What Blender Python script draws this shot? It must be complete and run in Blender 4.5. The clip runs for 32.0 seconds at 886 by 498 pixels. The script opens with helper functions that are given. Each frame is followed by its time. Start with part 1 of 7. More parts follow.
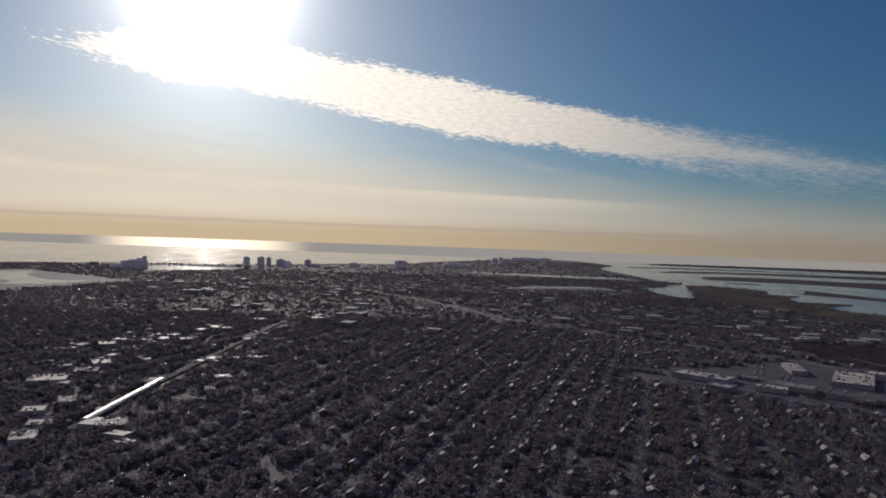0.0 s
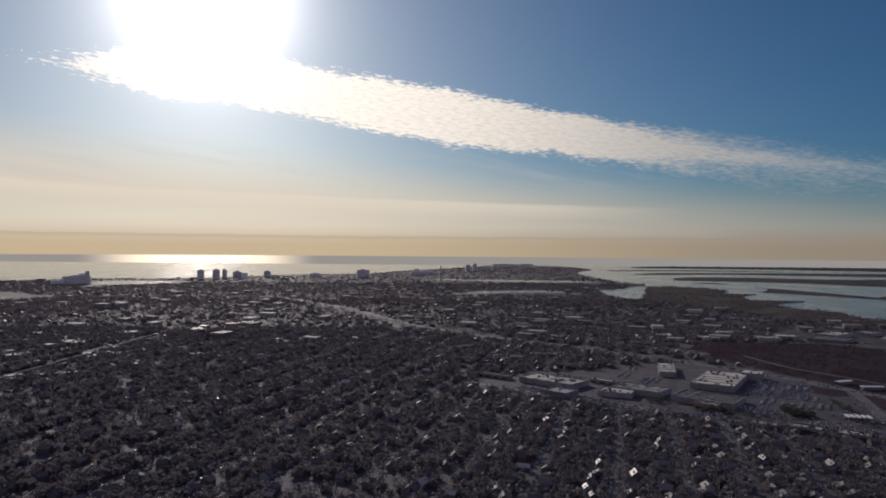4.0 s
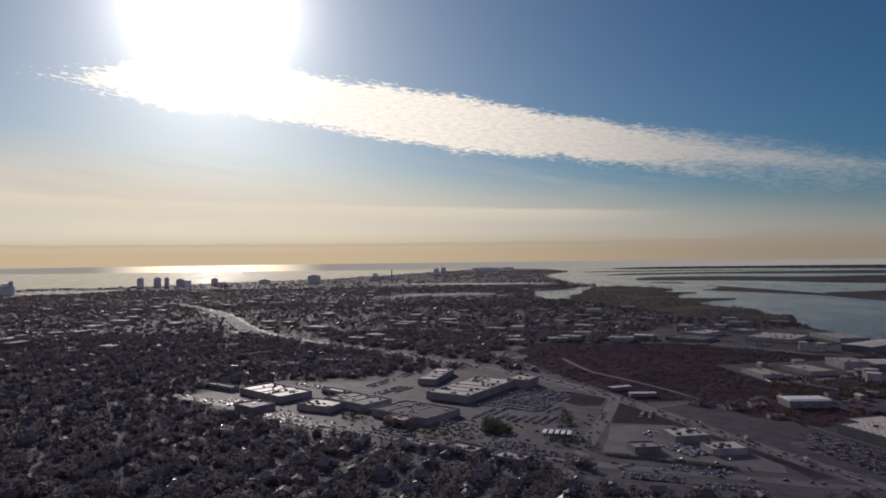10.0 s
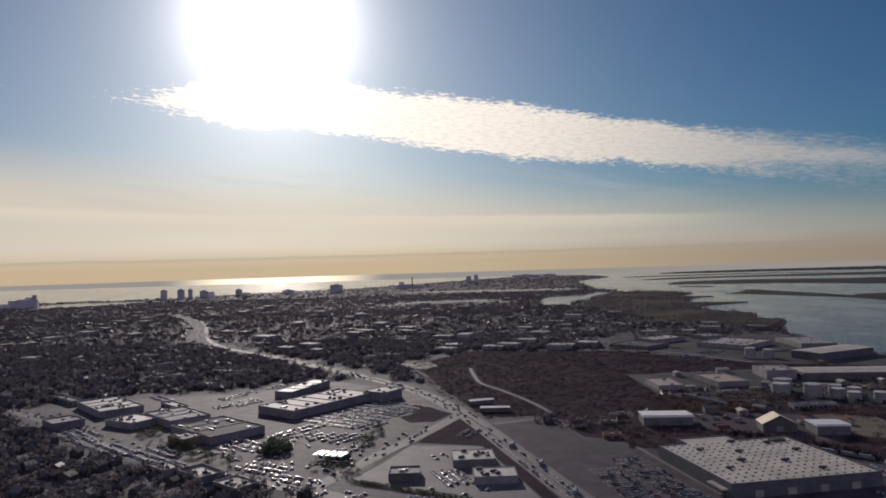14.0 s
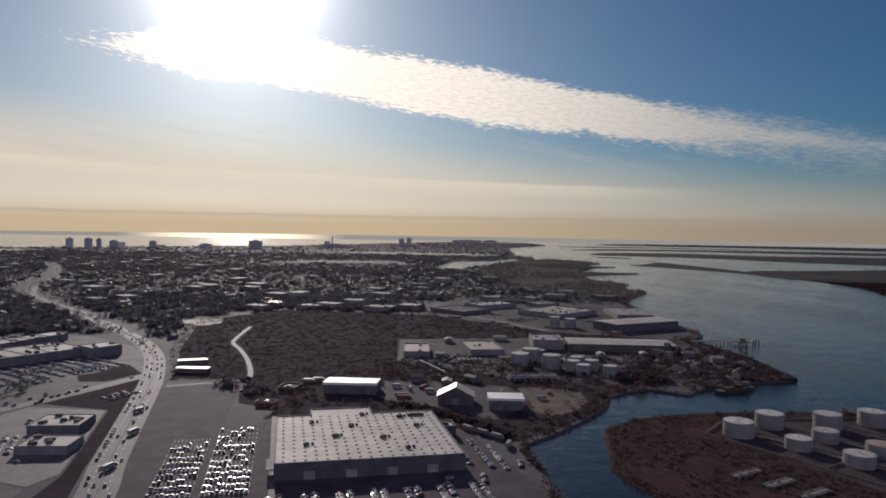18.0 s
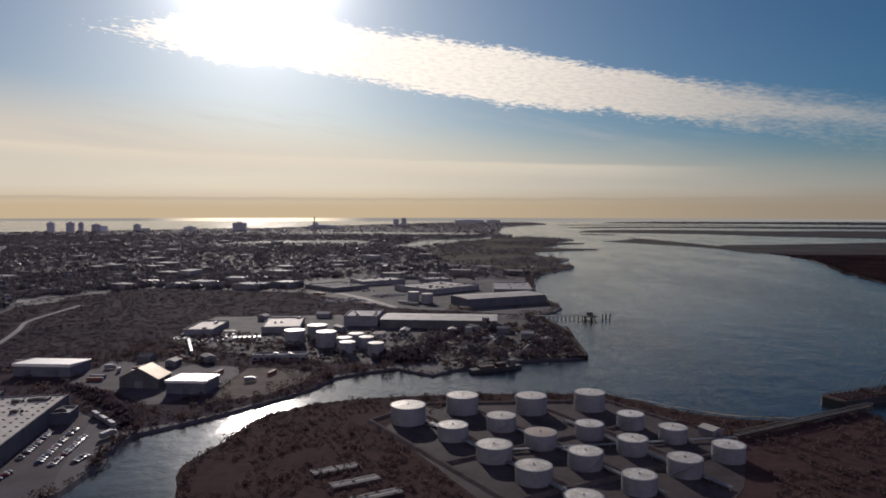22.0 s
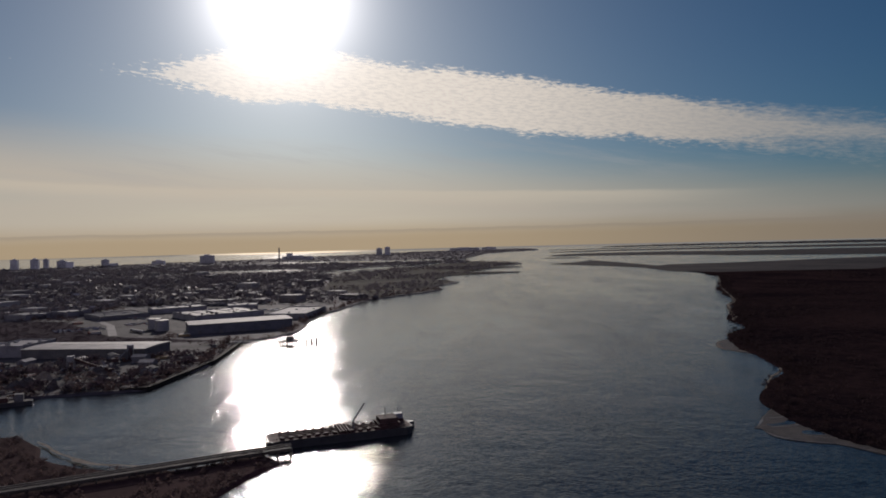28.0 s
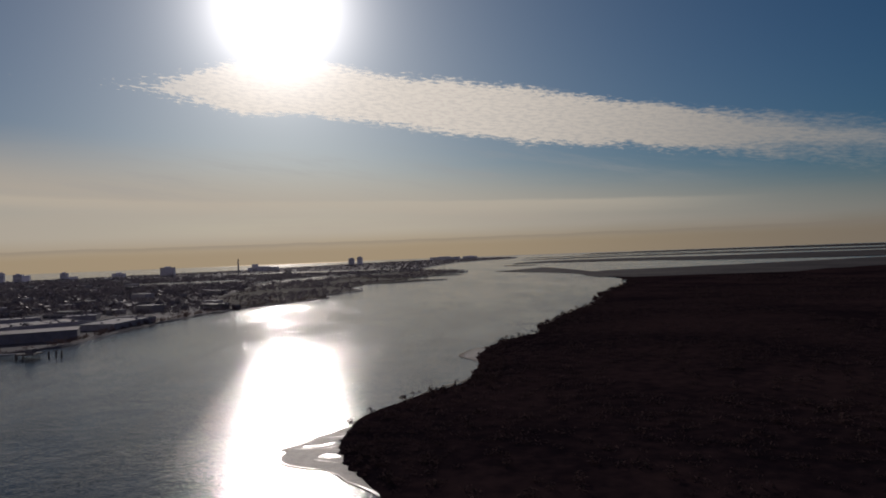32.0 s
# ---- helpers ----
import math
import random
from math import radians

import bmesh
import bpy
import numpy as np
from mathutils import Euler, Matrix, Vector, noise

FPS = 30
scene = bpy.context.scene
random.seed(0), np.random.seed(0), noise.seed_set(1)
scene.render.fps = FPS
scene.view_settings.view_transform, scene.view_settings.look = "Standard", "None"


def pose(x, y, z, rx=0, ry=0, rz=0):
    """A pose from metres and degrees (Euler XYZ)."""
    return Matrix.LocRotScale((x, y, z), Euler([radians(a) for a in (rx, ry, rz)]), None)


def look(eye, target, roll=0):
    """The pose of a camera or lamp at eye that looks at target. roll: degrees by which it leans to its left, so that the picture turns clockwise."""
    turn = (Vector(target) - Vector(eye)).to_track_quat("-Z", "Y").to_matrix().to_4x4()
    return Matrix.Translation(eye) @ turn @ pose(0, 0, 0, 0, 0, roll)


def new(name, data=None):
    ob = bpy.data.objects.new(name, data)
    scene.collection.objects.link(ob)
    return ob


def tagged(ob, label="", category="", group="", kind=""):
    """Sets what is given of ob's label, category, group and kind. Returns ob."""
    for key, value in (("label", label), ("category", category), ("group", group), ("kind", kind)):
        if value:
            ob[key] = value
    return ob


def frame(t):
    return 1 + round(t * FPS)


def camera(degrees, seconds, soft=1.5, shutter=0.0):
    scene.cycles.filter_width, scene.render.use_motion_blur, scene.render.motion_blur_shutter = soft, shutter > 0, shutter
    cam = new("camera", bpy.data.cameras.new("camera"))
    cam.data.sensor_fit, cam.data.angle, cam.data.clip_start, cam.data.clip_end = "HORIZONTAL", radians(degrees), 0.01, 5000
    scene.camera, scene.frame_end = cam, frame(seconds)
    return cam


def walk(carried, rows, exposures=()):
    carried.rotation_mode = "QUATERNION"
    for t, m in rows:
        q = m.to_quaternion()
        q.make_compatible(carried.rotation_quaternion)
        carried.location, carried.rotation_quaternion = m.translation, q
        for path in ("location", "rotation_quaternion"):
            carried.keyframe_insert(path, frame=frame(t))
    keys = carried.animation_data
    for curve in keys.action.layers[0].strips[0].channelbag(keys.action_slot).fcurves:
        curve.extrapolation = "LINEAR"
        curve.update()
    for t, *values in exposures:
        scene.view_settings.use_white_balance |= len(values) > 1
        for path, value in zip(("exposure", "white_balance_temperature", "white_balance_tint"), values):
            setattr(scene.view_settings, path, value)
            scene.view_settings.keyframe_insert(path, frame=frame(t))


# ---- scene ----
cam = camera(64.43, 32.0, soft=1.8)

# seconds, place, heading (degrees to the right of +y), pitch, lean
FLIGHT = [
    (0, -535.45, -171.14, 106.07, 3.548, -0.634, 2.017),
    (0.5, -517.79, -165.33, 105.13, 3.435, -0.410, 1.847),
    (1, -500.20, -159.56, 104.20, 3.789, -0.199, 2.053),
    (1.5, -482.68, -153.81, 103.26, 3.971, -0.014, 2.084),
    (2, -465.22, -148.10, 102.32, 4.273, 0.190, 2.257),
    (2.5, -447.83, -142.42, 101.38, 4.325, 0.511, 2.176),
    (4.5, -378.90, -119.99, 97.61, 3.312, -0.255, 0.165),
    (5, -361.83, -114.46, 96.66, 3.491, -1.087, 0.484),
    (5.5, -344.82, -108.95, 95.72, 3.532, -1.594, 0.861),
    (6, -327.86, -103.48, 94.77, 3.723, -1.913, 1.092),
    (6.5, -310.97, -98.04, 93.82, 3.796, -1.914, 1.196),
    (7, -294.13, -92.62, 92.87, 3.781, -1.686, 1.080),
    (7.5, -277.35, -87.24, 91.92, 3.229, -1.212, 0.525),
    (8, -260.63, -81.88, 90.97, 3.474, -0.870, 0.474),
    (8.5, -243.96, -76.56, 90.01, 3.605, -0.620, 0.488),
    (9, -227.34, -71.26, 89.06, 3.739, -0.310, 0.029),
    (9.5, -210.78, -65.99, 88.10, 2.838, 0.167, -0.627),
    (10, -194.28, -60.75, 87.15, 2.720, 0.650, -0.670),
    (10.5, -177.82, -55.53, 86.19, 2.544, 1.211, -0.774),
    (11, -161.42, -50.35, 85.23, 2.300, 1.485, -0.210),
    (11.5, -145.06, -45.19, 84.27, 2.631, 2.017, 0.529),
    (12, -128.76, -40.06, 83.31, -0.102, 2.439, -1.646),
    (12.5, -112.51, -34.96, 82.34, -1.356, 2.788, -3.466),
    (13, -96.30, -29.88, 81.38, -1.799, 2.733, -3.401),
    (13.5, -80.14, -24.84, 80.41, -2.499, 2.490, -3.407),
    (14, -64.02, -19.82, 79.44, -2.128, 1.456, -1.686),
    (14.5, -47.95, -14.82, 78.47, -2.388, 0.784, -2.066),
    (16.5, 15.90, 4.89, 74.58, -2.143, 0.282, -1.854),
    (17, 31.76, 9.75, 73.61, -0.000, -1.184, 0.728),
    (17.5, 47.58, 14.59, 72.63, 0.613, -1.985, 0.858),
    (18, 63.36, 19.40, 71.65, 1.017, -1.482, 0.907),
    (18.5, 79.10, 24.18, 70.67, 0.707, -1.321, 0.956),
    (19, 94.80, 28.94, 69.69, -0.599, -0.526, 1.022),
    (19.5, 110.47, 33.67, 68.70, -0.745, 0.162, 0.775),
    (20, 126.11, 38.38, 67.72, -0.482, 0.699, 1.179),
    (20.5, 141.70, 43.06, 66.73, -0.035, -0.074, 1.184),
    (21, 157.27, 47.72, 65.74, -0.416, -0.800, 1.068),
    (21.5, 172.80, 52.36, 64.75, -0.421, -2.542, 1.069),
    (22, 188.30, 56.96, 63.76, -0.825, -2.993, 0.045),
    (22.5, 203.77, 61.55, 62.76, -0.760, -3.005, -0.492),
    (23, 219.21, 66.11, 61.77, -1.060, -1.834, -1.441),
    (23.5, 234.62, 70.65, 60.77, -0.510, -1.698, -1.244),
    (24, 250.00, 75.16, 59.77, 0.236, -1.889, -0.771),
    (24.5, 265.36, 79.65, 58.77, 0.045, -1.780, -0.854),
    (26.5, 326.52, 97.37, 54.75, -3.141, -1.978, -2.381),
    (27, 341.75, 101.74, 53.73, -2.952, -1.672, -1.665),
    (27.5, 356.95, 106.09, 52.72, -2.728, -1.163, -1.869),
    (28, 372.14, 110.42, 51.71, -2.858, -0.544, -1.457),
    (28.5, 387.31, 114.72, 50.69, -3.583, 0.762, -1.986),
    (29, 402.45, 119.01, 49.67, -3.628, 1.172, -0.767),
    (29.5, 417.58, 123.27, 48.65, -2.709, 0.949, 0.066),
    (30, 432.69, 127.51, 47.63, -2.889, 0.476, -0.617),
    (30.5, 447.78, 131.72, 46.61, -2.886, -0.348, -0.750),
    (31, 462.86, 135.92, 45.58, -2.283, -0.156, -1.103),
    (31.5, 477.92, 140.09, 44.55, -2.527, 0.296, -2.042),
    (32, 492.96, 144.24, 43.52, -2.862, 0.271, -2.166),
]


def flight_pose(x, y, z, heading, pitch, lean):
    h, p = radians(heading), radians(pitch)
    return look((x, y, z), (x + 100 * math.sin(h) * math.cos(p), y + 100 * math.cos(h) * math.cos(p), z + 100 * math.sin(p)), lean)


# the clip's camera closes up over the bright bay
EXPOSURES = [(0, 0.0, 6380, 17), (24, 0.0, 6380, 17), (26.5, -0.2, 6380, 17), (28, -0.5, 6380, 17), (30, -0.7, 6380, 17), (32, -0.7, 6380, 17)]
walk(cam, [(row[0], flight_pose(*row[1:])) for row in FLIGHT], EXPOSURES)

# ---- light ----
SUN_AZIMUTH, SUN_ELEVATION = -15.4, 19.3
SUN_WAY = Vector((math.sin(radians(SUN_AZIMUTH)) * math.cos(radians(SUN_ELEVATION)),
                  math.cos(radians(SUN_AZIMUTH)) * math.cos(radians(SUN_ELEVATION)), math.sin(radians(SUN_ELEVATION))))

sun = new("sun", bpy.data.lights.new("sun", "SUN"))
sun.data.energy, sun.data.angle, sun.data.color = 2.6, radians(0.6), (1.0, 0.92, 0.81)
sun.matrix_world = look(SUN_WAY * 1000, (0, 0, 0))


class Nodes:
    """Short hand for building a node tree."""

    def __init__(self, tree):
        self.tree = tree
        tree.nodes.clear()

    def add(self, kind, **settings):
        node = self.tree.nodes.new(kind)
        for key, value in settings.items():
            if key == "operation":
                node.operation = value
            elif key == "blend_type":
                node.blend_type = value
            elif key == "data_type":
                node.data_type = value
        return node

    def put(self, socket, value):
        if isinstance(value, bpy.types.NodeSocket):
            self.tree.links.new(value, socket)
        elif value is not None:
            socket.default_value = value

    def math(self, operation, a, b=None, clamp=False):
        node = self.add("ShaderNodeMath", operation=operation)
        node.use_clamp = clamp
        self.put(node.inputs[0], a)
        self.put(node.inputs[1], b)
        return node.outputs[0]

    def smooth(self, x, low, high):
        node = self.add("ShaderNodeMapRange")
        node.interpolation_type = "SMOOTHSTEP"
        self.put(node.inputs[0], x)
        self.put(node.inputs[1], low)
        self.put(node.inputs[2], high)
        return node.outputs[0]

    def mix(self, fac, a, b, blend="MIX"):
        node = self.add("ShaderNodeMix", data_type="RGBA", blend_type=blend)
        self.put(node.inputs[0], fac)
        self.put(node.inputs[6], a)
        self.put(node.inputs[7], b)
        return node.outputs[2]

    def ramp(self, fac, stops):
        node = self.add("ShaderNodeValToRGB")
        while len(node.color_ramp.elements) < len(stops):
            node.color_ramp.elements.new(0.5)
        for element, (place, colour) in zip(node.color_ramp.elements, stops):
            element.position, element.color = place, (*colour, 1)
        self.put(node.inputs[0], fac)
        return node.outputs[0]

    def noise(self, vector, scale, detail=4, rough=0.55):
        node = self.add("ShaderNodeTexNoise")
        self.put(node.inputs["Vector"], vector)
        self.put(node.inputs["Scale"], scale)
        self.put(node.inputs["Detail"], detail)
        self.put(node.inputs["Roughness"], rough)
        return node.outputs["Fac"]

    def join(self, x, y, z):
        node = self.add("ShaderNodeCombineXYZ")
        for socket, value in zip(node.inputs, (x, y, z)):
            self.put(socket, value)
        return node.outputs[0]


def build_world():
    world = bpy.data.worlds.new("winter_sky")
    world.use_nodes = True
    scene.world = world
    n = Nodes(world.node_tree)
    way = n.add("ShaderNodeTexCoord").outputs["Generated"]
    parts = n.add("ShaderNodeSeparateXYZ")
    n.put(parts.inputs[0], way)
    x, y, z = parts.outputs
    deg = 180 / math.pi
    height = n.math("MULTIPLY", n.math("ARCSINE", z), deg)
    azimuth = n.math("MULTIPLY", n.math("ARCTAN2", x, y), deg)
    sky = n.add("ShaderNodeTexSky")
    sky.sky_type, sky.sun_disc = "NISHITA", False
    sky.sun_elevation, sky.sun_rotation = radians(SUN_ELEVATION), radians(SUN_AZIMUTH)
    sky.air_density, sky.dust_density, sky.ozone_density = 1.0, 0.6, 2.0
    dot = n.add("ShaderNodeVectorMath", operation="DOT_PRODUCT")
    n.put(dot.inputs[0], way)
    n.put(dot.inputs[1], tuple(SUN_WAY))
    near = n.math("MULTIPLY", n.math("ARCCOSINE", n.math("MINIMUM", dot.outputs["Value"], 1.0)), deg)

    # clear air, deeper blue away from the sun
    clear = n.mix(1.0, sky.outputs[0], n.mix(n.smooth(azimuth, -10.0, 40.0), (0.61, 0.75, 0.875, 1), (0.27, 0.545, 0.76, 1)), "MULTIPLY")
    base = n.mix(1.0, clear, (SKY, SKY, SKY, 1), "MULTIPLY")
    # unseen sky away from the sun, brightened as added fill for shaded faces
    base = n.mix(n.math("MULTIPLY", n.smooth(near, 58.0, 112.0), 0.85), base, (0.325, 0.325, 0.50, 1))

    # long low haze layers
    wisp = n.noise(n.join(n.math("MULTIPLY", azimuth, 0.05), n.math("MULTIPLY", height, 0.55), 0.0), 1.0, 5, 0.6)
    lift = n.math("ADD", height, n.math("MULTIPLY", n.math("SUBTRACT", wisp, 0.5), 2.2))
    top = n.math("ADD", 5.6, n.math("MULTIPLY", azimuth, -0.07))
    haze = n.math("SUBTRACT", 1.0, n.smooth(n.math("SUBTRACT", lift, top), -2.6, 2.4))
    right = n.smooth(azimuth, -10.0, 38.0)
    haze_colour = n.mix(right, (0.665, 0.597, 0.47, 1), (0.332, 0.317, 0.273, 1))
    low = n.math("SUBTRACT", 1.0, n.smooth(n.math("ADD", height, n.math("MULTIPLY", n.math("SUBTRACT", wisp, 0.5), 0.7)), 0.3, 2.2))
    low_colour = n.mix(right, (0.535, 0.418, 0.25, 1), (0.268, 0.226, 0.163, 1))
    base = n.mix(n.math("MULTIPLY", haze, n.math("ADD", 0.55, n.math("MULTIPLY", wisp, 0.6))), base, haze_colour)
    base = n.mix(n.math("MULTIPLY", low, 0.9), base, low_colour)
    # the dim upper edge of a far cloud bank
    edge = n.math("ADD", height, n.math("MULTIPLY", n.math("SUBTRACT", n.noise(n.join(n.math("MULTIPLY", azimuth, 0.25), 4.0, 0.0), 1.0, 4, 0.6), 0.5), 0.35))
    bank = n.math("MULTIPLY", n.smooth(edge, 0.75, 1.12), n.math("SUBTRACT", 1.0, n.smooth(edge, 1.12, 1.2)))
    base = n.mix(n.math("MULTIPLY", bank, 0.30), base, (0.30, 0.26, 0.21, 1))

    # a cream streak of thin cloud over the haze
    streak = n.math("ADD", n.math("ADD", height, n.math("MULTIPLY", azimuth, 0.03)), n.math("MULTIPLY", n.math("SUBTRACT", wisp, 0.5), 1.1))
    thin = n.math("MULTIPLY", n.smooth(streak, 2.7, 3.9), n.math("SUBTRACT", 1.0, n.smooth(streak, 3.9, 4.25)))
    thin = n.math("MULTIPLY", thin, n.math("SUBTRACT", 1.0, n.smooth(azimuth, 8.0, 24.0)))
    base = n.mix(n.math("MULTIPLY", thin, 0.45), base, (0.78, 0.695, 0.52, 1))

    # faint wisps in the clear air
    veil = n.noise(n.join(n.math("MULTIPLY", azimuth, 0.10), n.math("ADD", n.math("MULTIPLY", height, 0.9), n.math("MULTIPLY", azimuth, 0.16)), 9.0), 1.0, 6, 0.65)
    middle = n.math("MULTIPLY", n.smooth(height, 3.5, 6.5), n.math("SUBTRACT", 1.0, n.smooth(height, 7.0, 9.5)))
    middle = n.math("MULTIPLY", middle, n.math("SUBTRACT", 1.0, n.smooth(azimuth, 12.0, 26.0)))
    base = n.mix(n.math("MULTIPLY", n.math("MULTIPLY", n.smooth(veil, 0.46, 0.74), middle), 0.32), base, (0.50, 0.50, 0.47, 1))

    # one band of rippled cloud, sinking to the right, with flakes along its edges
    across = n.math("ADD", n.math("MAXIMUM", azimuth, -13.0), n.math("MULTIPLY", n.math("MINIMUM", n.math("ADD", azimuth, 13.0), 0.0), -0.1))
    drift = n.math("MULTIPLY", across, 0.2)
    ripple = n.noise(n.join(n.math("MULTIPLY", azimuth, 0.30), n.math("ADD", n.math("MULTIPLY", height, 1.3), drift), 3.0), 1.0, 5, 0.6)
    fine = n.noise(n.join(n.math("MULTIPLY", azimuth, 1.5), n.math("MULTIPLY", n.math("ADD", height, n.math("MULTIPLY", azimuth, 0.1)), 6.0), 7.0), 1.0, 5, 0.62)
    over = n.math("SUBTRACT", n.math("ADD", n.math("SUBTRACT", 13.05, drift), n.math("MULTIPLY", n.smooth(azimuth, -10.0, 4.0), 0.85)), height)
    under = n.math("SUBTRACT", height, n.math("ADD", n.math("SUBTRACT", 9.0, n.math("MULTIPLY", across, 0.158)), n.math("MULTIPLY", n.smooth(azimuth, 2.0, 14.0), 0.5)))
    tail = n.smooth(azimuth, 12.0, 34.0)
    under = n.math("DIVIDE", under, n.math("ADD", 1.0, n.math("MULTIPLY", tail, 0.9)))
    depth = n.math("MINIMUM", over, under)
    depth = n.math("ADD", depth, n.math("MULTIPLY", n.math("SUBTRACT", ripple, 0.5), 1.5))
    ragged = n.math("SUBTRACT", 1.0, n.smooth(azimuth, -31.0, -17.0))
    depth = n.math("ADD", depth, n.math("MULTIPLY", n.math("SUBTRACT", fine, 0.5), n.math("ADD", 1.8, n.math("MULTIPLY", ragged, 6.0))))
    depth = n.math("SUBTRACT", depth, n.math("MULTIPLY", ragged, 3.2))
    depth = n.math("SUBTRACT", depth, n.math("MULTIPLY", n.smooth(azimuth, 26.0, 50.0), 1.0))
    cover = n.smooth(depth, n.math("MULTIPLY", tail, -0.5), n.math("ADD", 0.62, n.math("MULTIPLY", tail, 1.5)))
    white = n.mix(n.smooth(near, 9.0, 42.0), (1.15, 1.06, 0.88, 1), (0.50, 0.475, 0.41, 1))
    white = n.mix(n.math("MULTIPLY", n.smooth(fine, 0.60, 0.36), 0.38), white, n.mix(n.smooth(near, 9.0, 42.0), (0.62, 0.62, 0.58, 1), (0.36, 0.37, 0.36, 1)))
    base = n.mix(n.math("MULTIPLY", cover, n.math("SUBTRACT", n.math("SUBTRACT", 0.96, n.math("MULTIPLY", tail, 0.30)), n.math("MULTIPLY", ragged, 0.55))), base, white)

    # the glow of the air round the sun
    glow = n.math("MULTIPLY", n.math("POWER", 2.718, n.math("MULTIPLY", near, -0.50)), 11.5)
    wide = n.math("MULTIPLY", n.math("POWER", 2.718, n.math("MULTIPLY", near, -0.13)), 0.16)
    aureole = n.mix(1.0, (1.0, 0.97, 0.90, 1), n.join(glow, glow, glow), "MULTIPLY")
    broad = n.mix(1.0, (0.97, 0.98, 1.02, 1), n.join(wide, wide, wide), "MULTIPLY")
    base = n.mix(1.0, base, n.mix(1.0, aureole, broad, "ADD"), "ADD")

    # the open sea past the edge of the sheet of water, sun glint painted in
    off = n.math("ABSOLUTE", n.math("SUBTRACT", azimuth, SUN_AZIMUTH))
    painted_glint = n.math("SUBTRACT", 1.0, n.smooth(off, 2.0, 9.0))
    sea = n.mix(painted_glint, (0.30, 0.29, 0.26, 1), (1.6, 1.35, 0.95, 1))
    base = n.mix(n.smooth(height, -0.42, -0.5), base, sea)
    out = n.add("ShaderNodeOutputWorld")
    back = n.add("ShaderNodeBackground")
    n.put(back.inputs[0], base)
    n.put(back.inputs[1], 1.0)
    n.tree.links.new(back.outputs[0], out.inputs[0])


SKY = 0.05
build_world()

# ---- materials ----
MATERIALS = {}


def material(name, colours, scale=1.0, rough=0.8, metal=0.0, fine=6.0, bump=0.15, spread=0.0, island=0.0, spec=0.5):
    """A surface between two colours: noise at two scales, a grain in the relief; spread varies it from object to object."""
    if name in MATERIALS:
        return MATERIALS[name]
    m = bpy.data.materials.new(name)
    m.use_nodes = True
    n = Nodes(m.node_tree)
    place = n.add("ShaderNodeNewGeometry").outputs["Position"]
    big = n.noise(place, scale, 5, 0.6)
    small = n.noise(place, scale * fine, 4, 0.65)
    blend = n.smooth(n.math("ADD", n.math("MULTIPLY", big, 0.6), n.math("MULTIPLY", small, 0.4)), 0.36, 0.64)
    colour = n.mix(blend, (*colours[0], 1), (*colours[1], 1))
    if spread:
        seed = n.add("ShaderNodeObjectInfo").outputs["Random"]
        shade = n.math("ADD", 1.0 - spread, n.math("MULTIPLY", seed, 2 * spread))
        colour = n.mix(1.0, colour, n.join(shade, shade, shade), "MULTIPLY")
    if island:
        seed = n.add("ShaderNodeNewGeometry").outputs["Random Per Island"]
        shade = n.math("ADD", 1.0 - island, n.math("MULTIPLY", seed, 2 * island))
        colour = n.mix(1.0, colour, n.join(shade, shade, shade), "MULTIPLY")
    bsdf = n.add("ShaderNodeBsdfPrincipled")
    n.put(bsdf.inputs["Base Color"], colour)
    n.put(bsdf.inputs["Roughness"], n.math("ADD", rough - 0.06, n.math("MULTIPLY", small, 0.12)))
    n.put(bsdf.inputs["Metallic"], metal)
    n.put(bsdf.inputs["Specular IOR Level"], spec)
    if bump:
        relief = n.add("ShaderNodeBump")
        n.put(relief.inputs["Height"], small)
        n.put(relief.inputs["Strength"], bump)
        n.put(relief.inputs["Distance"], 0.3)
        n.put(bsdf.inputs["Normal"], relief.outputs[0])
    out = n.add("ShaderNodeOutputMaterial")
    n.tree.links.new(bsdf.outputs[0], out.inputs[0])
    MATERIALS[name] = m
    return m


def foliage(name, colours, scale, gloss=0.04):
    """Thin twigs and dry leaves that let some light through; each loose spray has its own shade."""
    m = bpy.data.materials.new(name)
    m.use_nodes = True
    n = Nodes(m.node_tree)
    geometry = n.add("ShaderNodeNewGeometry")
    blotch = n.noise(geometry.outputs["Position"], scale, 4, 0.6)
    colour = n.mix(blotch, (*colours[0], 1), (*colours[1], 1))
    shade = n.math("ADD", 0.8, n.math("MULTIPLY", geometry.outputs["Random Per Island"], 0.4))
    colour = n.mix(1.0, colour, n.join(shade, shade, shade), "MULTIPLY")
    front, back, both = n.add("ShaderNodeBsdfDiffuse"), n.add("ShaderNodeBsdfTranslucent"), n.add("ShaderNodeMixShader")
    n.put(front.inputs["Color"], colour)
    n.put(back.inputs["Color"], colour)
    n.put(both.inputs[0], 0.7)
    n.tree.links.new(front.outputs[0], both.inputs[1])
    n.tree.links.new(back.outputs[0], both.inputs[2])
    bark, waxy = n.add("ShaderNodeBsdfGlossy"), n.add("ShaderNodeMixShader")
    n.put(bark.inputs["Color"], (0.8, 0.78, 0.80, 1))
    n.put(bark.inputs["Roughness"], 0.6)
    n.put(waxy.inputs[0], gloss)
    n.tree.links.new(both.outputs[0], waxy.inputs[1])
    n.tree.links.new(bark.outputs[0], waxy.inputs[2])
    out = n.add("ShaderNodeOutputMaterial")
    n.tree.links.new(waxy.outputs[0], out.inputs[0])
    return m


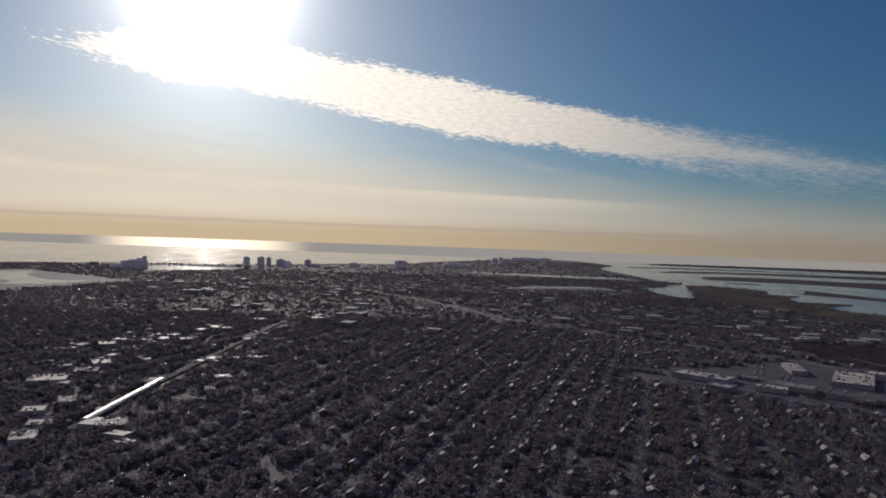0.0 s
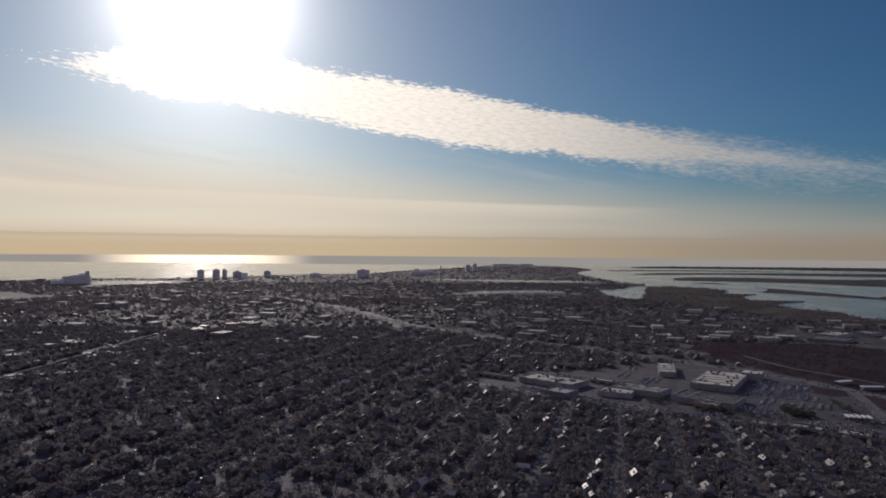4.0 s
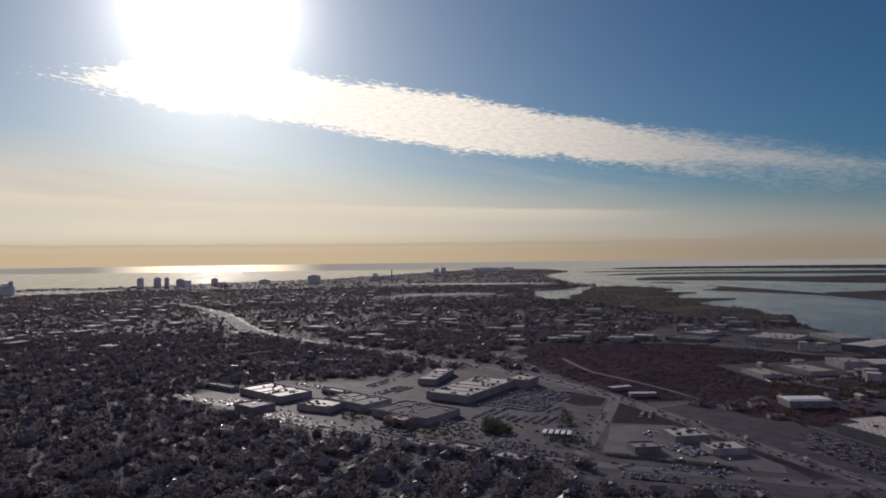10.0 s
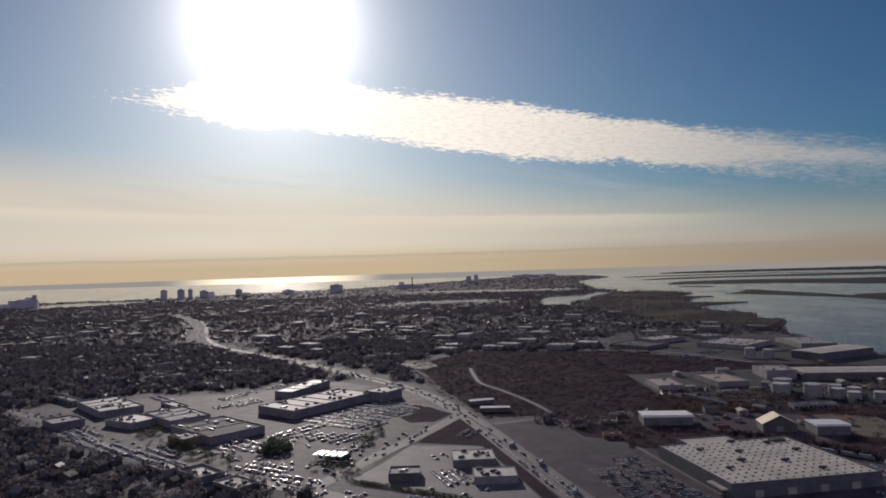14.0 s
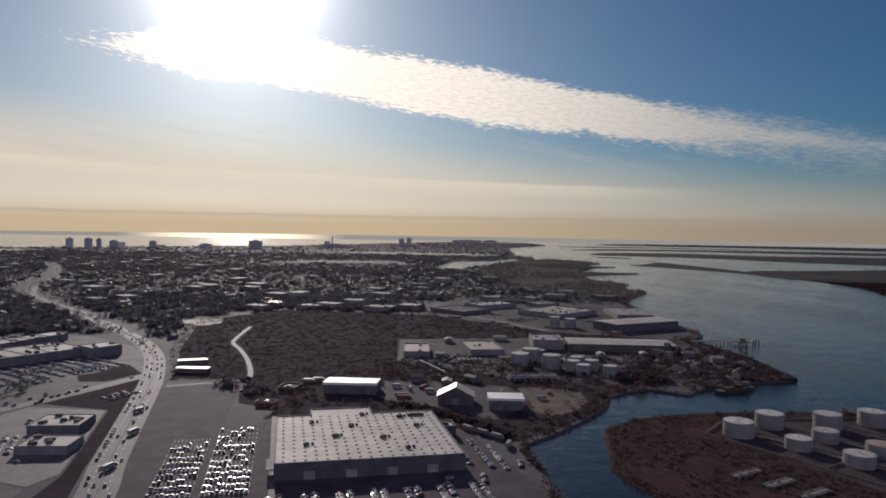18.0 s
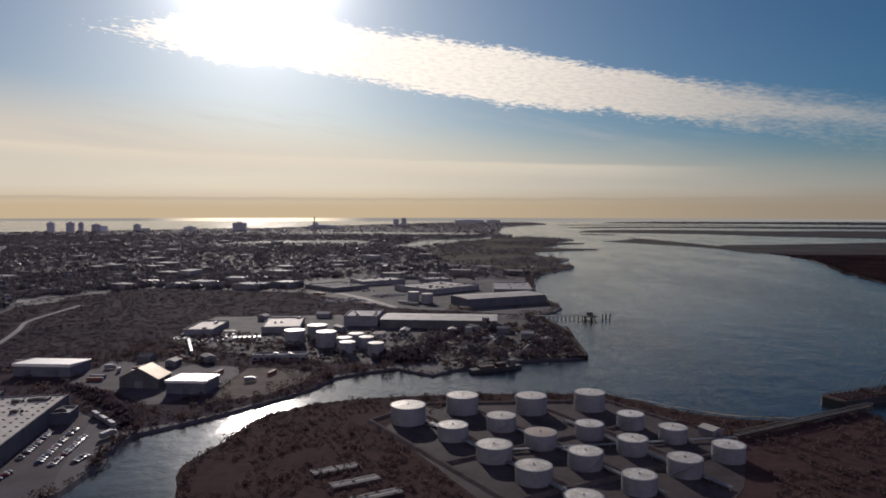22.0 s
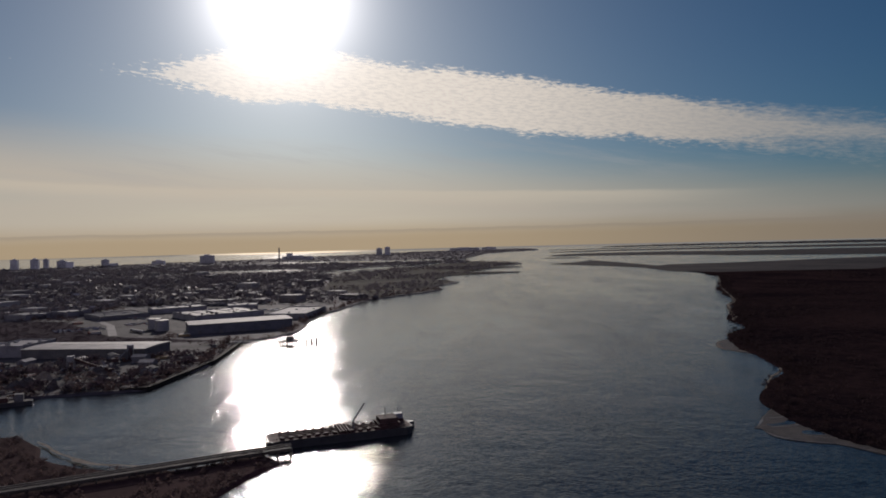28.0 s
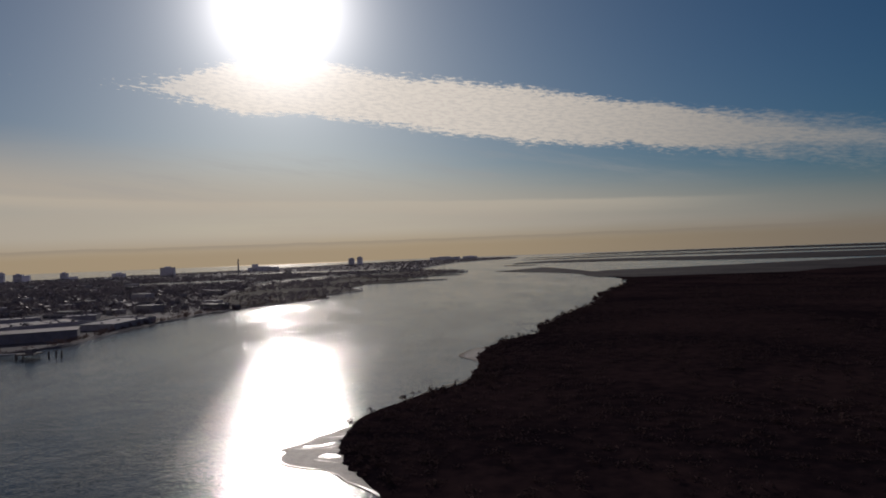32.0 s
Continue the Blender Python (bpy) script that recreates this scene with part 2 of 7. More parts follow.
def random_colours(name, stops, rough=0.6, by_island=False, metal=0.0, spec=0.5, vary=0.0):
    """One of several colours for each object, or for each loose piece of a joined mesh."""
    m = bpy.data.materials.new(name)
    m.use_nodes = True
    n = Nodes(m.node_tree)
    if by_island:
        seed = n.add("ShaderNodeNewGeometry").outputs["Random Per Island"]
    else:
        seed = n.add("ShaderNodeObjectInfo").outputs["Random"]
    node = n.add("ShaderNodeValToRGB")
    node.color_ramp.interpolation = "CONSTANT"
    while len(node.color_ramp.elements) < len(stops):
        node.color_ramp.elements.new(0.5)
    for element, (place, colour) in zip(node.color_ramp.elements, stops):
        element.position, element.color = place, (*colour, 1)
    n.put(node.inputs[0], seed)
    place = n.add("ShaderNodeNewGeometry").outputs["Position"]
    dirt = n.noise(place, 1.3, 4, 0.6)
    colour = n.mix(n.math("MULTIPLY", dirt, 0.35), node.outputs[0], (0.08, 0.075, 0.07, 1))
    bsdf = n.add("ShaderNodeBsdfPrincipled")
    n.put(bsdf.inputs["Base Color"], colour)
    dull = n.math("FRACT", n.math("MULTIPLY", seed, 7.31))
    n.put(bsdf.inputs["Roughness"], n.math("ADD", rough, n.math("MULTIPLY", dull, vary)))
    n.put(bsdf.inputs["Metallic"], metal)
    n.put(bsdf.inputs["Specular IOR Level"], spec)
    out = n.add("ShaderNodeOutputMaterial")
    n.tree.links.new(bsdf.outputs[0], out.inputs[0])
    return m


def water_material():
    m = bpy.data.materials.new("bay_water")
    m.use_nodes = True
    n = Nodes(m.node_tree)
    place = n.add("ShaderNodeNewGeometry").outputs["Position"]
    stretch = n.add("ShaderNodeMapping")
    n.put(stretch.inputs["Vector"], place)
    n.put(stretch.inputs["Rotation"], (0, 0, 0.5))
    n.put(stretch.inputs["Scale"], (1.0, 0.35, 1.0))
    calm = n.noise(stretch.outputs[0], 0.011, 6, 0.62)
    gust = n.noise(stretch.outputs[0], 0.06, 5, 0.6)
    chop = n.noise(place, 0.35, 5, 0.65)
    swell = n.noise(place, 0.05, 4, 0.6)
    wavelet = n.noise(place, 1.3, 3, 0.6)
    bsdf = n.add("ShaderNodeBsdfPrincipled")
    n.put(bsdf.inputs["Base Color"], n.mix(swell, (0.008, 0.012, 0.016, 1), (0.016, 0.020, 0.023, 1)))
    wind = n.math("ADD", n.math("MULTIPLY", n.smooth(calm, 0.38, 0.62), 0.6), n.math("MULTIPLY", n.smooth(gust, 0.4, 0.66), 0.4))
    spot = n.add("ShaderNodeSeparateXYZ")
    n.put(spot.inputs[0], place)
    open_water = n.math("MAXIMUM", n.smooth(spot.outputs[0], 150.0, 262.0), n.smooth(spot.outputs[1], 420.0, 540.0))
    fetch = n.math("ADD", 0.30, n.math("MULTIPLY", open_water, 0.55))
    n.put(bsdf.inputs["Roughness"], n.math("ADD", 0.07, n.math("MULTIPLY", wind, 0.07)))
    n.put(bsdf.inputs["IOR"], 1.33)
    relief = n.add("ShaderNodeBump")
    n.put(relief.inputs["Height"], n.math("ADD", n.math("MULTIPLY", n.math("MULTIPLY", n.math("ADD", n.math("MULTIPLY", chop, 0.72), n.math("MULTIPLY", wavelet, 0.42)), n.math("ADD", 0.46, n.math("MULTIPLY", wind, 0.5))), fetch), swell))
    n.put(relief.inputs["Strength"], 0.75)
    n.put(relief.inputs["Distance"], 0.5)
    # small wave faces, each with its own tilt
    cells = n.add("ShaderNodeTexVoronoi")
    n.put(cells.inputs["Vector"], place)
    n.put(cells.inputs["Scale"], 1.5)
    tilt = n.add("ShaderNodeVectorMath", operation="SUBTRACT")
    n.put(tilt.inputs[0], cells.outputs["Color"])
    n.put(tilt.inputs[1], (0.5, 0.5, 0.5))
    amount = n.math("MULTIPLY", n.math("ADD", 0.03, n.math("MULTIPLY", wind, 0.085)), fetch)
    flat = n.add("ShaderNodeVectorMath", operation="MULTIPLY")
    n.put(flat.inputs[0], tilt.outputs[0])
    n.put(flat.inputs[1], n.join(amount, amount, 0.0))
    faces = n.add("ShaderNodeVectorMath", operation="ADD")
    n.put(faces.inputs[0], relief.outputs[0])
    n.put(faces.inputs[1], flat.outputs[0])
    whole = n.add("ShaderNodeVectorMath", operation="NORMALIZE")
    n.put(whole.inputs[0], faces.outputs[0])
    n.put(bsdf.inputs["Normal"], whole.outputs[0])
    out = n.add("ShaderNodeOutputMaterial")
    n.tree.links.new(bsdf.outputs[0], out.inputs[0])
    return m


WATER = water_material()
LAND = material("winter_ground", ((0.042, 0.038, 0.044), (0.078, 0.071, 0.079)), 0.03, 0.85, fine=9, bump=0.3, spec=0.18)
WET_MARSH = material("wet_dark_marsh", ((0.0115, 0.0082, 0.0100), (0.037, 0.0222, 0.0212)), 0.012, 0.95, fine=16, bump=0.4, spec=0.0)
MARSH = material("dry_marsh", ((0.034, 0.024, 0.031), (0.062, 0.043, 0.051)), 0.02, 0.95, fine=14, bump=0.4, spec=0.02)
RED_MARSH = material("russet_salt_marsh", ((0.034, 0.020, 0.020), (0.078, 0.045, 0.041)), 0.035, 0.95, fine=9, bump=0.4, spec=0.02)
TANK_DIRT = material("stained_tank_dirt", ((0.032, 0.025, 0.027), (0.070, 0.053, 0.053)), 0.10, 0.85, fine=6, bump=0.3, spec=0.12)
# tower walls lightened in colour to stand in for haze
HAZED_TOWER = material("haze_paled_tower", ((0.50, 0.49, 0.49), (0.64, 0.63, 0.62)), 0.05, 0.85, fine=7, spread=0.15)
# far marsh: distance haze is put into this paler colour
HAZY_MARSH = material("haze_paled_marsh", ((0.032, 0.028, 0.028), (0.066, 0.057, 0.052)), 0.01, 0.95, fine=9, bump=0.2, spec=0.05)
ROUGH_GRASS = material("rough_olive_grass", ((0.036, 0.034, 0.028), (0.080, 0.072, 0.056)), 0.012, 0.95, fine=10, bump=0.3, spec=0.03)
SAND = material("beach_sand", ((0.13, 0.108, 0.08), (0.24, 0.20, 0.15)), 0.25, 0.9, fine=8, spec=0.2)
ASPHALT = material("asphalt", ((0.028, 0.024, 0.030), (0.084, 0.070, 0.081)), 0.11, 0.78, fine=9, bump=0.15, spec=0.2)
STREET = material("residential_asphalt", ((0.066, 0.062, 0.066), (0.108, 0.102, 0.105)), 0.1, 0.85, fine=9, bump=0.1, spec=0.12)
PALE_LOT = material("worn_pale_asphalt", ((0.072, 0.062, 0.065), (0.124, 0.108, 0.109)), 0.09, 0.74, fine=9, bump=0.1, spec=0.33)
YARD = material("oily_yard_dirt", ((0.034, 0.031, 0.033), (0.080, 0.072, 0.072)), 0.06, 0.85, fine=8, bump=0.3, spec=0.1)
PAINT = material("road_paint", ((0.38, 0.37, 0.36), (0.55, 0.54, 0.52)), 0.6, 0.7)
GRAVEL_LOT = material("worn_gravel_lot", ((0.040, 0.032, 0.039), (0.078, 0.063, 0.073)), 0.12, 0.85, fine=9, bump=0.2, spec=0.12)
WHITE_ROOF = material("white_roof_membrane", ((0.36, 0.325, 0.265), (0.53, 0.485, 0.405)), 0.12, 0.7, fine=7, bump=0.05, spec=0.2)
GREY_ROOF = material("grey_gravel_roof", ((0.17, 0.16, 0.152), (0.29, 0.272, 0.25)), 0.12, 0.75, fine=8, spread=0.25, spec=0.2)
DARK_ROOF = material("dark_bitumen_roof", ((0.06, 0.059, 0.062), (0.11, 0.105, 0.107)), 0.15, 0.8, fine=8, spread=0.2, spec=0.12)
BROWN_ROOF = material("brown_metal_roof", ((0.27, 0.205, 0.15), (0.38, 0.30, 0.23)), 0.2, 0.7, fine=8)
WHITE_SHEET = material("white_sheet_metal", ((0.70, 0.67, 0.62), (0.80, 0.77, 0.72)), 0.15, 0.5, metal=0.35, fine=7, bump=0.02, spec=0.6)
TAN_SHEET = material("tan_sheet_metal", ((0.50, 0.42, 0.30), (0.64, 0.54, 0.40)), 0.2, 0.5, metal=0.5, fine=7, bump=0.03, spec=0.7)
CREAM_ROOF = material("cream_metal_roof", ((0.30, 0.27, 0.225), (0.50, 0.455, 0.385)), 0.15, 0.62, fine=7, bump=0.08, spec=0.35)
SHED_WALL = material("blue_grey_cladding", ((0.085, 0.09, 0.105), (0.135, 0.14, 0.16)), 0.3, 0.75, fine=7)
WARE_WALL = material("dull_blue_block_wall", ((0.062, 0.064, 0.076), (0.100, 0.102, 0.118)), 0.25, 0.8, fine=7)
ROOF_PLANT = material("weathered_roof_plant", ((0.040, 0.036, 0.036), (0.085, 0.076, 0.072)), 0.8, 0.7)
SKYLIGHT = material("brown_skylight_dome", ((0.045, 0.032, 0.024), (0.085, 0.062, 0.045)), 0.6, 0.6, spec=0.2)
WALL = material("painted_block_wall", ((0.125, 0.122, 0.128), (0.195, 0.19, 0.195)), 0.2, 0.85, fine=7, spread=0.3)
DARK_WALL = material("dark_clad_wall", ((0.07, 0.068, 0.07), (0.12, 0.115, 0.11)), 0.2, 0.8, fine=7)
BRICK = material("far_brick", ((0.13, 0.085, 0.065), (0.20, 0.135, 0.10)), 0.2, 0.85, fine=7, spread=0.25)
CONCRETE = material("weathered_concrete", ((0.22, 0.21, 0.20), (0.34, 0.325, 0.30)), 0.3, 0.85, fine=8)
# white paint darkened in colour for shaded sides; stained tank roofs paler as sunlit
DIMMED_WHITE = material("shade_dimmed_white", ((0.165, 0.165, 0.172), (0.235, 0.235, 0.242)), 0.15, 0.5, fine=9, bump=0.03)
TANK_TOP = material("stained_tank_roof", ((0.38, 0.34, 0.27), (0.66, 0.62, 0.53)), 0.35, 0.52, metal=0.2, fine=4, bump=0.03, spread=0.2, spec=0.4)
STEEL = material("grey_steel", ((0.16, 0.16, 0.165), (0.26, 0.26, 0.265)), 0.6, 0.5, metal=0.5)
RUST = material("rusty_hull_red", ((0.032, 0.019, 0.018), (0.075, 0.040, 0.036)), 0.4, 0.8, spec=0.2)
BLACK = material("black_hull", ((0.015, 0.015, 0.017), (0.03, 0.03, 0.032)), 0.4, 0.5)
TIMBER = material("tarred_timber", ((0.05, 0.042, 0.035), (0.10, 0.085, 0.07)), 0.8, 0.85)
GLASS = material("dark_window", ((0.02, 0.022, 0.025), (0.035, 0.038, 0.042)), 0.4, 0.12, bump=0.0)
BARK = material("grey_bark", ((0.055, 0.045, 0.036), (0.09, 0.075, 0.06)), 1.0, 0.95)
TWIGS = foliage("bare_twigs", ((0.078, 0.068, 0.078), (0.132, 0.115, 0.130)), 0.05, 0.04)
DARK_SCRUB = foliage("wet_dark_scrub", ((0.021, 0.0145, 0.0165), (0.052, 0.034, 0.034)), 0.02, 0.004)
SCRUB = foliage("dry_scrub", ((0.060, 0.042, 0.042), (0.108, 0.074, 0.068)), 0.04, 0.02)
FIELD_SCRUB = foliage("dark_field_scrub", ((0.044, 0.032, 0.041), (0.074, 0.054, 0.064)), 0.03, 0.012)
EVERGREEN = foliage("evergreen", ((0.030, 0.042, 0.024), (0.05, 0.066, 0.036)), 0.3)
HOUSE_WALL = random_colours("house_siding", [(0, (0.105, 0.10, 0.107)), (0.3, (0.088, 0.08, 0.078)), (0.5, (0.085, 0.06, 0.055)), (0.68, (0.09, 0.097, 0.11)), (0.965, (0.22, 0.215, 0.22))], 0.8, spec=0.25)
HOUSE_ROOF = random_colours("house_shingles", [(0, (0.06, 0.056, 0.06)), (0.35, (0.085, 0.075, 0.074)), (0.6, (0.11, 0.10, 0.10)), (0.85, (0.08, 0.058, 0.052))], 0.5, spec=0.5, vary=0.2)
FAR_WALL = random_colours("far_siding", [(0, (0.085, 0.082, 0.088)), (0.3, (0.075, 0.068, 0.072)), (0.5, (0.07, 0.052, 0.052)), (0.96, (0.22, 0.215, 0.22))], 0.8, True, spec=0.2)
FAR_ROOF = random_colours("far_shingles", [(0, (0.056, 0.053, 0.058)), (0.4, (0.075, 0.068, 0.071)), (0.78, (0.098, 0.092, 0.093)), (0.965, (0.30, 0.29, 0.285))], 0.6, True, spec=0.22, vary=0.2)
CAR_STOPS = [(0, (0.42, 0.42, 0.42)), (0.2, (0.28, 0.29, 0.30)), (0.42, (0.02, 0.02, 0.022)), (0.62, (0.10, 0.11, 0.13)), (0.75, (0.22, 0.03, 0.025)), (0.83, (0.04, 0.07, 0.16)), (0.94, (0.5, 0.48, 0.44))]
CAR_PAINT = random_colours("car_paint", CAR_STOPS, 0.28, spec=0.5, vary=0.35)
FAR_CARS = random_colours("car_paint_far", CAR_STOPS, 0.28, True, spec=0.5, vary=0.35)


# ---- mesh helpers ----
def mesh_of(name, verts, faces, mat, smooth=False):
    data = bpy.data.meshes.new(name)
    data.from_pydata([tuple(v) for v in verts], [], [tuple(f) for f in faces])
    data.materials.append(mat)
    if smooth:
        data.polygons.foreach_set("use_smooth", [True] * len(data.polygons))
    data.update()
    return data


def put(name, data, parent=None, m=None, label="", category="", group="", kind=""):
    ob = new(name, data)
    if parent is not None:
        ob.parent = parent
    if m is not None:
        ob.matrix_basis = m
    return tagged(ob, label, category, group, kind)


def box(x0, y0, z0, x1, y1, z1):
    v = [(x0, y0, z0), (x1, y0, z0), (x1, y1, z0), (x0, y1, z0), (x0, y0, z1), (x1, y0, z1), (x1, y1, z1), (x0, y1, z1)]
    return v, [(0, 3, 2, 1), (4, 5, 6, 7), (0, 1, 5, 4), (1, 2, 6, 5), (2, 3, 7, 6), (3, 0, 4, 7)]


def joined(*pieces):
    verts, faces = [], []
    for v, f in pieces:
        k = len(verts)
        verts += list(v)
        faces += [tuple(i + k for i in face) for face in f]
    return verts, faces


def prism(outline, z0, z1):
    k = len(outline)
    v = [(x, y, z0) for x, y in outline] + [(x, y, z1) for x, y in outline]
    return v, [tuple(range(k - 1, -1, -1)), tuple(range(k, 2 * k))] + [(i, (i + 1) % k, (i + 1) % k + k, i + k) for i in range(k)]


def ring(r, z, k, cx=0, cy=0):
    return [(cx + r * math.cos(2 * math.pi * i / k), cy + r * math.sin(2 * math.pi * i / k), z) for i in range(k)]


def lathe(profile, k=32, cx=0, cy=0):
    """A turned solid from (radius, height) pairs, closed at both ends."""
    v, f = [], []
    for r, z in profile:
        v += ring(r, z, k, cx, cy)
    for j in range(len(profile) - 1):
        f += [(j * k + i, j * k + (i + 1) % k, (j + 1) * k + (i + 1) % k, (j + 1) * k + i) for i in range(k)]
    f.append(tuple(range(k - 1, -1, -1)))
    f.append(tuple(range((len(profile) - 1) * k, len(profile) * k)))
    return v, f


def beam(a, b, r):
    """A square bar from a to b."""
    a, b = Vector(a), Vector(b)
    way = (b - a).normalized()
    side = way.cross(Vector((0, 0, 1)))
    side = Vector((1, 0, 0)) if side.length < 1e-4 else side.normalized()
    up = side.cross(way)
    v = [tuple(p + side * sx * r + up * sy * r) for p in (a, b) for sx, sy in ((-1, -1), (1, -1), (1, 1), (-1, 1))]
    return v, [(3, 2, 1, 0), (4, 5, 6, 7), (0, 1, 5, 4), (1, 2, 6, 5), (2, 3, 7, 6), (3, 0, 4, 7)]


def smooth_line(points, step=12.0, closed=False):
    """Points along a smooth curve through the control points."""
    k, out = len(points), []
    for i in range(k if closed else k - 1):
        p0 = points[(i - 1) % k] if closed or i else points[0]
        p1, p2 = points[i], points[(i + 1) % k]
        p3 = points[(i + 2) % k] if closed or i + 2 < k else points[-1]
        count = max(1, int(math.dist(p1, p2) / step))
        for j in range(count):
            t = j / count
            out.append(tuple(0.5 * (2 * b + (c - a) * t + (2 * a - 5 * b + 4 * c - d) * t * t + (3 * b - a - 3 * c + d) * t ** 3)
                             for a, b, c, d in zip(p0, p1, p2, p3)))
    if not closed:
        out.append(tuple(points[-1]))
    return out


def inside(x, y, poly):
    hit, j = False, len(poly) - 1
    for i in range(len(poly)):
        (xi, yi), (xj, yj) = poly[i], poly[j]
        if (yi > y) != (yj > y) and x < (xj - xi) * (y - yi) / (yj - yi) + xi:
            hit = not hit
        j = i
    return hit


def away(points, x, y):
    """The distance from a point to a line of points."""
    best = 1e9
    for (ax, ay), (bx, by) in zip(points, points[1:]):
        dx, dy = bx - ax, by - ay
        t = max(0, min(1, ((x - ax) * dx + (y - ay) * dy) / (dx * dx + dy * dy + 1e-9)))
        best = min(best, math.hypot(x - ax - t * dx, y - ay - t * dy))
    return best


def land_sheet(name, outline, mat, label, step=10.0, rough=2.5, top=0.0, drop=1.2):
    """Land with an uneven shore that slopes into the water."""
    line = smooth_line(outline, step, True)
    edge = []
    for x, y in line:
        d = noise.noise_vector(Vector((x * 0.03, y * 0.03, 0.0))) * rough + noise.noise_vector(Vector((x * 0.15, y * 0.15, 3.0))) * rough * 0.35
        edge.append((x + d.x, y + d.y))
    area = sum(a[0] * b[1] - b[0] * a[1] for a, b in zip(edge, edge[1:] + edge[:1]))
    if area < 0:
        edge.reverse()
    k = len(edge)
    v = [(x, y, top) for x, y in edge]
    for i, (x, y) in enumerate(edge):
        (ax, ay), (bx, by) = edge[i - 1], edge[(i + 1) % k]
        d = math.hypot(bx - ax, by - ay) + 1e-6
        v.append((x + (by - ay) / d * 1.6, y - (bx - ax) / d * 1.6, top - drop))
    f = [tuple(range(k))] + [(i, i + k, (i + 1) % k + k, (i + 1) % k) for i in range(k)]
    put(name, mesh_of(name, v, f, mat), label=label, category="ground", kind="structure")
    return edge


def ribbon(points, width, z):
    """A flat strip along a line."""
    v, f = [], []
    for i, (x, y) in enumerate(points):
        a, b = points[max(0, i - 1)], points[min(len(points) - 1, i + 1)]
        d = math.hypot(b[0] - a[0], b[1] - a[1]) + 1e-9
        ox, oy = -(b[1] - a[1]) / d * width / 2, (b[0] - a[0]) / d * width / 2
        v += [(x + ox, y + oy, z), (x - ox, y - oy, z)]
        if i:
            f.append((2 * i - 2, 2 * i - 1, 2 * i + 1, 2 * i))
    return v, f


def scatter(template, spots):
    """One joined mesh: copies of (verts, faces) at (x, y, z, turn, scale, height factor)."""
    tv, tf = np.array(template[0], float), template[1]
    verts, faces = [], []
    for i, (x, y, z, a, s, h) in enumerate(spots):
        c, sn = math.cos(a) * s, math.sin(a) * s
        w = np.empty_like(tv)
        w[:, 0], w[:, 1], w[:, 2] = tv[:, 0] * c - tv[:, 1] * sn + x, tv[:, 0] * sn + tv[:, 1] * c + y, tv[:, 2] * s * h + z
        verts.append(w)
        k = i * len(tv)
        faces += [tuple(q + k for q in face) for face in tf]
    return (np.concatenate(verts).tolist() if verts else []), faces


# ---- ground and water ----
v = [(x, y, -0.8) for x in (-9000, 9000) for y in (-9000, 9000)]
put("water", mesh_of("water", v, [(0, 2, 3, 1)], WATER), label="rippled grey bay and ocean water glinting in low sun", category="water", kind="structure")

BAY_SHORE = [(100, 208), (97.5, 235), (97, 255), (110, 270), (126, 291), (138, 307), (143, 326), (165, 341), (180, 332), (190, 342), (213, 355), (238, 363), (246, 366), (247, 376),
             (249, 426), (241, 488), (260, 522), (254, 607), (262, 697), (275, 770), (330, 882), (318, 940), (345, 1020), (312, 1095), (322, 1200), (440, 1283),
             (345, 1320), (390, 1450), (458, 1518), (400, 1560), (470, 1700), (396, 1846), (333, 1812), (262, 1715), (208, 1566), (214, 1482), (152, 1440), (122, 1322)]
INLET_SHORE = [(78, 1350), (76, 1455), (112, 1660), (142, 1715), (222, 1785), (273, 1889), (350, 1975), (320, 2090), (390, 2960), (480, 3300), (690, 3850), (650, 4700)]
OCEAN_SHORE = [(250, 4780), (-12, 4049), (-337, 3356), (-550, 2854), (-815, 2640), (-1079, 2290), (-1440, 2165), (-1678, 1922), (-2600, 1500), (-4600, 900), (-4600, -2500), (-100, -2500), (90, -2480), (92, -1200), (94, -300), (95, 60)]
MAINLAND = BAY_SHORE + INLET_SHORE + OCEAN_SHORE
TANK_LAND = [(129, 190), (121, 232), (125, 250), (129, 274), (143, 287), (168, 297), (190, 300), (243, 301), (258, 282), (276, 273), (300, 271),
             (316, 283), (322, 277), (316, 255), (320, 232), (330, 160), (345, 60), (370, -200), (378, -1200), (380, -2480), (360, -2500), (150, -2500), (130, -2480), (126, -1200), (122, -300), (124, 60)]
MARSH_LAND = [(461, 300), (464, 290), (470, 280), (476, 268), (486, 235), (520, 150), (560, 0), (600, -300), (700, -2500), (5000, -2500), (5000, 1500), (2600, 1750), (1500, 1690),
              (1180, 1600), (1008, 1535), (860, 1480), (730, 1450), (700, 1405), (685, 1530), (640, 1850), (632, 1780), (560, 1660), (530, 1622), (604, 1474), (655, 1350), (683, 1160), (683, 1075),
              (681, 1035), (652, 935), (612, 830), (574, 677), (534, 577), (522, 521), (504, 489), (496, 456), (492, 430), (492, 416), (486, 385), (476, 371), (467, 350), (461, 331), (460, 313)]
MAIN_EDGE = land_sheet("ground_mainland", MAINLAND, LAND, "flat built-up winter mainland with brown and grey ground")
TANK_EDGE = land_sheet("ground_tank_farm", TANK_LAND, RED_MARSH, "low brown scrub peninsula with the tank farm", rough=2.0)
MARSH_EDGE = land_sheet("ground_marsh", MARSH_LAND, WET_MARSH, "dark brown winter marsh beside the bay", rough=4.4, step=5, top=-0.5, drop=0.5)
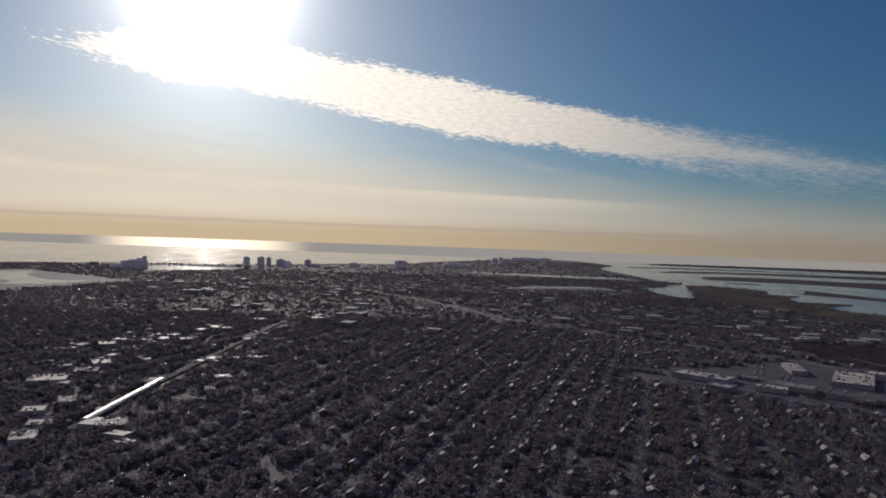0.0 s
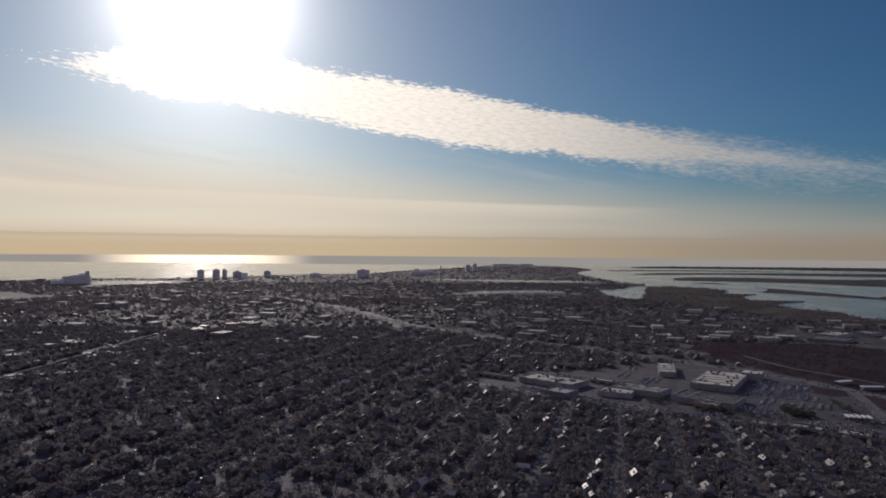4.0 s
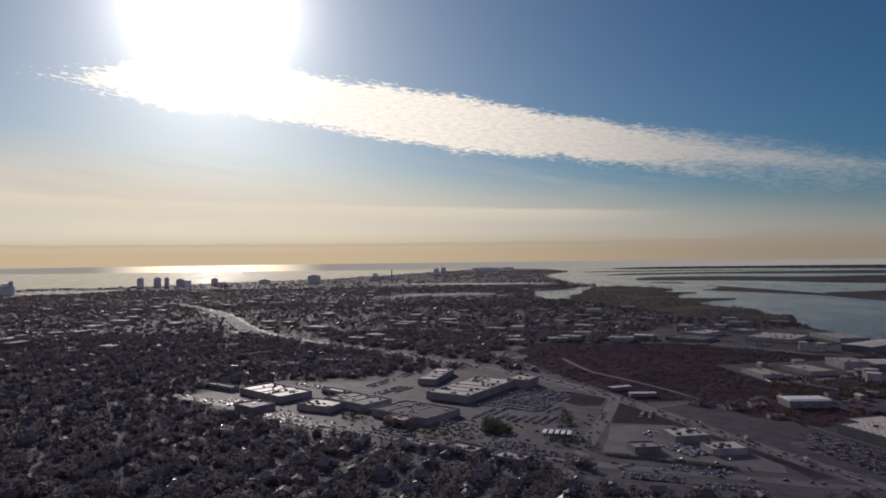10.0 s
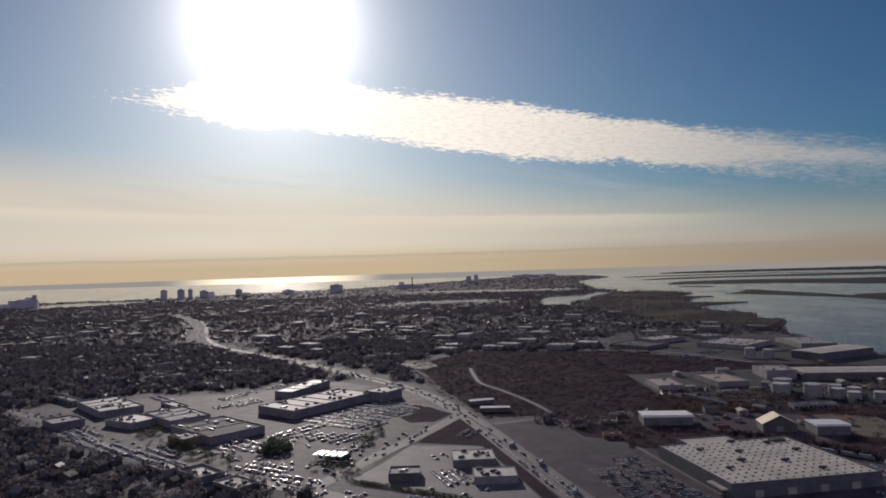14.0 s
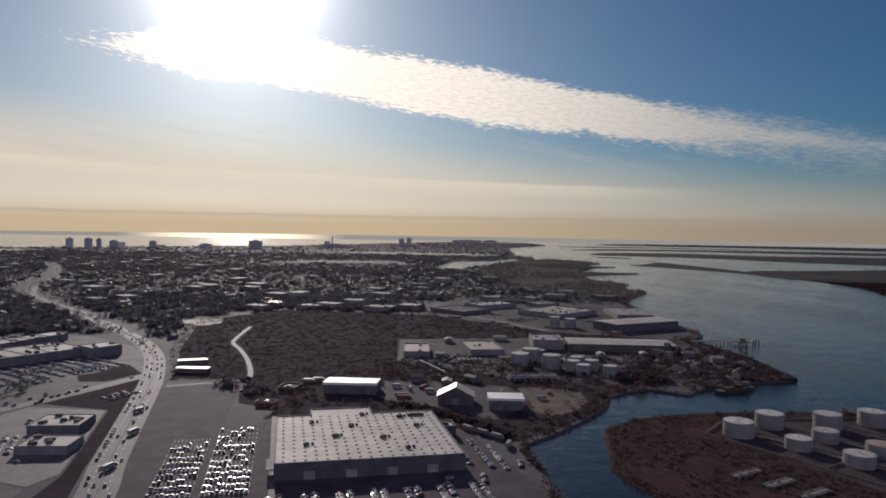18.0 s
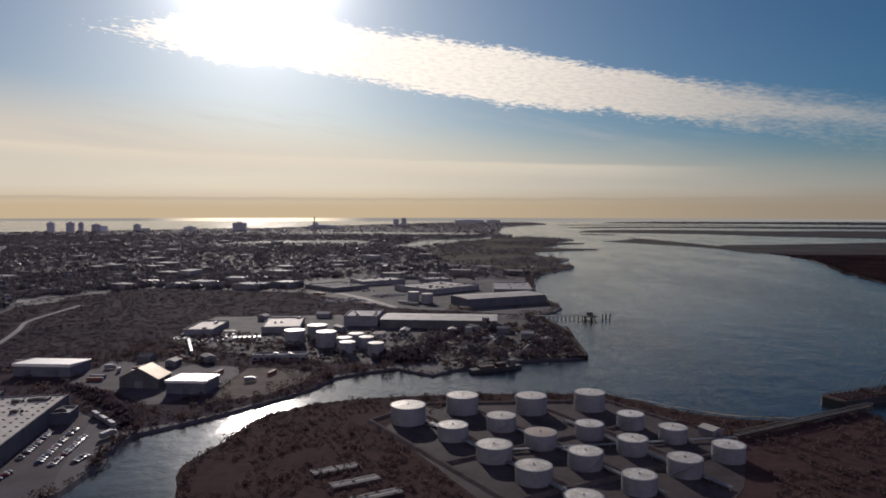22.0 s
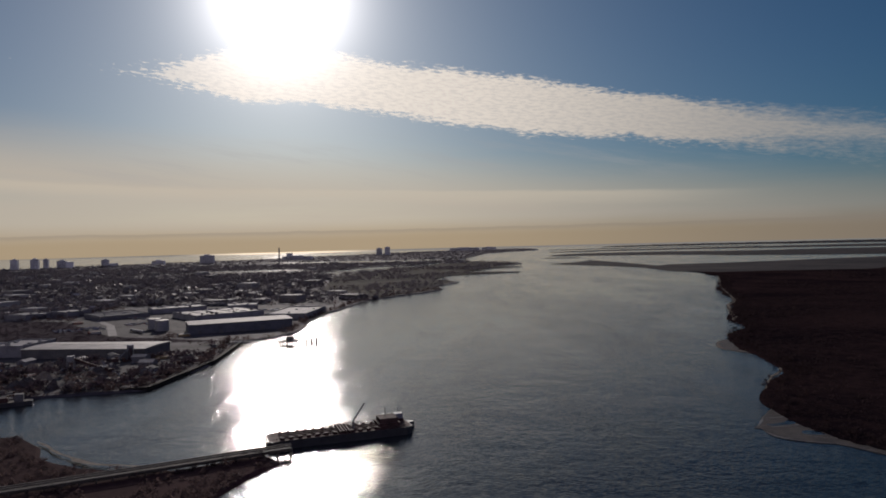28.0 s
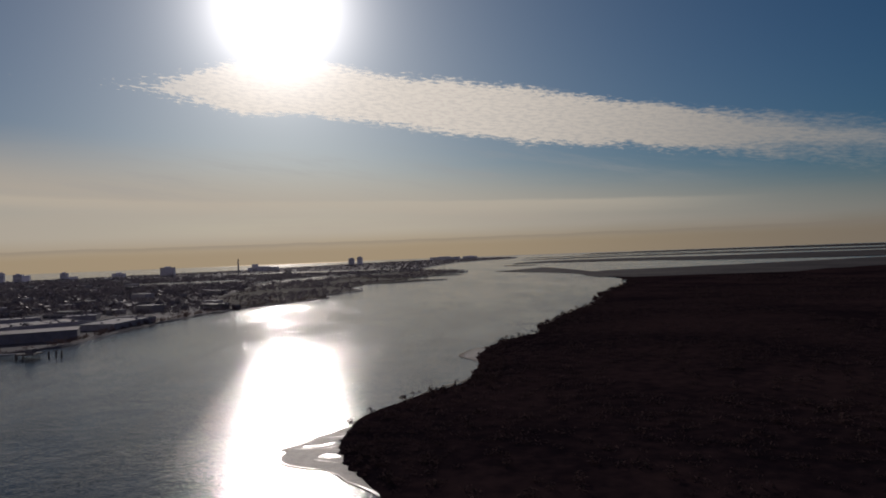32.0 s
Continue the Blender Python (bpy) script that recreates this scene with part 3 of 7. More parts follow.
ISLANDS = [[(601, 2360), (733, 2286), (957, 2159), (1080, 1960), (1500, 1760), (2400, 1850), (2300, 2300), (1581, 2480), (1256, 2470), (1010, 2620), (736, 2615)],
           [(699, 2960), (1100, 3030), (1500, 2900), (2200, 2650), (2600, 2900), (1900, 3230), (1020, 3230), (720, 3080)],
           [(560, 2120), (600, 2130), (660, 2080), (640, 2060)],
           [(1119, 4300), (1900, 4050), (2900, 3300), (4300, 2500), (4700, 3200), (3200, 4500), (1600, 4800)],
           [(760, 3560), (1300, 3600), (1700, 3480), (1300, 3720), (800, 3680)]]
for outline in ISLANDS:
    land_sheet("marsh_island", outline, HAZY_MARSH, "flat brown marsh island in the bay", step=25, rough=9, drop=1.0)

# ---- roads ----
HIGHWAY = smooth_line([(-640, 1330), (-560, 1195), (-470, 1020), (-405, 845), (-332, 727), (-227, 603), (-146, 500), (-99, 430), (-69, 358), (-45, 275), (-33, 232), (-22, 197), (0, 110), (18, 0), (40, -200)], 10)
CROSS_ROAD = smooth_line([(-360, 412), (-290, 355), (-234, 303), (-163, 255), (-110, 226), (-63, 206), (-28, 190)], 10)
TURNPIKE = smooth_line([(-165, 120), (-147, 174), (-128, 225), (-104, 283), (-88, 318), (-72, 358)], 8)
LANE = smooth_line([(-54, 335), (-39, 342), (-22, 350), (-23, 360), (-32.6, 394), (-46.7, 431), (-58.9, 459), (-63.4, 496), (-66, 530)], 6)
CURB_LANE = smooth_line([(5, 286), (6.7, 277.7), (13, 248), (19.2, 218.5), (24, 196)], 8)
RAIL = smooth_line([(-703, 205), (-702.4, 220), (-698.6, 332), (-668, 767), (-636, 1100)], 20)
HIGHWAY_NEAR = [p for p in HIGHWAY if p[1] < 612]
FAR_LANES = [smooth_line([(-214, 582), (-253, 622), (-307, 672), (-354, 722), (-394, 775), (-430, 858), (-476, 990), (-522, 1092), (-577, 1175), (-640, 1240)], 10), smooth_line([(-208, 587), (-242, 624), (-291, 678), (-334, 732), (-368, 792), (-406, 880), (-455, 1010), (-495, 1105), (-545, 1190)], 10)]
for name, line, width, z, label in (("road_highway", HIGHWAY_NEAR, 10.5, 0.11, "busy grey asphalt highway with traffic"), ("road_westbound", FAR_LANES[0], 6, 0.105, "far grey carriageway winding through the suburb"), ("road_eastbound", FAR_LANES[1], 6, 0.1, "far grey carriageway winding through the suburb"), ("road_cross", CROSS_ROAD, 7, 0.09, "wide grey asphalt cross street"),
                                    ("road_turnpike", TURNPIKE, 7, 0.10, "grey asphalt turnpike past the shops"), ("road_lane", LANE, 2.6, 0.08, "narrow worn access lane"), ("road_curb", CURB_LANE, 1.7, 0.085, "pale concrete strip along the warehouse"), ("road_works", [(20, 700), (34, 681), (77, 633), (118, 582), (150, 525)], 5, 0.075, "straight pale works road across the marsh")):
    put(name, mesh_of(name, *ribbon(line, width, z), PALE_LOT), label=label, category="road", kind="structure")
FIRST = len(HIGHWAY) - len(HIGHWAY_NEAR)
marks = []
for offset in (-2.4, 2.4):
    for i in range(FIRST + 2, len(HIGHWAY) - 3):
        (ax, ay), (bx, by) = HIGHWAY[i], HIGHWAY[i + 1]
        d = math.dist((ax, ay), (bx, by))
        ox, oy = -(by - ay) / d * offset, (bx - ax) / d * offset
        for t in (0.1, 0.6):
            a = (ax + (bx - ax) * t + ox, ay + (by - ay) * t + oy)
            b = (a[0] + (bx - ax) / d * 2, a[1] + (by - ay) / d * 2)
            marks.append(ribbon([a, b], 0.22, 0.13))
put("road_median", mesh_of("road_median", *joined(*[beam((ax, ay, 0.28), (bx, by, 0.28), 0.16) for (ax, ay), (bx, by) in zip(HIGHWAY_NEAR[:-4], HIGHWAY_NEAR[1:-4])]), CONCRETE), label="low concrete median barrier of the highway", category="median", kind="structure")
put("road_marking", mesh_of("road_marking", *joined(*marks), PAINT), label="worn white lane lines on the highway", category="road marking", kind="structure")


def lot(name, outline, label, mat=ASPHALT, z=0.06):
    v, f = prism(outline, -0.05, z)
    put(name, mesh_of(name, v, f, mat), label=label, category="pavement", kind="structure")


SAND_DIRT = material("tan_dirt", ((0.12, 0.10, 0.078), (0.19, 0.16, 0.125)), 0.15, 0.95, fine=6, spec=0.05)
WARE_TURN = radians(11.5)


def ware(u, w):
    """A place in the warehouse's own axes: u along its front from the near corner, w back from it."""
    c, s = math.cos(WARE_TURN), math.sin(WARE_TURN)
    return (20 + u * c - w * s, 217 + u * s + w * c)


FIELD_EDGE = [(-58, 352), (-26, 352), (-14, 306), (6, 296), (8, 345), (46, 402), (44, 480), (130, 492), (232, 494), (150, 522), (72, 610), (-60, 640), (-112, 560), (-84, 440)]
lot("pavement_warehouse", [ware(-44, -52), ware(76, -52), ware(72, -8), ware(66, 40), ware(30, 66), ware(-6, 64), ware(-14, 62), ware(-42, 60)], "worn asphalt parking lot round the warehouse", GRAVEL_LOT)
lot("pavement_mall", [(-345, 395), (-240, 300), (-165, 262), (-112, 286), (-76, 362), (-98, 425), (-160, 480), (-215, 440), (-300, 425)], "grey asphalt mall parking lot", ASPHALT, 0.05)
lot("pavement_diner", [(-110.8, 247), (-102, 268), (-92.5, 296), (-61.5, 292), (-49.6, 250), (-42.3, 221.5), (-46, 211), (-62.8, 217.5), (-94.4, 236.6)], "pale concrete lot round the roadside shops", PALE_LOT, 0.07)
lot("pavement_south", [(-122, 216), (-108, 220), (-62, 200), (-56, 186), (-112, 198)], "worn corner car park by the cross street", ASPHALT, 0.05)
lot("pavement_junction", [(-240, 296), (-165, 252), (-112, 228), (-60, 202), (-44, 198), (-46, 210), (-62.8, 216.6), (-94.4, 235.8), (-111, 246.5), (-106, 262), (-98, 300), (-84, 340), (-76, 362), (-112, 286), (-165, 262)], "dark worn asphalt round the road junction", ASPHALT, 0.03)
lot("pavement_field", [(-52, 300), (-41, 262), (-27, 215), (-24.6, 206), (3.5, 206), (-2, 236), (-12, 277), (-17.5, 315), (-20, 347), (-39, 340.5), (-61, 334)], "wide grey gravel lot beside the highway", GRAVEL_LOT, 0.068)
lot("pavement_yard", [(46, 400), (118, 352), (160, 355), (236, 362), (242, 425), (232, 480), (60, 478)], "dirty industrial yard by the creek", YARD, 0.05)
lot("pavement_docks", [(60, 620), (150, 520), (250, 530), (252, 610), (258, 680), (160, 730), (80, 720)], "grey paved works yard beside the bay", YARD, 0.05)
lot("ground_field", FIELD_EDGE, "dark brown marshy field with winter scrub", MARSH, 0.04)
lot("ground_creekside", [(2, 284), (62, 283), (92, 256), (110, 272), (126, 293), (138, 309), (142, 328), (162, 345), (46, 402), (8, 345)], "dark scrubby ground between sheds and creek", MARSH, 0.035)
lot("pavement_barnyard", [(42, 352), (41, 318), (53, 309), (66, 304), (80, 291), (87, 285), (93, 287), (98, 297), (104, 300), (104, 330), (100, 342), (70, 352)], "worn dirt yard round the barn", GRAVEL_LOT, 0.05)
lot("pavement_dirt", [(104.5, 298), (112, 291), (123, 299), (132, 317), (132, 333), (116, 343), (104.5, 340)], "tan dirt yard beside the creek shed", SAND_DIRT, 0.05)
lot("pavement_back", [(-132, 556), (-100, 574), (-92, 548), (-100, 528)], "pale gravel lot at the edge of the field", PALE_LOT, 0.05)
lot("ground_verge", [(-90, 301), (-84, 320), (-74, 352), (-68, 342), (-57, 303), (-46, 262), (-38, 228), (-31, 204), (-40, 203), (-41, 220), (-48.8, 250), (-60.8, 293)], "dark grassy verge inside the road junction", MARSH, 0.066)
lot("ground_verge", [(-104, 356), (-98, 362), (-93, 386), (-76, 362), (-84.5, 343), (-97, 342)], "dark grassy verge between the mall lot and the highway", MARSH, 0.066)
lot("pavement_bare_dirt", [(-5, 330), (0, 338), (7, 338), (8, 322), (2, 318)], "patch of bare brown dirt by the field", SAND_DIRT, 0.062)
lot("pavement_bare_dirt", [(-16, 331), (-10, 341), (-8, 328), (-13, 321)], "patch of bare brown dirt by the field", SAND_DIRT, 0.064)
lot("pavement_tanks", [(168, 262), (178, 286), (240, 290.5), (257, 268), (268, 246), (256, 218), (236, 190), (205, 188)], "dark oil-stained tank farm ground", TANK_DIRT, 0.06)


# ---- buildings ----
def roof_unit(parent, x, y, z, w, d, h, mat=STEEL):
    unit = put("roof_unit", mesh_of("roof_unit", *joined(box(x - w / 2, y - d / 2, z, x + w / 2, y + d / 2, z + h), box(x - w * 0.3, y - d * 0.3, z + h, x + w * 0.3, y + d * 0.3, z + h * 1.2)), mat), parent)
    return unit


def flat_building(name, cx, cy, w, d, turn, h, label,  roof=GREY_ROOF, wall=WALL, units=4, bands=0, category="building", parapet=0.5, seed=1):
    """A flat-roofed building: wall with parapet, roof deck inside it, plant on the roof, openings along the front."""
    rng = random.Random(seed)
    base = put(name, None, m=pose(cx, cy, 0, 0, 0, turn), label=label, category=category)
    plant = ROOF_PLANT if roof in (CREAM_ROOF, WHITE_ROOF) else STEEL
    x, y = w / 2, d / 2
    t = 0.35
    walls = [box(-x, -y, 0, x, -y + t, h), box(-x, y - t, 0, x, y, h), box(-x, -y + t, 0, -x + t, y - t, h), box(x - t, -y + t, 0, x, y - t, h)]
    put("wall", mesh_of("wall", *joined(*walls), wall), base)
    put("roof", mesh_of("roof", *box(-x + t, -y + t, h - parapet - 0.4, x - t, y - t, h - parapet), roof), base)
    cap = [box(-x - 0.08, -y - 0.08, h, x + 0.08, -y + t, h + 0.1), box(-x - 0.08, y - t, h, x + 0.08, y + 0.08, h + 0.1),
           box(-x - 0.08, -y + t, h, -x + t, y - t, h + 0.1), box(x - t, -y + t, h, x + 0.08, y - t, h + 0.1)]
    put("coping", mesh_of("coping", *joined(*cap), wall), base)
    for _ in range(units):
        roof_unit(base, rng.uniform(-x + 2, x - 2), rng.uniform(-y + 2, y - 2), h - parapet, rng.uniform(1, 2.4), rng.uniform(0.9, 1.8), rng.uniform(0.5, 1.0), plant)
    if w > 30:
        for i in range(1, int(w / 11)):
            px = -x + i * 11 + rng.uniform(-1.5, 1.5)
            put("roof_curb", mesh_of("roof_curb", *box(px - 0.2, -y + t, h - parapet, px + 0.2, y - t, h - parapet + 0.35), CONCRETE), base)
        for i in range(int(w / 14)):
            px, py = rng.uniform(-x + 3, x - 3), rng.uniform(-y + 2, y - 2)
            put("roof_duct", mesh_of("roof_duct", *box(px - 2.5, py - 0.35, h - parapet, px + 2.5, py + 0.35, h - parapet + 0.6), STEEL), base)
    count = 0 if bands < 0 else bands or max(2, int(w / 7))
    for i in range(count):
        px = -x + (i + 0.5) * w / count
        put("window", mesh_of("window", *box(px - w / count * 0.33, -y - 0.05, h * 0.15, px + w / count * 0.33, -y + 0.06, h * 0.5), GLASS), base)
    return base


def warehouse():
    base = put("warehouse", None, m=pose(20, 217, 0, 0, 0, 11.5), label="huge white-roofed warehouse store dotted with skylights", category="warehouse")
    w, d, h = 56, 52, 5.2
    t = 0.4
    walls = [box(0, 0, 0, w, t, h), box(0, t, 0, t, d - t, h), box(w - t, t, 0, w, d - t, h), box(0, d - t, 0, 12, d, h), box(12, d, 0, 12 + t, d + 8 - t, h), box(12, d + 8 - t, 0, 34, d + 8, h), box(34 - t, d, 0, 34, d + 8 - t, h), box(34, d - t, 0, w, d, h)]
    put("wall", mesh_of("wall", *joined(*walls), WARE_WALL), base)
    roof = put("roof", mesh_of("roof", *joined(box(t, t, h - 0.9, w - t, d - t, h - 0.35), box(12 + t, d - t, h - 0.9, 34 - t, d + 8 - t, h - 0.352)), WHITE_ROOF), base)
    light = mesh_of("skylight", *joined(box(-0.42, -0.22, 0, 0.42, 0.22, 0.12), box(-0.34, -0.16, 0.12, 0.34, 0.16, 0.2)), SKYLIGHT)
    for i in range(17):
        for j in range(13):
            if (i, j) not in ((3, 4), (8, 9), (13, 2), (6, 6), (11, 5)):
                put("skylight", light, roof, pose(2.6 + i * 3.17, 2.4 + j * 3.9 + (i % 2) * 0.4, h - 0.35))
    rng = random.Random(4)
    for x, y in ((9.5, 17), (25, 36), (40, 9), (19, 25), (34, 21), (47, 33), (12, 42), (30, 50), (43, 45)):
        roof_unit(base, x, y, h - 0.35, 1.5 + rng.random(), 1.1 + rng.random() * 0.5, 0.8, ROOF_PLANT)
        roof_unit(base, x + 1.9, y + 0.5, h - 0.35, 0.8, 0.7, 0.6, ROOF_PLANT)
        roof_unit(base, x - 0.4, y - 1.5, h - 0.35, 0.6, 0.6, 0.5, ROOF_PLANT)
    roof_unit(base, 49, 47, h - 0.35, 6, 3.0, 0.8, ROOF_PLANT)
    for x in (10, 22, 34, 46):
        put("loading_door", mesh_of("loading_door", *box(x - 1.6, -0.06, 0, x + 1.6, 0.05, 2.4), GREY_ROOF), base)
    put("entrance_canopy", mesh_of("entrance_canopy", *box(-2.2, 2, 2.4, 0.0, 12, 2.9), CONCRETE), base)


warehouse()
flat_building("department_store", -155, 390, 62, 30, 55, 4.6, "long cream-roofed mall building beside its car park", roof=WHITE_ROOF, parapet=0.2, units=24, bands=-1, seed=2)
flat_building("corner_store", -119, 411, 17, 15, 55, 5.4, "tall square store at the end of the mall", roof=WHITE_ROOF, parapet=0.15, units=3, bands=-1, seed=3)
flat_building("mall_wing", -192, 328, 40, 29, -41, 3.8, "low wide grey mall wing", roof=DARK_ROOF, units=9, bands=-1, seed=4)
flat_building("rear_store", -176, 442, 46, 13, 71, 4.0, "narrow pale-roofed store behind the mall", roof=CREAM_ROOF, parapet=0.15, units=2, bands=-1, seed=5)
flat_building("supermarket", -281, 394, 46, 24, -46, 4.0, "wide supermarket with a pale flat roof", roof=CREAM_ROOF, units=16, bands=-1, seed=6)
flat_building("drugstore", -246, 352, 23, 18, -28, 3.5, "low store with a pale flat roof", roof=CREAM_ROOF, units=9, bands=-1, seed=7)
flat_building("bank_branch", -285, 353, 18, 16, -44, 3.6, "small square shop with a pale roof", roof=GREY_ROOF, units=3, bands=-1, seed=8)
flat_building("furniture_store", -226, 360, 35, 22, -44, 4.0, "grey flat-roofed furniture store", units=12, bands=-1, seed=9)
flat_building("roadside_shop", -65, 267, 17, 15, 5, 3.2, "two-part roadside shop with a cluttered pale roof", roof=WHITE_ROOF, parapet=0.12, units=12, bands=-1, seed=10)
flat_building("roadside_annex", -57, 244, 16, 12, 3, 2.8, "low pale-roofed roadside shop in a lot", roof=WHITE_ROOF, parapet=0.12, units=7, bands=-1, seed=11)
flat_building("garage_shop", -91, 249, 12, 10, 3, 2.8, "small dark-walled garage with a pale roof by the road", roof=GREY_ROOF, wall=DARK_WALL, units=3, bands=-1, seed=12)


def strip_canopy(name, x, y, turn, count, length, label, mat):
    """A row of parallel roof strips on posts over a forecourt."""
    base = put(name, None, m=pose(x, y, 0.06, 0, 0, turn), label=label, category="canopy")
    for i in range(count):
        px = (i - (count - 1) / 2) * 2.9
        strip = put("roof_strip", mesh_of("roof_strip", *joined(box(px - 1.0, -length / 2, 2.3, px + 1.0, length / 2, 2.62), box(px - 0.85, -length / 2 + 0.2, 2.62, px + 0.85, length / 2 - 0.2, 2.7)), mat), base)
        for py in (-length * 0.3, length * 0.3):
            put("post", mesh_of("post", *box(px - 0.12, py - 0.12, 0, px + 0.12, py + 0.12, 2.3), STEEL), base)
    put("kiosk", mesh_of("kiosk", *box(-count * 1.1, length / 2 + 0.6, 0, count * 1.1, length / 2 + 3.4, 2.2), DARK_WALL), base)


RED_PAINT = material("faded_red_panel", ((0.24, 0.035, 0.03), (0.36, 0.06, 0.05)), 0.3, 0.55)
strip_canopy("filling_station", -124.5, 275, -18, 5, 7.5, "filling station canopy of white strips on posts", WHITE_SHEET)
strip_canopy("fuel_canopy", -71, 167, -20, 2, 5.0, "small faded red canopy over a forecourt", RED_PAINT)
flat_building("brown_roof_shop", -103, 162, 11, 10, 20, 3.0, "square shop with a rusty brown roof", roof=BROWN_ROOF, units=2, bands=-1, seed=151)
flat_building("street_store", -59.5, 173, 6, 5, 0, 2.6, "little flat-roofed store by the road", units=1, bands=-1, seed=152)
flat_building("street_store", -90.5, 192, 6, 5, 10, 2.6, "little pale flat-roofed store by the car park", roof=WHITE_ROOF, units=1, bands=-1, seed=153)
flat_building("corner_shop", -171, 252, 18, 11, -42, 3.2, "pale-roofed corner shop with a raised parapet", roof=WHITE_ROOF, units=3, parapet=0.9, seed=41)
flat_building("bakery_shop", -152, 237, 15, 10, -38, 3.0, "pale cluttered roof of a small shop", roof=WHITE_ROOF, units=6, seed=42)
flat_building("tyre_shop", -189, 261, 13, 8, -42, 2.8, "two-part tyre shop with white roof", roof=WHITE_ROOF, units=2, seed=43)
flat_building("pharmacy", -200, 310, 14, 12, -38, 3.6, "square brick pharmacy with a pale roof", roof=GREY_ROOF, wall=BRICK, units=5, seed=44)
flat_building("strip_store", -298, 518, 34, 9, -20, 3.0, "row of low shops behind the mall", roof=GREY_ROOF, units=4, seed=45)
flat_building("strip_store_annex", -254, 531, 30, 10, -14, 3.0, "row of low pale-roofed shops", roof=WHITE_ROOF, units=4, seed=46)
flat_building("narrow_store", -322, 421, 30, 6, -40, 3.0, "long narrow shop with a grey roof", roof=GREY_ROOF, units=2, seed=47)
LEFT_SHOPS = [(-774, 329, 26, 24, 0), (-761, 358, 20, 16, 0), (-764, 391, 24, 14, 10), (-738, 238, 16, 12, 0), (-733, 267, 22, 10, 5), (-718, 188, 20, 12, 5), (-640, 735, 30, 18, 12),
              (-612, 790, 24, 16, 12), (-581, 531, 16, 10, 15), (-722, 212, 14, 12, 0), (-684, 214, 18, 12, 3), (-796, 481, 20, 14, 5), (-773, 515, 18, 10, 5), (-722, 612, 20, 12, 8),
              (-703, 700, 20, 14, 8), (-738, 521, 16, 12, 5), (-660, 347, 14, 12, 5)]
for i, (x, y, w, d, turn) in enumerate(LEFT_SHOPS):
    flat_building("main_street_shop", x, y, w, d, turn - 72, 3.2 + 0.3 * (i % 4), ("pale flat-roofed shop on the main street", "grey flat-roofed store on the main street", "white-roofed store beside the railway")[i % 3], roof=(WHITE_ROOF, GREY_ROOF, WHITE_ROOF)[i % 3], wall=(WALL, BRICK, WALL)[i % 3], units=3 + i % 3, seed=60 + i)
BACK_SHOPS = [(-332, 588, 22, 6, 40), (-304, 507, 18, 7, -20), (-335, 502, 17, 5, -10), (-288, 533, 12, 5, 0), (-251, 470, 16, 7, -42), (-235, 521, 18, 6, -14), (-316, 468, 16, 6, -40), (-242, 394, 22, 7, -44),
              (-138, 612, 22, 10, -30), (-121, 715, 26, 10, -20), (-51, 737, 24, 10, -15), (-120, 805, 30, 9, 0), (-152, 767, 14, 7, 0), (-36, 780, 30, 10, 10), (-10, 712, 22, 9, 5), (141, 728, 42, 9, -8)]
for i, (x, y, w, d, turn) in enumerate(BACK_SHOPS):
    flat_building("back_street_shop", x, y, w, d, turn, 2.6 + 0.3 * (i % 3), ("long pale-roofed shop behind the mall", "low white-roofed store on a back street")[i % 2], roof=(GREY_ROOF, WHITE_ROOF)[i % 2], units=2, seed=120 + i)
flat_building("pump_office", 113.5, 358, 23, 6, 4, 2.6, "long low pale office in front of the tanks by the creek", roof=GREY_ROOF, units=3, bands=9, seed=140)
flat_building("red_store", 2, 331, 8, 9, -10, 2.2, "low brick-red store beside the gravel lot", roof=DARK_ROOF, wall=BRICK, units=1, seed=141)
flat_building("brick_store", -2, 303, 8, 4, -5, 2.0, "small brick store at the edge of the field", roof=GREY_ROOF, wall=BRICK, units=1, seed=142)
flat_building("loading_annex", 69, 267, 7, 8, 11.5, 3.5, "pale flat-roofed annex on the back of the warehouse", roof=CREAM_ROOF, wall=WARE_WALL, units=4, bands=-1, seed=144)
flat_building("auto_shop", -82.5, 168, 13, 12, 8, 2.8, "flat grey-roofed workshop near the street", units=4, bands=-1, seed=14)
flat_building("cold_store", 175, 632, 52, 46, 44, 4.2, "broad square white-roofed store with roof plant", roof=WHITE_ROOF, units=12, bands=-1, seed=16)
flat_building("works_hall", 121, 683, 42, 26, 34, 4.0, "works hall with a bright white roof", roof=WHITE_ROOF, units=3, bands=-1, seed=17)
flat_building("works_shed", 172, 696, 24, 24, 20, 4.0, "plain grey-roofed works shed", units=3, bands=-1, seed=18)
flat_building("depot", 91, 642, 40, 36, -45, 3.2, "low dark flat-roofed depot by the marsh", roof=DARK_ROOF, units=6, bands=-1, seed=19)
flat_building("bus_depot", 236, 628, 30, 56, -2, 4.2, "grey depot behind the waterside warehouse", units=5, bands=-1, seed=20)
flat_building("boiler_house", 137, 460, 19, 26, -2, 5.8, "taller grey block joined to the long shed", units=5, bands=-1, seed=22)
flat_building("brown_roof_works", 95, 441, 20, 34, 8, 3.4, "works building with a brown metal roof", roof=BROWN_ROOF, units=4, bands=-1, seed=23)
flat_building("dark_works", 56, 431, 15, 30, 2, 3.2, "low brown-roofed workshop in a yard", roof=BROWN_ROOF, units=3, bands=-1, seed=24)
flat_building("white_store", 20, 645, 24, 26, -20, 4.0, "white two-part storage building in the marsh", roof=WHITE_ROOF, units=2, bands=-1, seed=25)
flat_building("white_annex", 46, 656, 20, 22, -20, 4.8, "white storage block in the marsh", roof=WHITE_ROOF, units=2, bands=-1, seed=26)
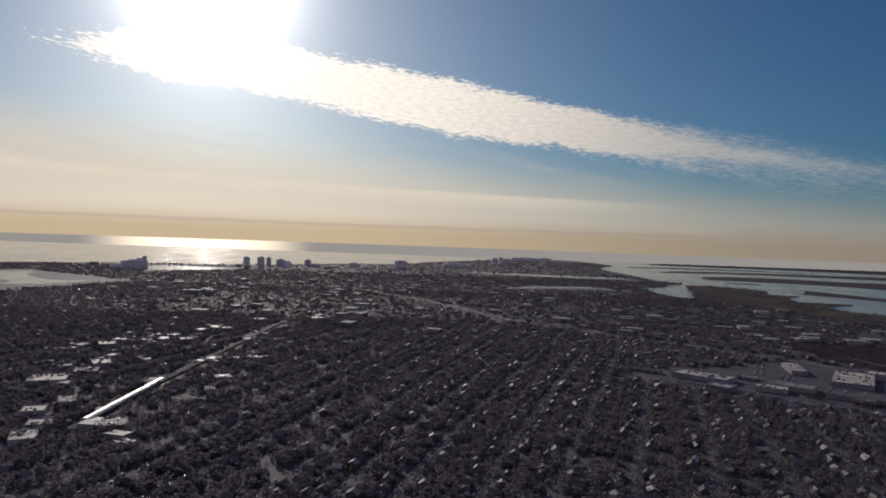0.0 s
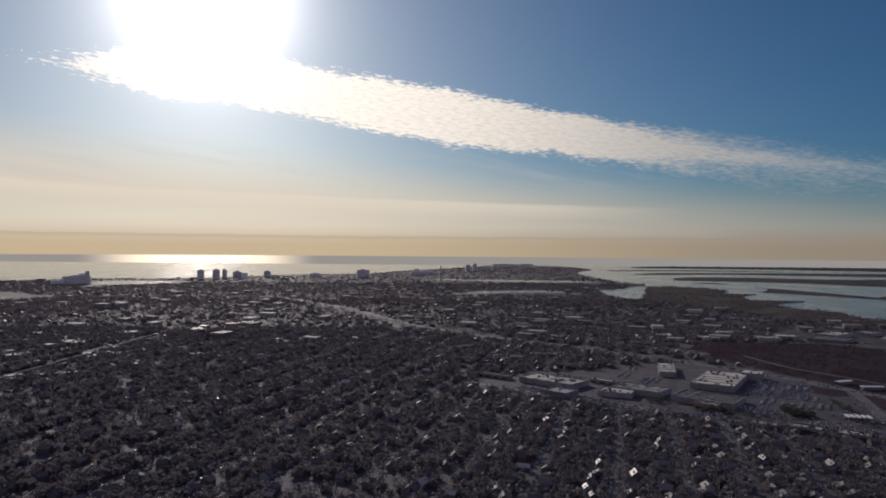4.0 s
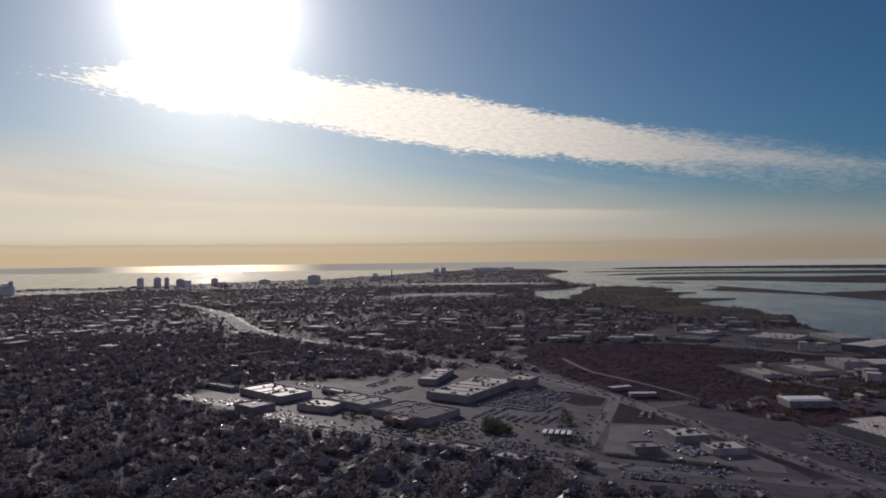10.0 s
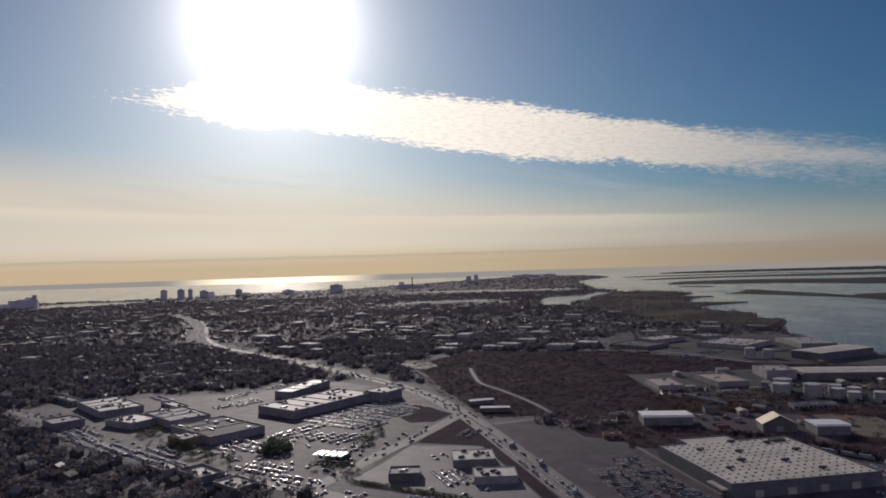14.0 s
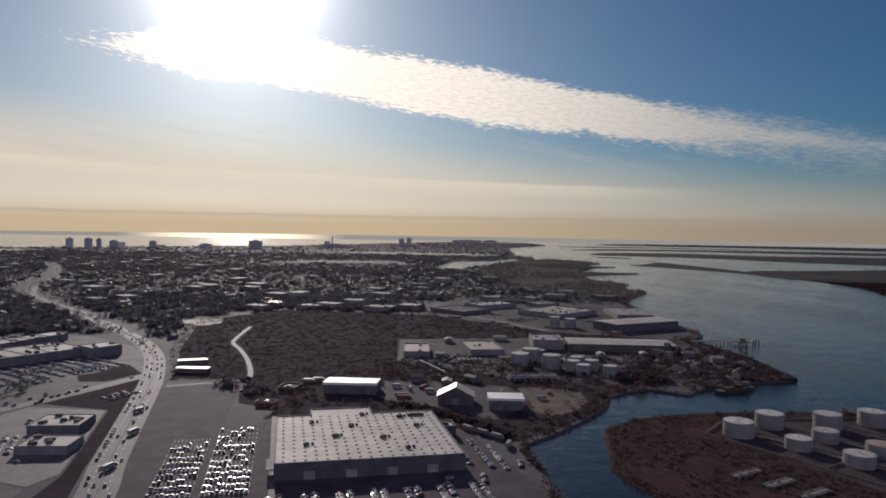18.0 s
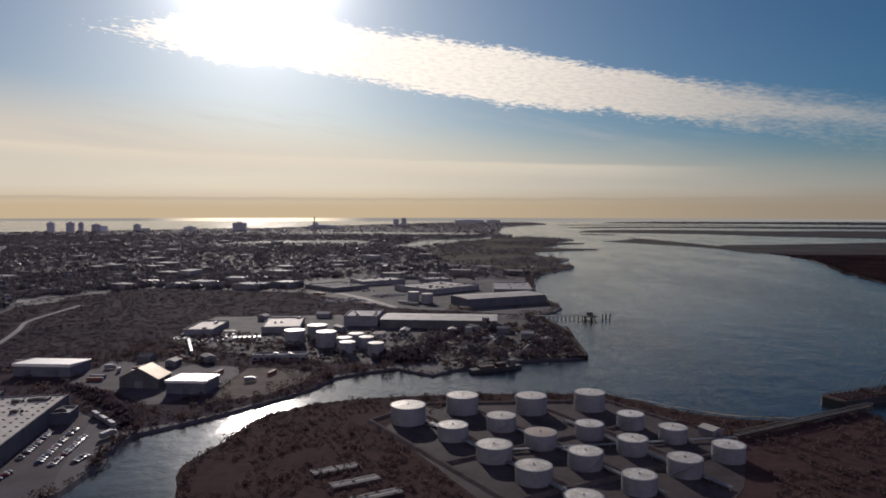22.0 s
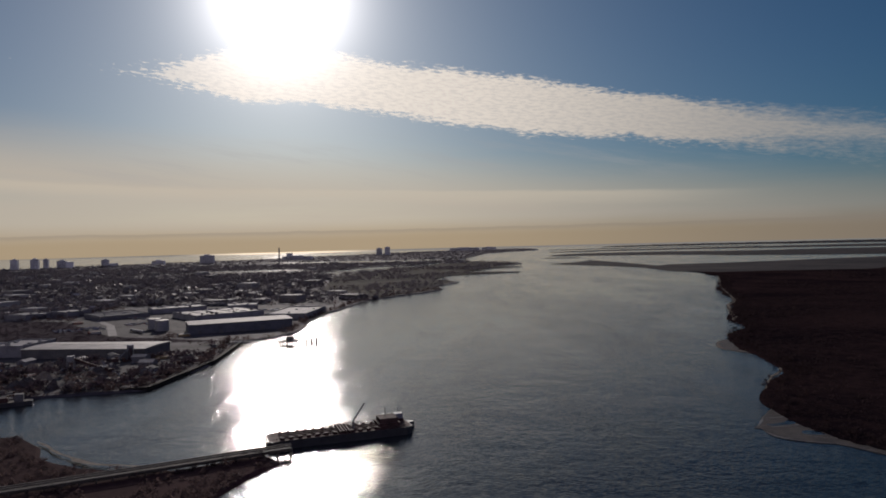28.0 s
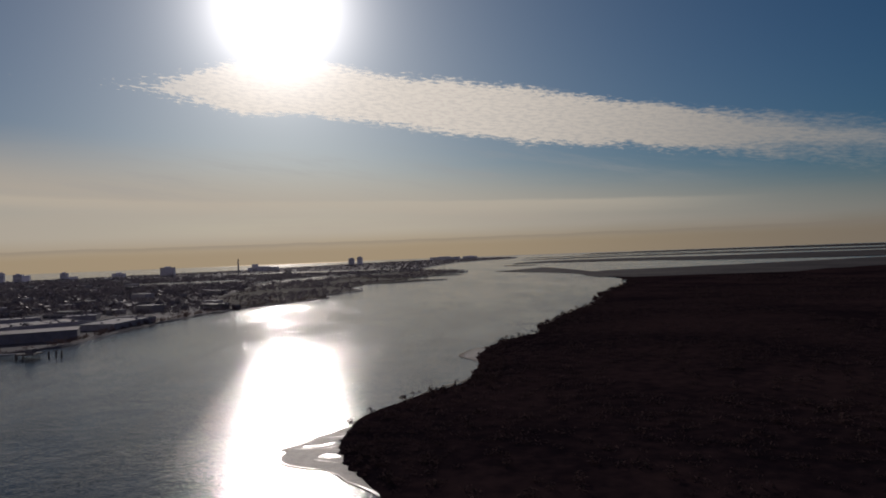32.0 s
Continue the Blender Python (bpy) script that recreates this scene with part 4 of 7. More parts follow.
flat_building("small_white_store", -44, 655, 20, 20, -8, 3.4, "small white storage building", roof=WHITE_ROOF, units=1, bands=-1, seed=27)


def plain_shed(name, cx, cy, w, d, turn, h, label, roof, rise=0.5, wall=SHED_WALL, doors=2, lean=0.0):
    """A clad shed under one plain, barely pitched metal roof with overhanging eaves; with lean the roof falls to the back."""
    base = put(name, None, m=pose(cx, cy, 0, 0, 0, turn), label=label, category="shed")
    x, y, t = w / 2, d / 2, 0.25
    put("wall", mesh_of("wall", *joined(box(-x, -y, 0, x, -y + t, h), box(-x, y - t, 0, x, y, h), box(-x, -y + t, 0, -x + t, y - t, h), box(x - t, -y + t, 0, x, y - t, h)), wall), base)
    o = 0.35
    outline = [(-y - o, h - 0.02), (y + o, h - 0.02), (y + o, h + 0.2), (0, h + 0.2 + rise + lean / 2), (-y - o, h + 0.2 + lean)]
    v = [(-x - o, py, pz) for py, pz in outline] + [(x + o, py, pz) for py, pz in outline]
    k = len(outline)
    put("roof", mesh_of("roof", v, [tuple(range(k)), tuple(range(2 * k - 1, k - 1, -1))] + [(i + k, (i + 1) % k + k, (i + 1) % k, i) for i in range(k)], roof), base)
    if rise:
        put("ridge_cap", mesh_of("ridge_cap", *box(-x - o, -0.15, h + 0.19 + rise, x + o, 0.15, h + 0.27 + rise), roof), base)
    for i in range(doors):
        px = -x + (i + 0.5) * w / doors
        put("door", mesh_of("door", *box(px - 1.1, -y - 0.05, 0, px + 1.1, -y + 0.05, min(2.4, h * 0.6)), DARK_WALL), base)
    return base


plain_shed("white_shed", 29.5, 331, 23, 14, -3, 4.0, "long shed with a bright white roof", WHITE_SHEET, 0, lean=0.9)
plain_shed("creek_shed", 95, 305.5, 14, 13, -3, 4.0, "square blue-grey shed with a white roof by the creek", WHITE_SHEET, 0, doors=1, lean=0.7)
for x, y, length, turn in ((-60, 387.5, 14, 18), (-52.5, 366, 15.5, -2)):
    plain_shed("roadside_shed", x, y, length, 4.2, turn, 2.3, "long low pale-roofed shed beside the highway", WHITE_SHEET, 0.3, DARK_WALL)
plain_shed("dock_warehouse", 220, 548, 62, 25, 27, 5.8, "big pale-roofed warehouse at the water's edge", WHITE_ROOF, 0.6, WARE_WALL, doors=5)
plain_shed("long_shed", 181, 452, 64, 24, -4, 4.5, "long cream-roofed industrial shed by the creek", CREAM_ROOF, 0.5, DARK_WALL, 4)


def barn():
    base = put("barn", None, m=pose(75, 311.5, 0, 0, 0, -5), label="broad gabled barn with a tan metal roof", category="barn")
    w, d, e, r = 7.4, 4.7, 3.7, 7.4
    v = [(-w, -d, 0), (w, -d, 0), (w, d, 0), (-w, d, 0), (-w, -d, e), (w, -d, e), (w, d, e), (-w, d, e), (0, -d, r), (0, d, r)]
    put("wall", mesh_of("wall", v, [(0, 1, 5, 8, 4), (2, 3, 7, 9, 6), (1, 2, 6, 5), (3, 0, 4, 7)], DARK_WALL), base)
    for s in (-1, 1):
        v = [(s * (w + 0.4), -d - 0.3, e - 0.2), (s * (w + 0.4), d + 0.3, e - 0.2), (0, d + 0.3, r), (0, -d - 0.3, r)]
        v += [(x, y, z + 0.2) for x, y, z in v]
        put("roof", mesh_of("roof", v, [(0, 1, 2, 3), (7, 6, 5, 4), (0, 4, 5, 1), (1, 5, 6, 2), (2, 6, 7, 3), (3, 7, 4, 0)], TAN_SHEET), base)
    put("door", mesh_of("door", *box(-1.5, -d - 0.1, 0, 1.5, -d + 0.05, 2.6), STEEL), base)


barn()


# ---- tanks ----
def storage_tank(x, y, r, h, label="white cylindrical oil storage tank with a stained roof", seed=0, top=TANK_TOP):
    base = put("storage_tank", None, m=pose(x, y, 0, 0, 0, seed * 47 % 360), label=label, category="storage tank", group="oil tanks")
    v, f = lathe([(r, 0), (r, h)], 40)
    # the shell's shade is partly in its colour, darker than the roof
    put("shell", mesh_of("shell", v, f[:-2], DIMMED_WHITE, True), base)
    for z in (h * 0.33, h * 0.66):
        put("weld_band", mesh_of("weld_band", *lathe([(r + 0.012, z - 0.05), (r + 0.03, z), (r + 0.012, z + 0.05)], 40), DIMMED_WHITE), base)
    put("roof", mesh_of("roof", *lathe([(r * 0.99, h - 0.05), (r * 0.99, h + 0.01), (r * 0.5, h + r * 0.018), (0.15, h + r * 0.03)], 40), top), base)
    put("rim", mesh_of("rim", *lathe([(r + 0.06, h - 0.1), (r + 0.06, h + 0.015), (r - 0.03, h + 0.02)], 40), DIMMED_WHITE), base)
    put("vent", mesh_of("vent", *lathe([(0.18, h + r * 0.02), (0.18, h + r * 0.03 + 0.16), (0.26, h + r * 0.03 + 0.16), (0.26, h + r * 0.03 + 0.24)], 10), DIMMED_WHITE), base)
    steps = []
    for i in range(14):
        a = i * 0.11
        steps.append(box(-0.02, -0.02, -0.02, 0.02, 0.02, 0.02))
        p = ((r + 0.25) * math.cos(a), (r + 0.25) * math.sin(a), h * (i + 0.5) / 14)
        steps[-1] = ([(px * 8 + p[0], py * 8 + p[1], pz * 3 + p[2]) for px, py, pz in steps[-1][0]], steps[-1][1])
    put("stair", mesh_of("stair", *joined(*steps), STEEL), base)
    rail = [beam(((r + 0.1) * math.cos(a), (r + 0.1) * math.sin(a), h + 0.06), ((r + 0.1) * math.cos(a), (r + 0.1) * math.sin(a), h + 0.5), 0.03) for a in (1.4, 1.55, 1.7, 1.85)]
    put("railing", mesh_of("railing", *joined(*rail), STEEL), base)
    return base


TANKS = [(174.7, 267.8, 5.3, 5.4), (191.3, 279, 5.1, 5.5), (213.3, 279, 4.95, 5.5), (232.7, 283, 4.9, 5.6), (241, 263.5, 4.0, 4.2), (202.6, 261.5, 4.35, 4.1), (227, 254, 4.05, 4.1), (188.3, 252.5, 4.3, 4.0), (212.2, 246, 4.4, 4.1),
         (236, 241.5, 4.05, 4.0), (249.8, 251.5, 3.9, 4.0), (259.5, 236.5, 4.2, 4.1), (245, 226.5, 4.3, 4.1), (221.6, 231, 4.4, 4.1), (199, 236, 4.7, 4.0), (207.5, 221, 4.4, 4.0), (231, 215.5, 4.0, 4.0), (216, 203, 4.2, 4.0)]
for i, (x, y, r, h) in enumerate(TANKS):
    storage_tank(x, y, r, h, "brown-stained cylindrical oil storage tank" if i == 8 else "white cylindrical oil storage tank with a stained roof", seed=i, top=BROWN_ROOF if i == 8 else TANK_TOP)
for i, (x, y) in enumerate([(112, 392), (120, 407), (128, 388), (138, 380), (142, 391), (141, 369), (148, 382), (154, 367)]):
    storage_tank(x, y, 4.9 if i < 3 else 3.6, 7.2 if i < 3 else 5.8, "white fuel tank in the creekside depot", i + 30)
storage_tank(160, 559, 4.2, 6.8, "tall white silo tank in the works yard", 41)
storage_tank(170, 548, 4.2, 6.8, "tall white silo tank in the works yard", 42)


# ---- zones ----
FIELD = [(-62, 345), (-20, 352), (12, 300), (8, 345), (46, 400), (42, 480), (130, 490), (232, 490), (150, 522), (72, 610), (-60, 645), (-120, 560), (-90, 440)]
MALL_ZONE = [(-352, 400), (-240, 292), (-165, 250), (-60, 200), (-15, 190), (-5, 300), (-76, 372), (-100, 432), (-160, 490), (-225, 452), (-305, 435)]
WORKS_ZONE = [(10, 290), (150, 290), (260, 360), (262, 720), (150, 735), (50, 730), (40, 400)]
WARE_ZONE = [(-30, 150), (100, 150), (96, 290), (20, 350), (-30, 290)]
SOUTH_ZONE = [(-126, 218), (-108, 224), (-58, 204), (-52, 182), (-116, 194)]
BLOCKED = [FIELD, MALL_ZONE, WORKS_ZONE, WARE_ZONE, SOUTH_ZONE]


def free(x, y):
    return not any(inside(x, y, zone) for zone in BLOCKED)


def on_land(x, y):
    """Land of the suburb along the flight, out to where roofs can no longer be told apart."""
    return y > 78 and x > -690 - 0.6 * y and x < 2 * y - 280 and inside(x, y, MAINLAND)


# ---- small patterns of houses, trees and cars ----
def house_shape(w, d, e, r):
    """Walls with two gables, and a roof with eaves, about a metre and a half thick at the ridge of the whole."""
    x, y = w / 2, d / 2
    wall = ([(-x, -y, 0), (x, -y, 0), (x, y, 0), (-x, y, 0), (-x, -y, e), (x, -y, e), (x, y, e), (-x, y, e), (0, -y, r), (0, y, r)],
            [(0, 1, 5, 8, 4), (2, 3, 7, 9, 6), (1, 2, 6, 5), (3, 0, 4, 7)])
    o, k = 0.25, (r - e) / x
    v = [(-x - o, -y - o, e - o * k), (0, -y - o, r), (x + o, -y - o, e - o * k), (-x - o, y + o, e - o * k), (0, y + o, r), (x + o, y + o, e - o * k)]
    v += [(px, py, pz + 0.16) for px, py, pz in v]
    roof = (v, [(0, 1, 4, 3), (1, 2, 5, 4), (9, 10, 7, 6), (10, 11, 8, 7), (0, 3, 9, 6), (8, 11, 5, 2), (6, 7, 1, 0), (7, 8, 2, 1), (3, 4, 10, 9), (4, 5, 11, 10)])
    return wall, roof


HOUSES = [house_shape(4.2, 5.4, 2.5, 4.2), house_shape(4.8, 4.8, 2.6, 3.9), house_shape(3.8, 6.4, 2.2, 3.8), house_shape(5.6, 4.6, 1.9, 3.3)]


def twig_crown(seed, count, r, z0, z1, size):
    """A loose crown of short twig sprays with gaps, denser outside."""
    rng = random.Random(seed)
    verts, faces = [], []
    for _ in range(count):
        a, u = rng.uniform(0, 2 * math.pi), rng.random()
        h = z0 + (z1 - z0) * u
        reach = r * math.sqrt(max(0.05, 1 - (2 * u - 0.9) ** 2 * 0.8)) * rng.uniform(0.35, 1.1)
        c = Vector((reach * math.cos(a), reach * math.sin(a), h))
        p = Vector((rng.uniform(-1, 1), rng.uniform(-1, 1), rng.uniform(-0.4, 1))).normalized() * size * rng.uniform(0.7, 1.3)
        q = Vector((rng.uniform(-1, 1), rng.uniform(-1, 1), rng.uniform(-0.6, 0.6))).normalized() * size * rng.uniform(0.4, 0.8)
        k = len(verts)
        verts += [tuple(c - p), tuple(c + q), tuple(c + p), tuple(c - q)]
        faces.append((k, k + 1, k + 2, k + 3))
    return verts, faces


def trunk_shape(seed, h, r):
    """A tapered trunk with four limbs."""
    rng = random.Random(seed)
    trunk = lathe([(r, 0), (r * 0.75, h * 0.3), (r * 0.5, h * 0.62), (r * 0.15, h)], 6)
    limbs = []
    for i in range(5):
        a = i * 1.26 + rng.uniform(-0.4, 0.4)
        z = h * rng.uniform(0.3, 0.55)
        limbs.append(beam((0, 0, z), (math.cos(a) * h * 0.28, math.sin(a) * h * 0.28, z + h * 0.3), r * 0.28))
    return joined(trunk, *limbs)


CROWNS = [twig_crown(s, 90, 1.9, 1.6, 5.0, 0.42) for s in (1, 2, 3)]
CROWN_FAR = [twig_crown(s, 40, 2.25, 0.7, 4.6, 0.68) for s in (11, 12, 13)]
CROWN_THIN = [twig_crown(s, 17, 2.0, 0.6, 4.4, 1.0) for s in (14, 15, 16)]
SEDGE = [twig_crown(s, 10, 1.3, 0.1, 1.2, 0.6) for s in (31, 32)]
REED = twig_crown(33, 16, 1.5, 0.05, 0.7, 0.28)
BUSH = [twig_crown(s, 22, 1.2, 0.1, 1.3, 0.40) for s in (21, 22)]
TRUNKS = [trunk_shape(s, 4.2, 0.22) for s in (1, 2, 3)]


def fir_shape(seed, count):
    rng = random.Random(seed)
    verts, faces = [], []
    for _ in range(count):
        u = rng.random()
        a, h = rng.uniform(0, 6.283), 0.4 + 4.2 * u
        reach = 1.25 * (1 - u) + 0.1
        c = Vector((reach * math.cos(a) * 0.8, reach * math.sin(a) * 0.8, h))
        p, q = Vector((math.cos(a), math.sin(a), -0.35)) * 0.5, Vector((-math.sin(a), math.cos(a), 0.1)) * 0.35
        k = len(verts)
        verts += [tuple(c - p), tuple(c + q), tuple(c + p), tuple(c - q)]
        faces.append((k, k + 1, k + 2, k + 3))
    return verts, faces


FIR = fir_shape(5, 34)


def car_shapes(length=2.2, width=0.88, low=0.42, high=0.72):
    x, y = length / 2, width / 2
    b = 0.05
    side = [(-x, 0.14), (-x + 0.03, low - 0.06), (-x * 0.62, low), (x * 0.5, low), (x - 0.05, low - 0.1), (x, 0.2), (x - 0.04, 0.12)]
    v = [(px, -y, pz) for px, pz in side] + [(px, y, pz) for px, pz in side]
    k = len(side)
    body = (v, [tuple(range(k)), tuple(range(2 * k - 1, k - 1, -1))] + [(i, i + k, (i + 1) % k + k, (i + 1) % k) for i in range(k)])
    t = [(-x * 0.72, low - 0.01), (-x * 0.42, high), (x * 0.12, high), (x * 0.45, low - 0.01)]
    glass = ([(px, -y + b, pz) for px, pz in t] + [(px, y - b, pz) for px, pz in t], [(0, 1, 2, 3), (7, 6, 5, 4), (0, 4, 5, 1), (2, 6, 7, 3), (1, 5, 6, 2), (3, 7, 4, 0)])
    roof = box(-x * 0.40, -y + 0.06, high + 0.004, x * 0.10, y - 0.06, high + 0.03)
    wheel = ([(px, py, pz + 0.16) for px, pz, py in lathe([(0.16, -0.05), (0.16, 0.05)], 10)[0]], lathe([(0.16, -0.05), (0.16, 0.05)], 10)[1])
    return body, glass, roof, wheel


CAR = car_shapes()
VAN = car_shapes(2.5, 0.95, 0.62, 1.0)
RUBBER = material("tyre_rubber", ((0.015, 0.015, 0.016), (0.03, 0.03, 0.03)), 2.0, 0.85)
CAR_MESH = {}
for kind, shape in (("car", CAR), ("van", VAN)):
    CAR_MESH[kind] = (mesh_of("body", *shape[0], CAR_PAINT), mesh_of("glasshouse", *shape[1], GLASS), mesh_of("roof_panel", *shape[2], CAR_PAINT), mesh_of("wheel", *shape[3], RUBBER), 2.2 if kind == "car" else 2.5)


def make_car(kind, x, y, turn, label, group):
    body, glass, roof, wheel, length = CAR_MESH[kind]
    base = put(kind, None, m=pose(x, y, 0.13, 0, 0, turn), label=label, category=kind, group=group)
    hull = put("body", body, base)
    put("glasshouse", glass, base)
    put("roof_panel", roof, base)
    for sx in (-0.31, 0.31):
        for sy in (-0.4, 0.4):
            put("wheel", wheel, base, pose(sx * length, sy, 0))
    return base


FAR_CAR = joined(CAR[0], CAR[1], CAR[2])


def stuff(name, template, spots, mat, label, category):
    if spots:
        put(name, mesh_of(name, *scatter(template, spots), mat), label=label, category=category, kind="stuff")


# ---- streets of the suburb ----
GRID = radians(72)  # the way the streets run, from +x
GX, GY = math.cos(GRID), math.sin(GRID)


def grid(u, w):
    """u along the streets, w across them."""
    return (-400 + u * GX + w * GY, 200 + u * GY - w * GX)


rng = random.Random(7)
street_pieces, near_houses, far_houses, near_trees, far_trees, firs, parked = [], [], [[] for _ in HOUSES], [], [], [], []
PITCH = 31.0
PARK = [(275, 770), (330, 882), (318, 940), (345, 1020), (312, 1095), (322, 1200), (440, 1283), (345, 1320), (390, 1450), (458, 1518), (400, 1560), (470, 1700), (392, 1879), (306, 1850), (215, 1600), (165, 1440), (130, 1250), (190, 900)]
for i in range(-26, 14):
    w = i * PITCH + rng.uniform(-4, 4)
    run = []
    for j in range(-20, 64):
        u = j * 14.0
        bend = 5 * math.sin(u * 0.006 + i * 0.7) + 9 * math.sin(u * 0.0035 + w * 0.004)
        x, y = grid(u, w + bend)
        ok = on_land(x, y) and free(x, y) and away(HIGHWAY, x, y) > 14 and y < 760 and x < 70
        if ok:
            run.append((x, y))
        if not ok or j == 63:
            if len(run) > 1:
                street_pieces.append(ribbon(run, 3.4, 0.07))
            run = []
        if not ok:
            continue
        for side in (-1, 1):
            for step in (0, 7.0):
                if rng.random() < 0.14 or noise.noise(Vector((u * 0.012, w * 0.012, 1.0))) > 0.6:
                    continue
                hx, hy = grid(u + step + rng.uniform(-0.7, 0.7), w + bend + side * (7.4 + rng.uniform(-2.2, 3.0)))
                if not free(hx, hy) or away(HIGHWAY, hx, hy) < 11 or not on_land(hx, hy):
                    continue
                kind = rng.randrange(4)
                turn = GRID + rng.choice((0, math.pi / 2)) + rng.uniform(-0.3, 0.3)
                spot = (hx, hy, 0.0, turn, rng.uniform(0.62, 1.02), rng.uniform(0.9, 1.1))
                if -330 < hx < -60 and 120 < hy < 285 and len(near_houses) < 230:
                    near_houses.append((kind, spot))
                else:
                    far_houses[kind].append(spot)
                for _ in range(rng.choice((8, 9, 10, 11, 12))):
                    tx, ty = grid(u + step + rng.uniform(-4, 4), w + bend + side * (rng.uniform(8.5, 17.5) if rng.random() < 0.68 else rng.uniform(3.0, 6.5)))
                    if free(tx, ty):
                        s = rng.uniform(0.6, 1.15)
                        tree = (tx, ty, 0.0, rng.uniform(0, 6.28), s, rng.uniform(0.65, 1.0))
                        if rng.random() < 0.09:
                            firs.append(tree)
                        elif -330 < tx < -60 and 120 < ty < 285 and len(near_trees) < 260:
                            near_trees.append(tree)
                        else:
                            far_trees.append(tree)
                if rng.random() < (0.15 if -330 < hx < -40 and hy < 290 else 0.45):
                    near_curb = grid(u + step + rng.uniform(-3.5, 3.5), w + bend + side * rng.uniform(1.7, 3.2))
                    far_trees.append((*near_curb, 0.0, rng.uniform(0, 6.28), rng.uniform(0.7, 1.2), rng.uniform(0.7, 1.0)))
                if rng.random() < 0.7:
                    cx, cy = grid(u + step + rng.uniform(-3, 3), w + bend + side * 1.3)
                    parked.append((cx, cy, 0.08, GRID + (0 if side > 0 else math.pi), 1.0, 1.0))
for j in range(-3, 9):
    run = []
    for i in range(-80, 45):
        x, y = grid(j * 98.0 + 3 * math.sin(i * 0.2), i * 10.0)
        ok = on_land(x, y) and free(x, y) and away(HIGHWAY, x, y) > 12 and y < 760 and x < 70
        if ok:
            run.append((x, y))
        if not ok or i == 44:
            if len(run) > 1:
                street_pieces.append(ribbon(run, 4.2, 0.085))
            run = []
for piece in street_pieces:
    put("road_suburb", mesh_of("road_suburb", *piece, STREET), label="worn asphalt residential street between houses", category="road", kind="structure")

# nothing grows or stands along the railway
clear = lambda x, y: not -725 < x < -620 or away(RAIL, x, y) > 7.5
far_trees = [s for s in far_trees if clear(s[0], s[1])]
far_houses = [[s for s in row if clear(s[0], s[1])] for row in far_houses]

HOUSE_MESH = [(mesh_of("wall", *wall, HOUSE_WALL), mesh_of("roof", *roof, HOUSE_ROOF)) for wall, roof in HOUSES]
CHIMNEY = mesh_of("chimney", *box(-0.25, -0.2, 0, 0.25, 0.2, 1.2), BRICK)
PORCH = mesh_of("porch", *joined(box(-1.2, -0.9, 1.15, 1.2, 0.0, 1.3), box(-1.15, -0.85, 0, -1.0, -0.7, 1.15), box(1.0, -0.85, 0, 1.15, -0.7, 1.15), box(-1.2, -0.9, 0, 1.2, 0, 0.2)), CONCRETE)
WINDOW = mesh_of("window", *box(-0.28, -0.03, -0.32, 0.28, 0.03, 0.32), GLASS)
DIMS = [(4.2, 5.4, 2.5, 4.2), (4.8, 4.8, 2.6, 3.9), (3.8, 6.4, 2.2, 3.8), (5.6, 4.6, 1.9, 3.3)]
HOUSE_LABELS = ["two-storey gabled house with grey shingle roof", "square wooden house with a low gable", "long narrow house with gabled shingle roof", "wide bungalow with a shallow shingle roof"]
for kind, (x, y, z, turn, s, h) in near_houses:
    base = put("house", None, m=pose(x, y, 0, 0, 0, math.degrees(turn)), label=HOUSE_LABELS[kind], category="house", group="suburban houses")
    base.scale = (s, s, s * h)
    w, d, e, r = DIMS[kind]
    put("wall", HOUSE_MESH[kind][0], base)
    put("roof", HOUSE_MESH[kind][1], base)
    put("chimney", CHIMNEY, base, pose(w * 0.28, d * 0.2, r - 1.2))
    put("porch", PORCH, base, pose(0, -d / 2, 0))
    for px in (-w * 0.28, w * 0.28):
        put("window", WINDOW, base, pose(px, -d / 2, e * 0.68))
for kind in range(4):
    wall, roof = HOUSES[kind]
    stuff("house_rows", wall, far_houses[kind], FAR_WALL, "many small suburban houses in rows", "houses")
    stuff("house_roofs", roof, far_houses[kind], FAR_ROOF, "shingle roofs of many suburban houses", "roofs")
TRUNK_MESH = [mesh_of("trunk", *t, BARK) for t in TRUNKS]
CROWN_MESH = [mesh_of("crown", *c, TWIGS) for c in CROWNS]
for i, (x, y, z, turn, s, h) in enumerate(near_trees):
    base = put("tree", None, m=pose(x, y, 0, 0, 0, math.degrees(turn)), label="bare brown winter street tree", category="tree", group="street trees")
    base.scale = (s, s, s * h)
    put("trunk", TRUNK_MESH[i % 3], base)
    put("crown", CROWN_MESH[i % 3], base)
for i in range(3):
    stuff("bare_trees", CROWN_FAR[i], [s for s in far_trees[i::3] if s[1] <= 270], TWIGS, "mass of bare grey winter trees", "trees")
    stuff("bare_trees", CROWN_THIN[i], [s for s in far_trees[i::3] if s[1] > 270], TWIGS, "mass of bare grey winter trees", "trees")
    stuff("tree_trunks", lathe([(0.2, 0), (0.1, 2.6)], 4), [s for s in far_trees[i::3] if s[1] <= 270], BARK, "trunks of many bare trees", "trees")
stuff("evergreen_trees", FIR, firs, EVERGREEN, "scattered dark evergreen trees", "trees")

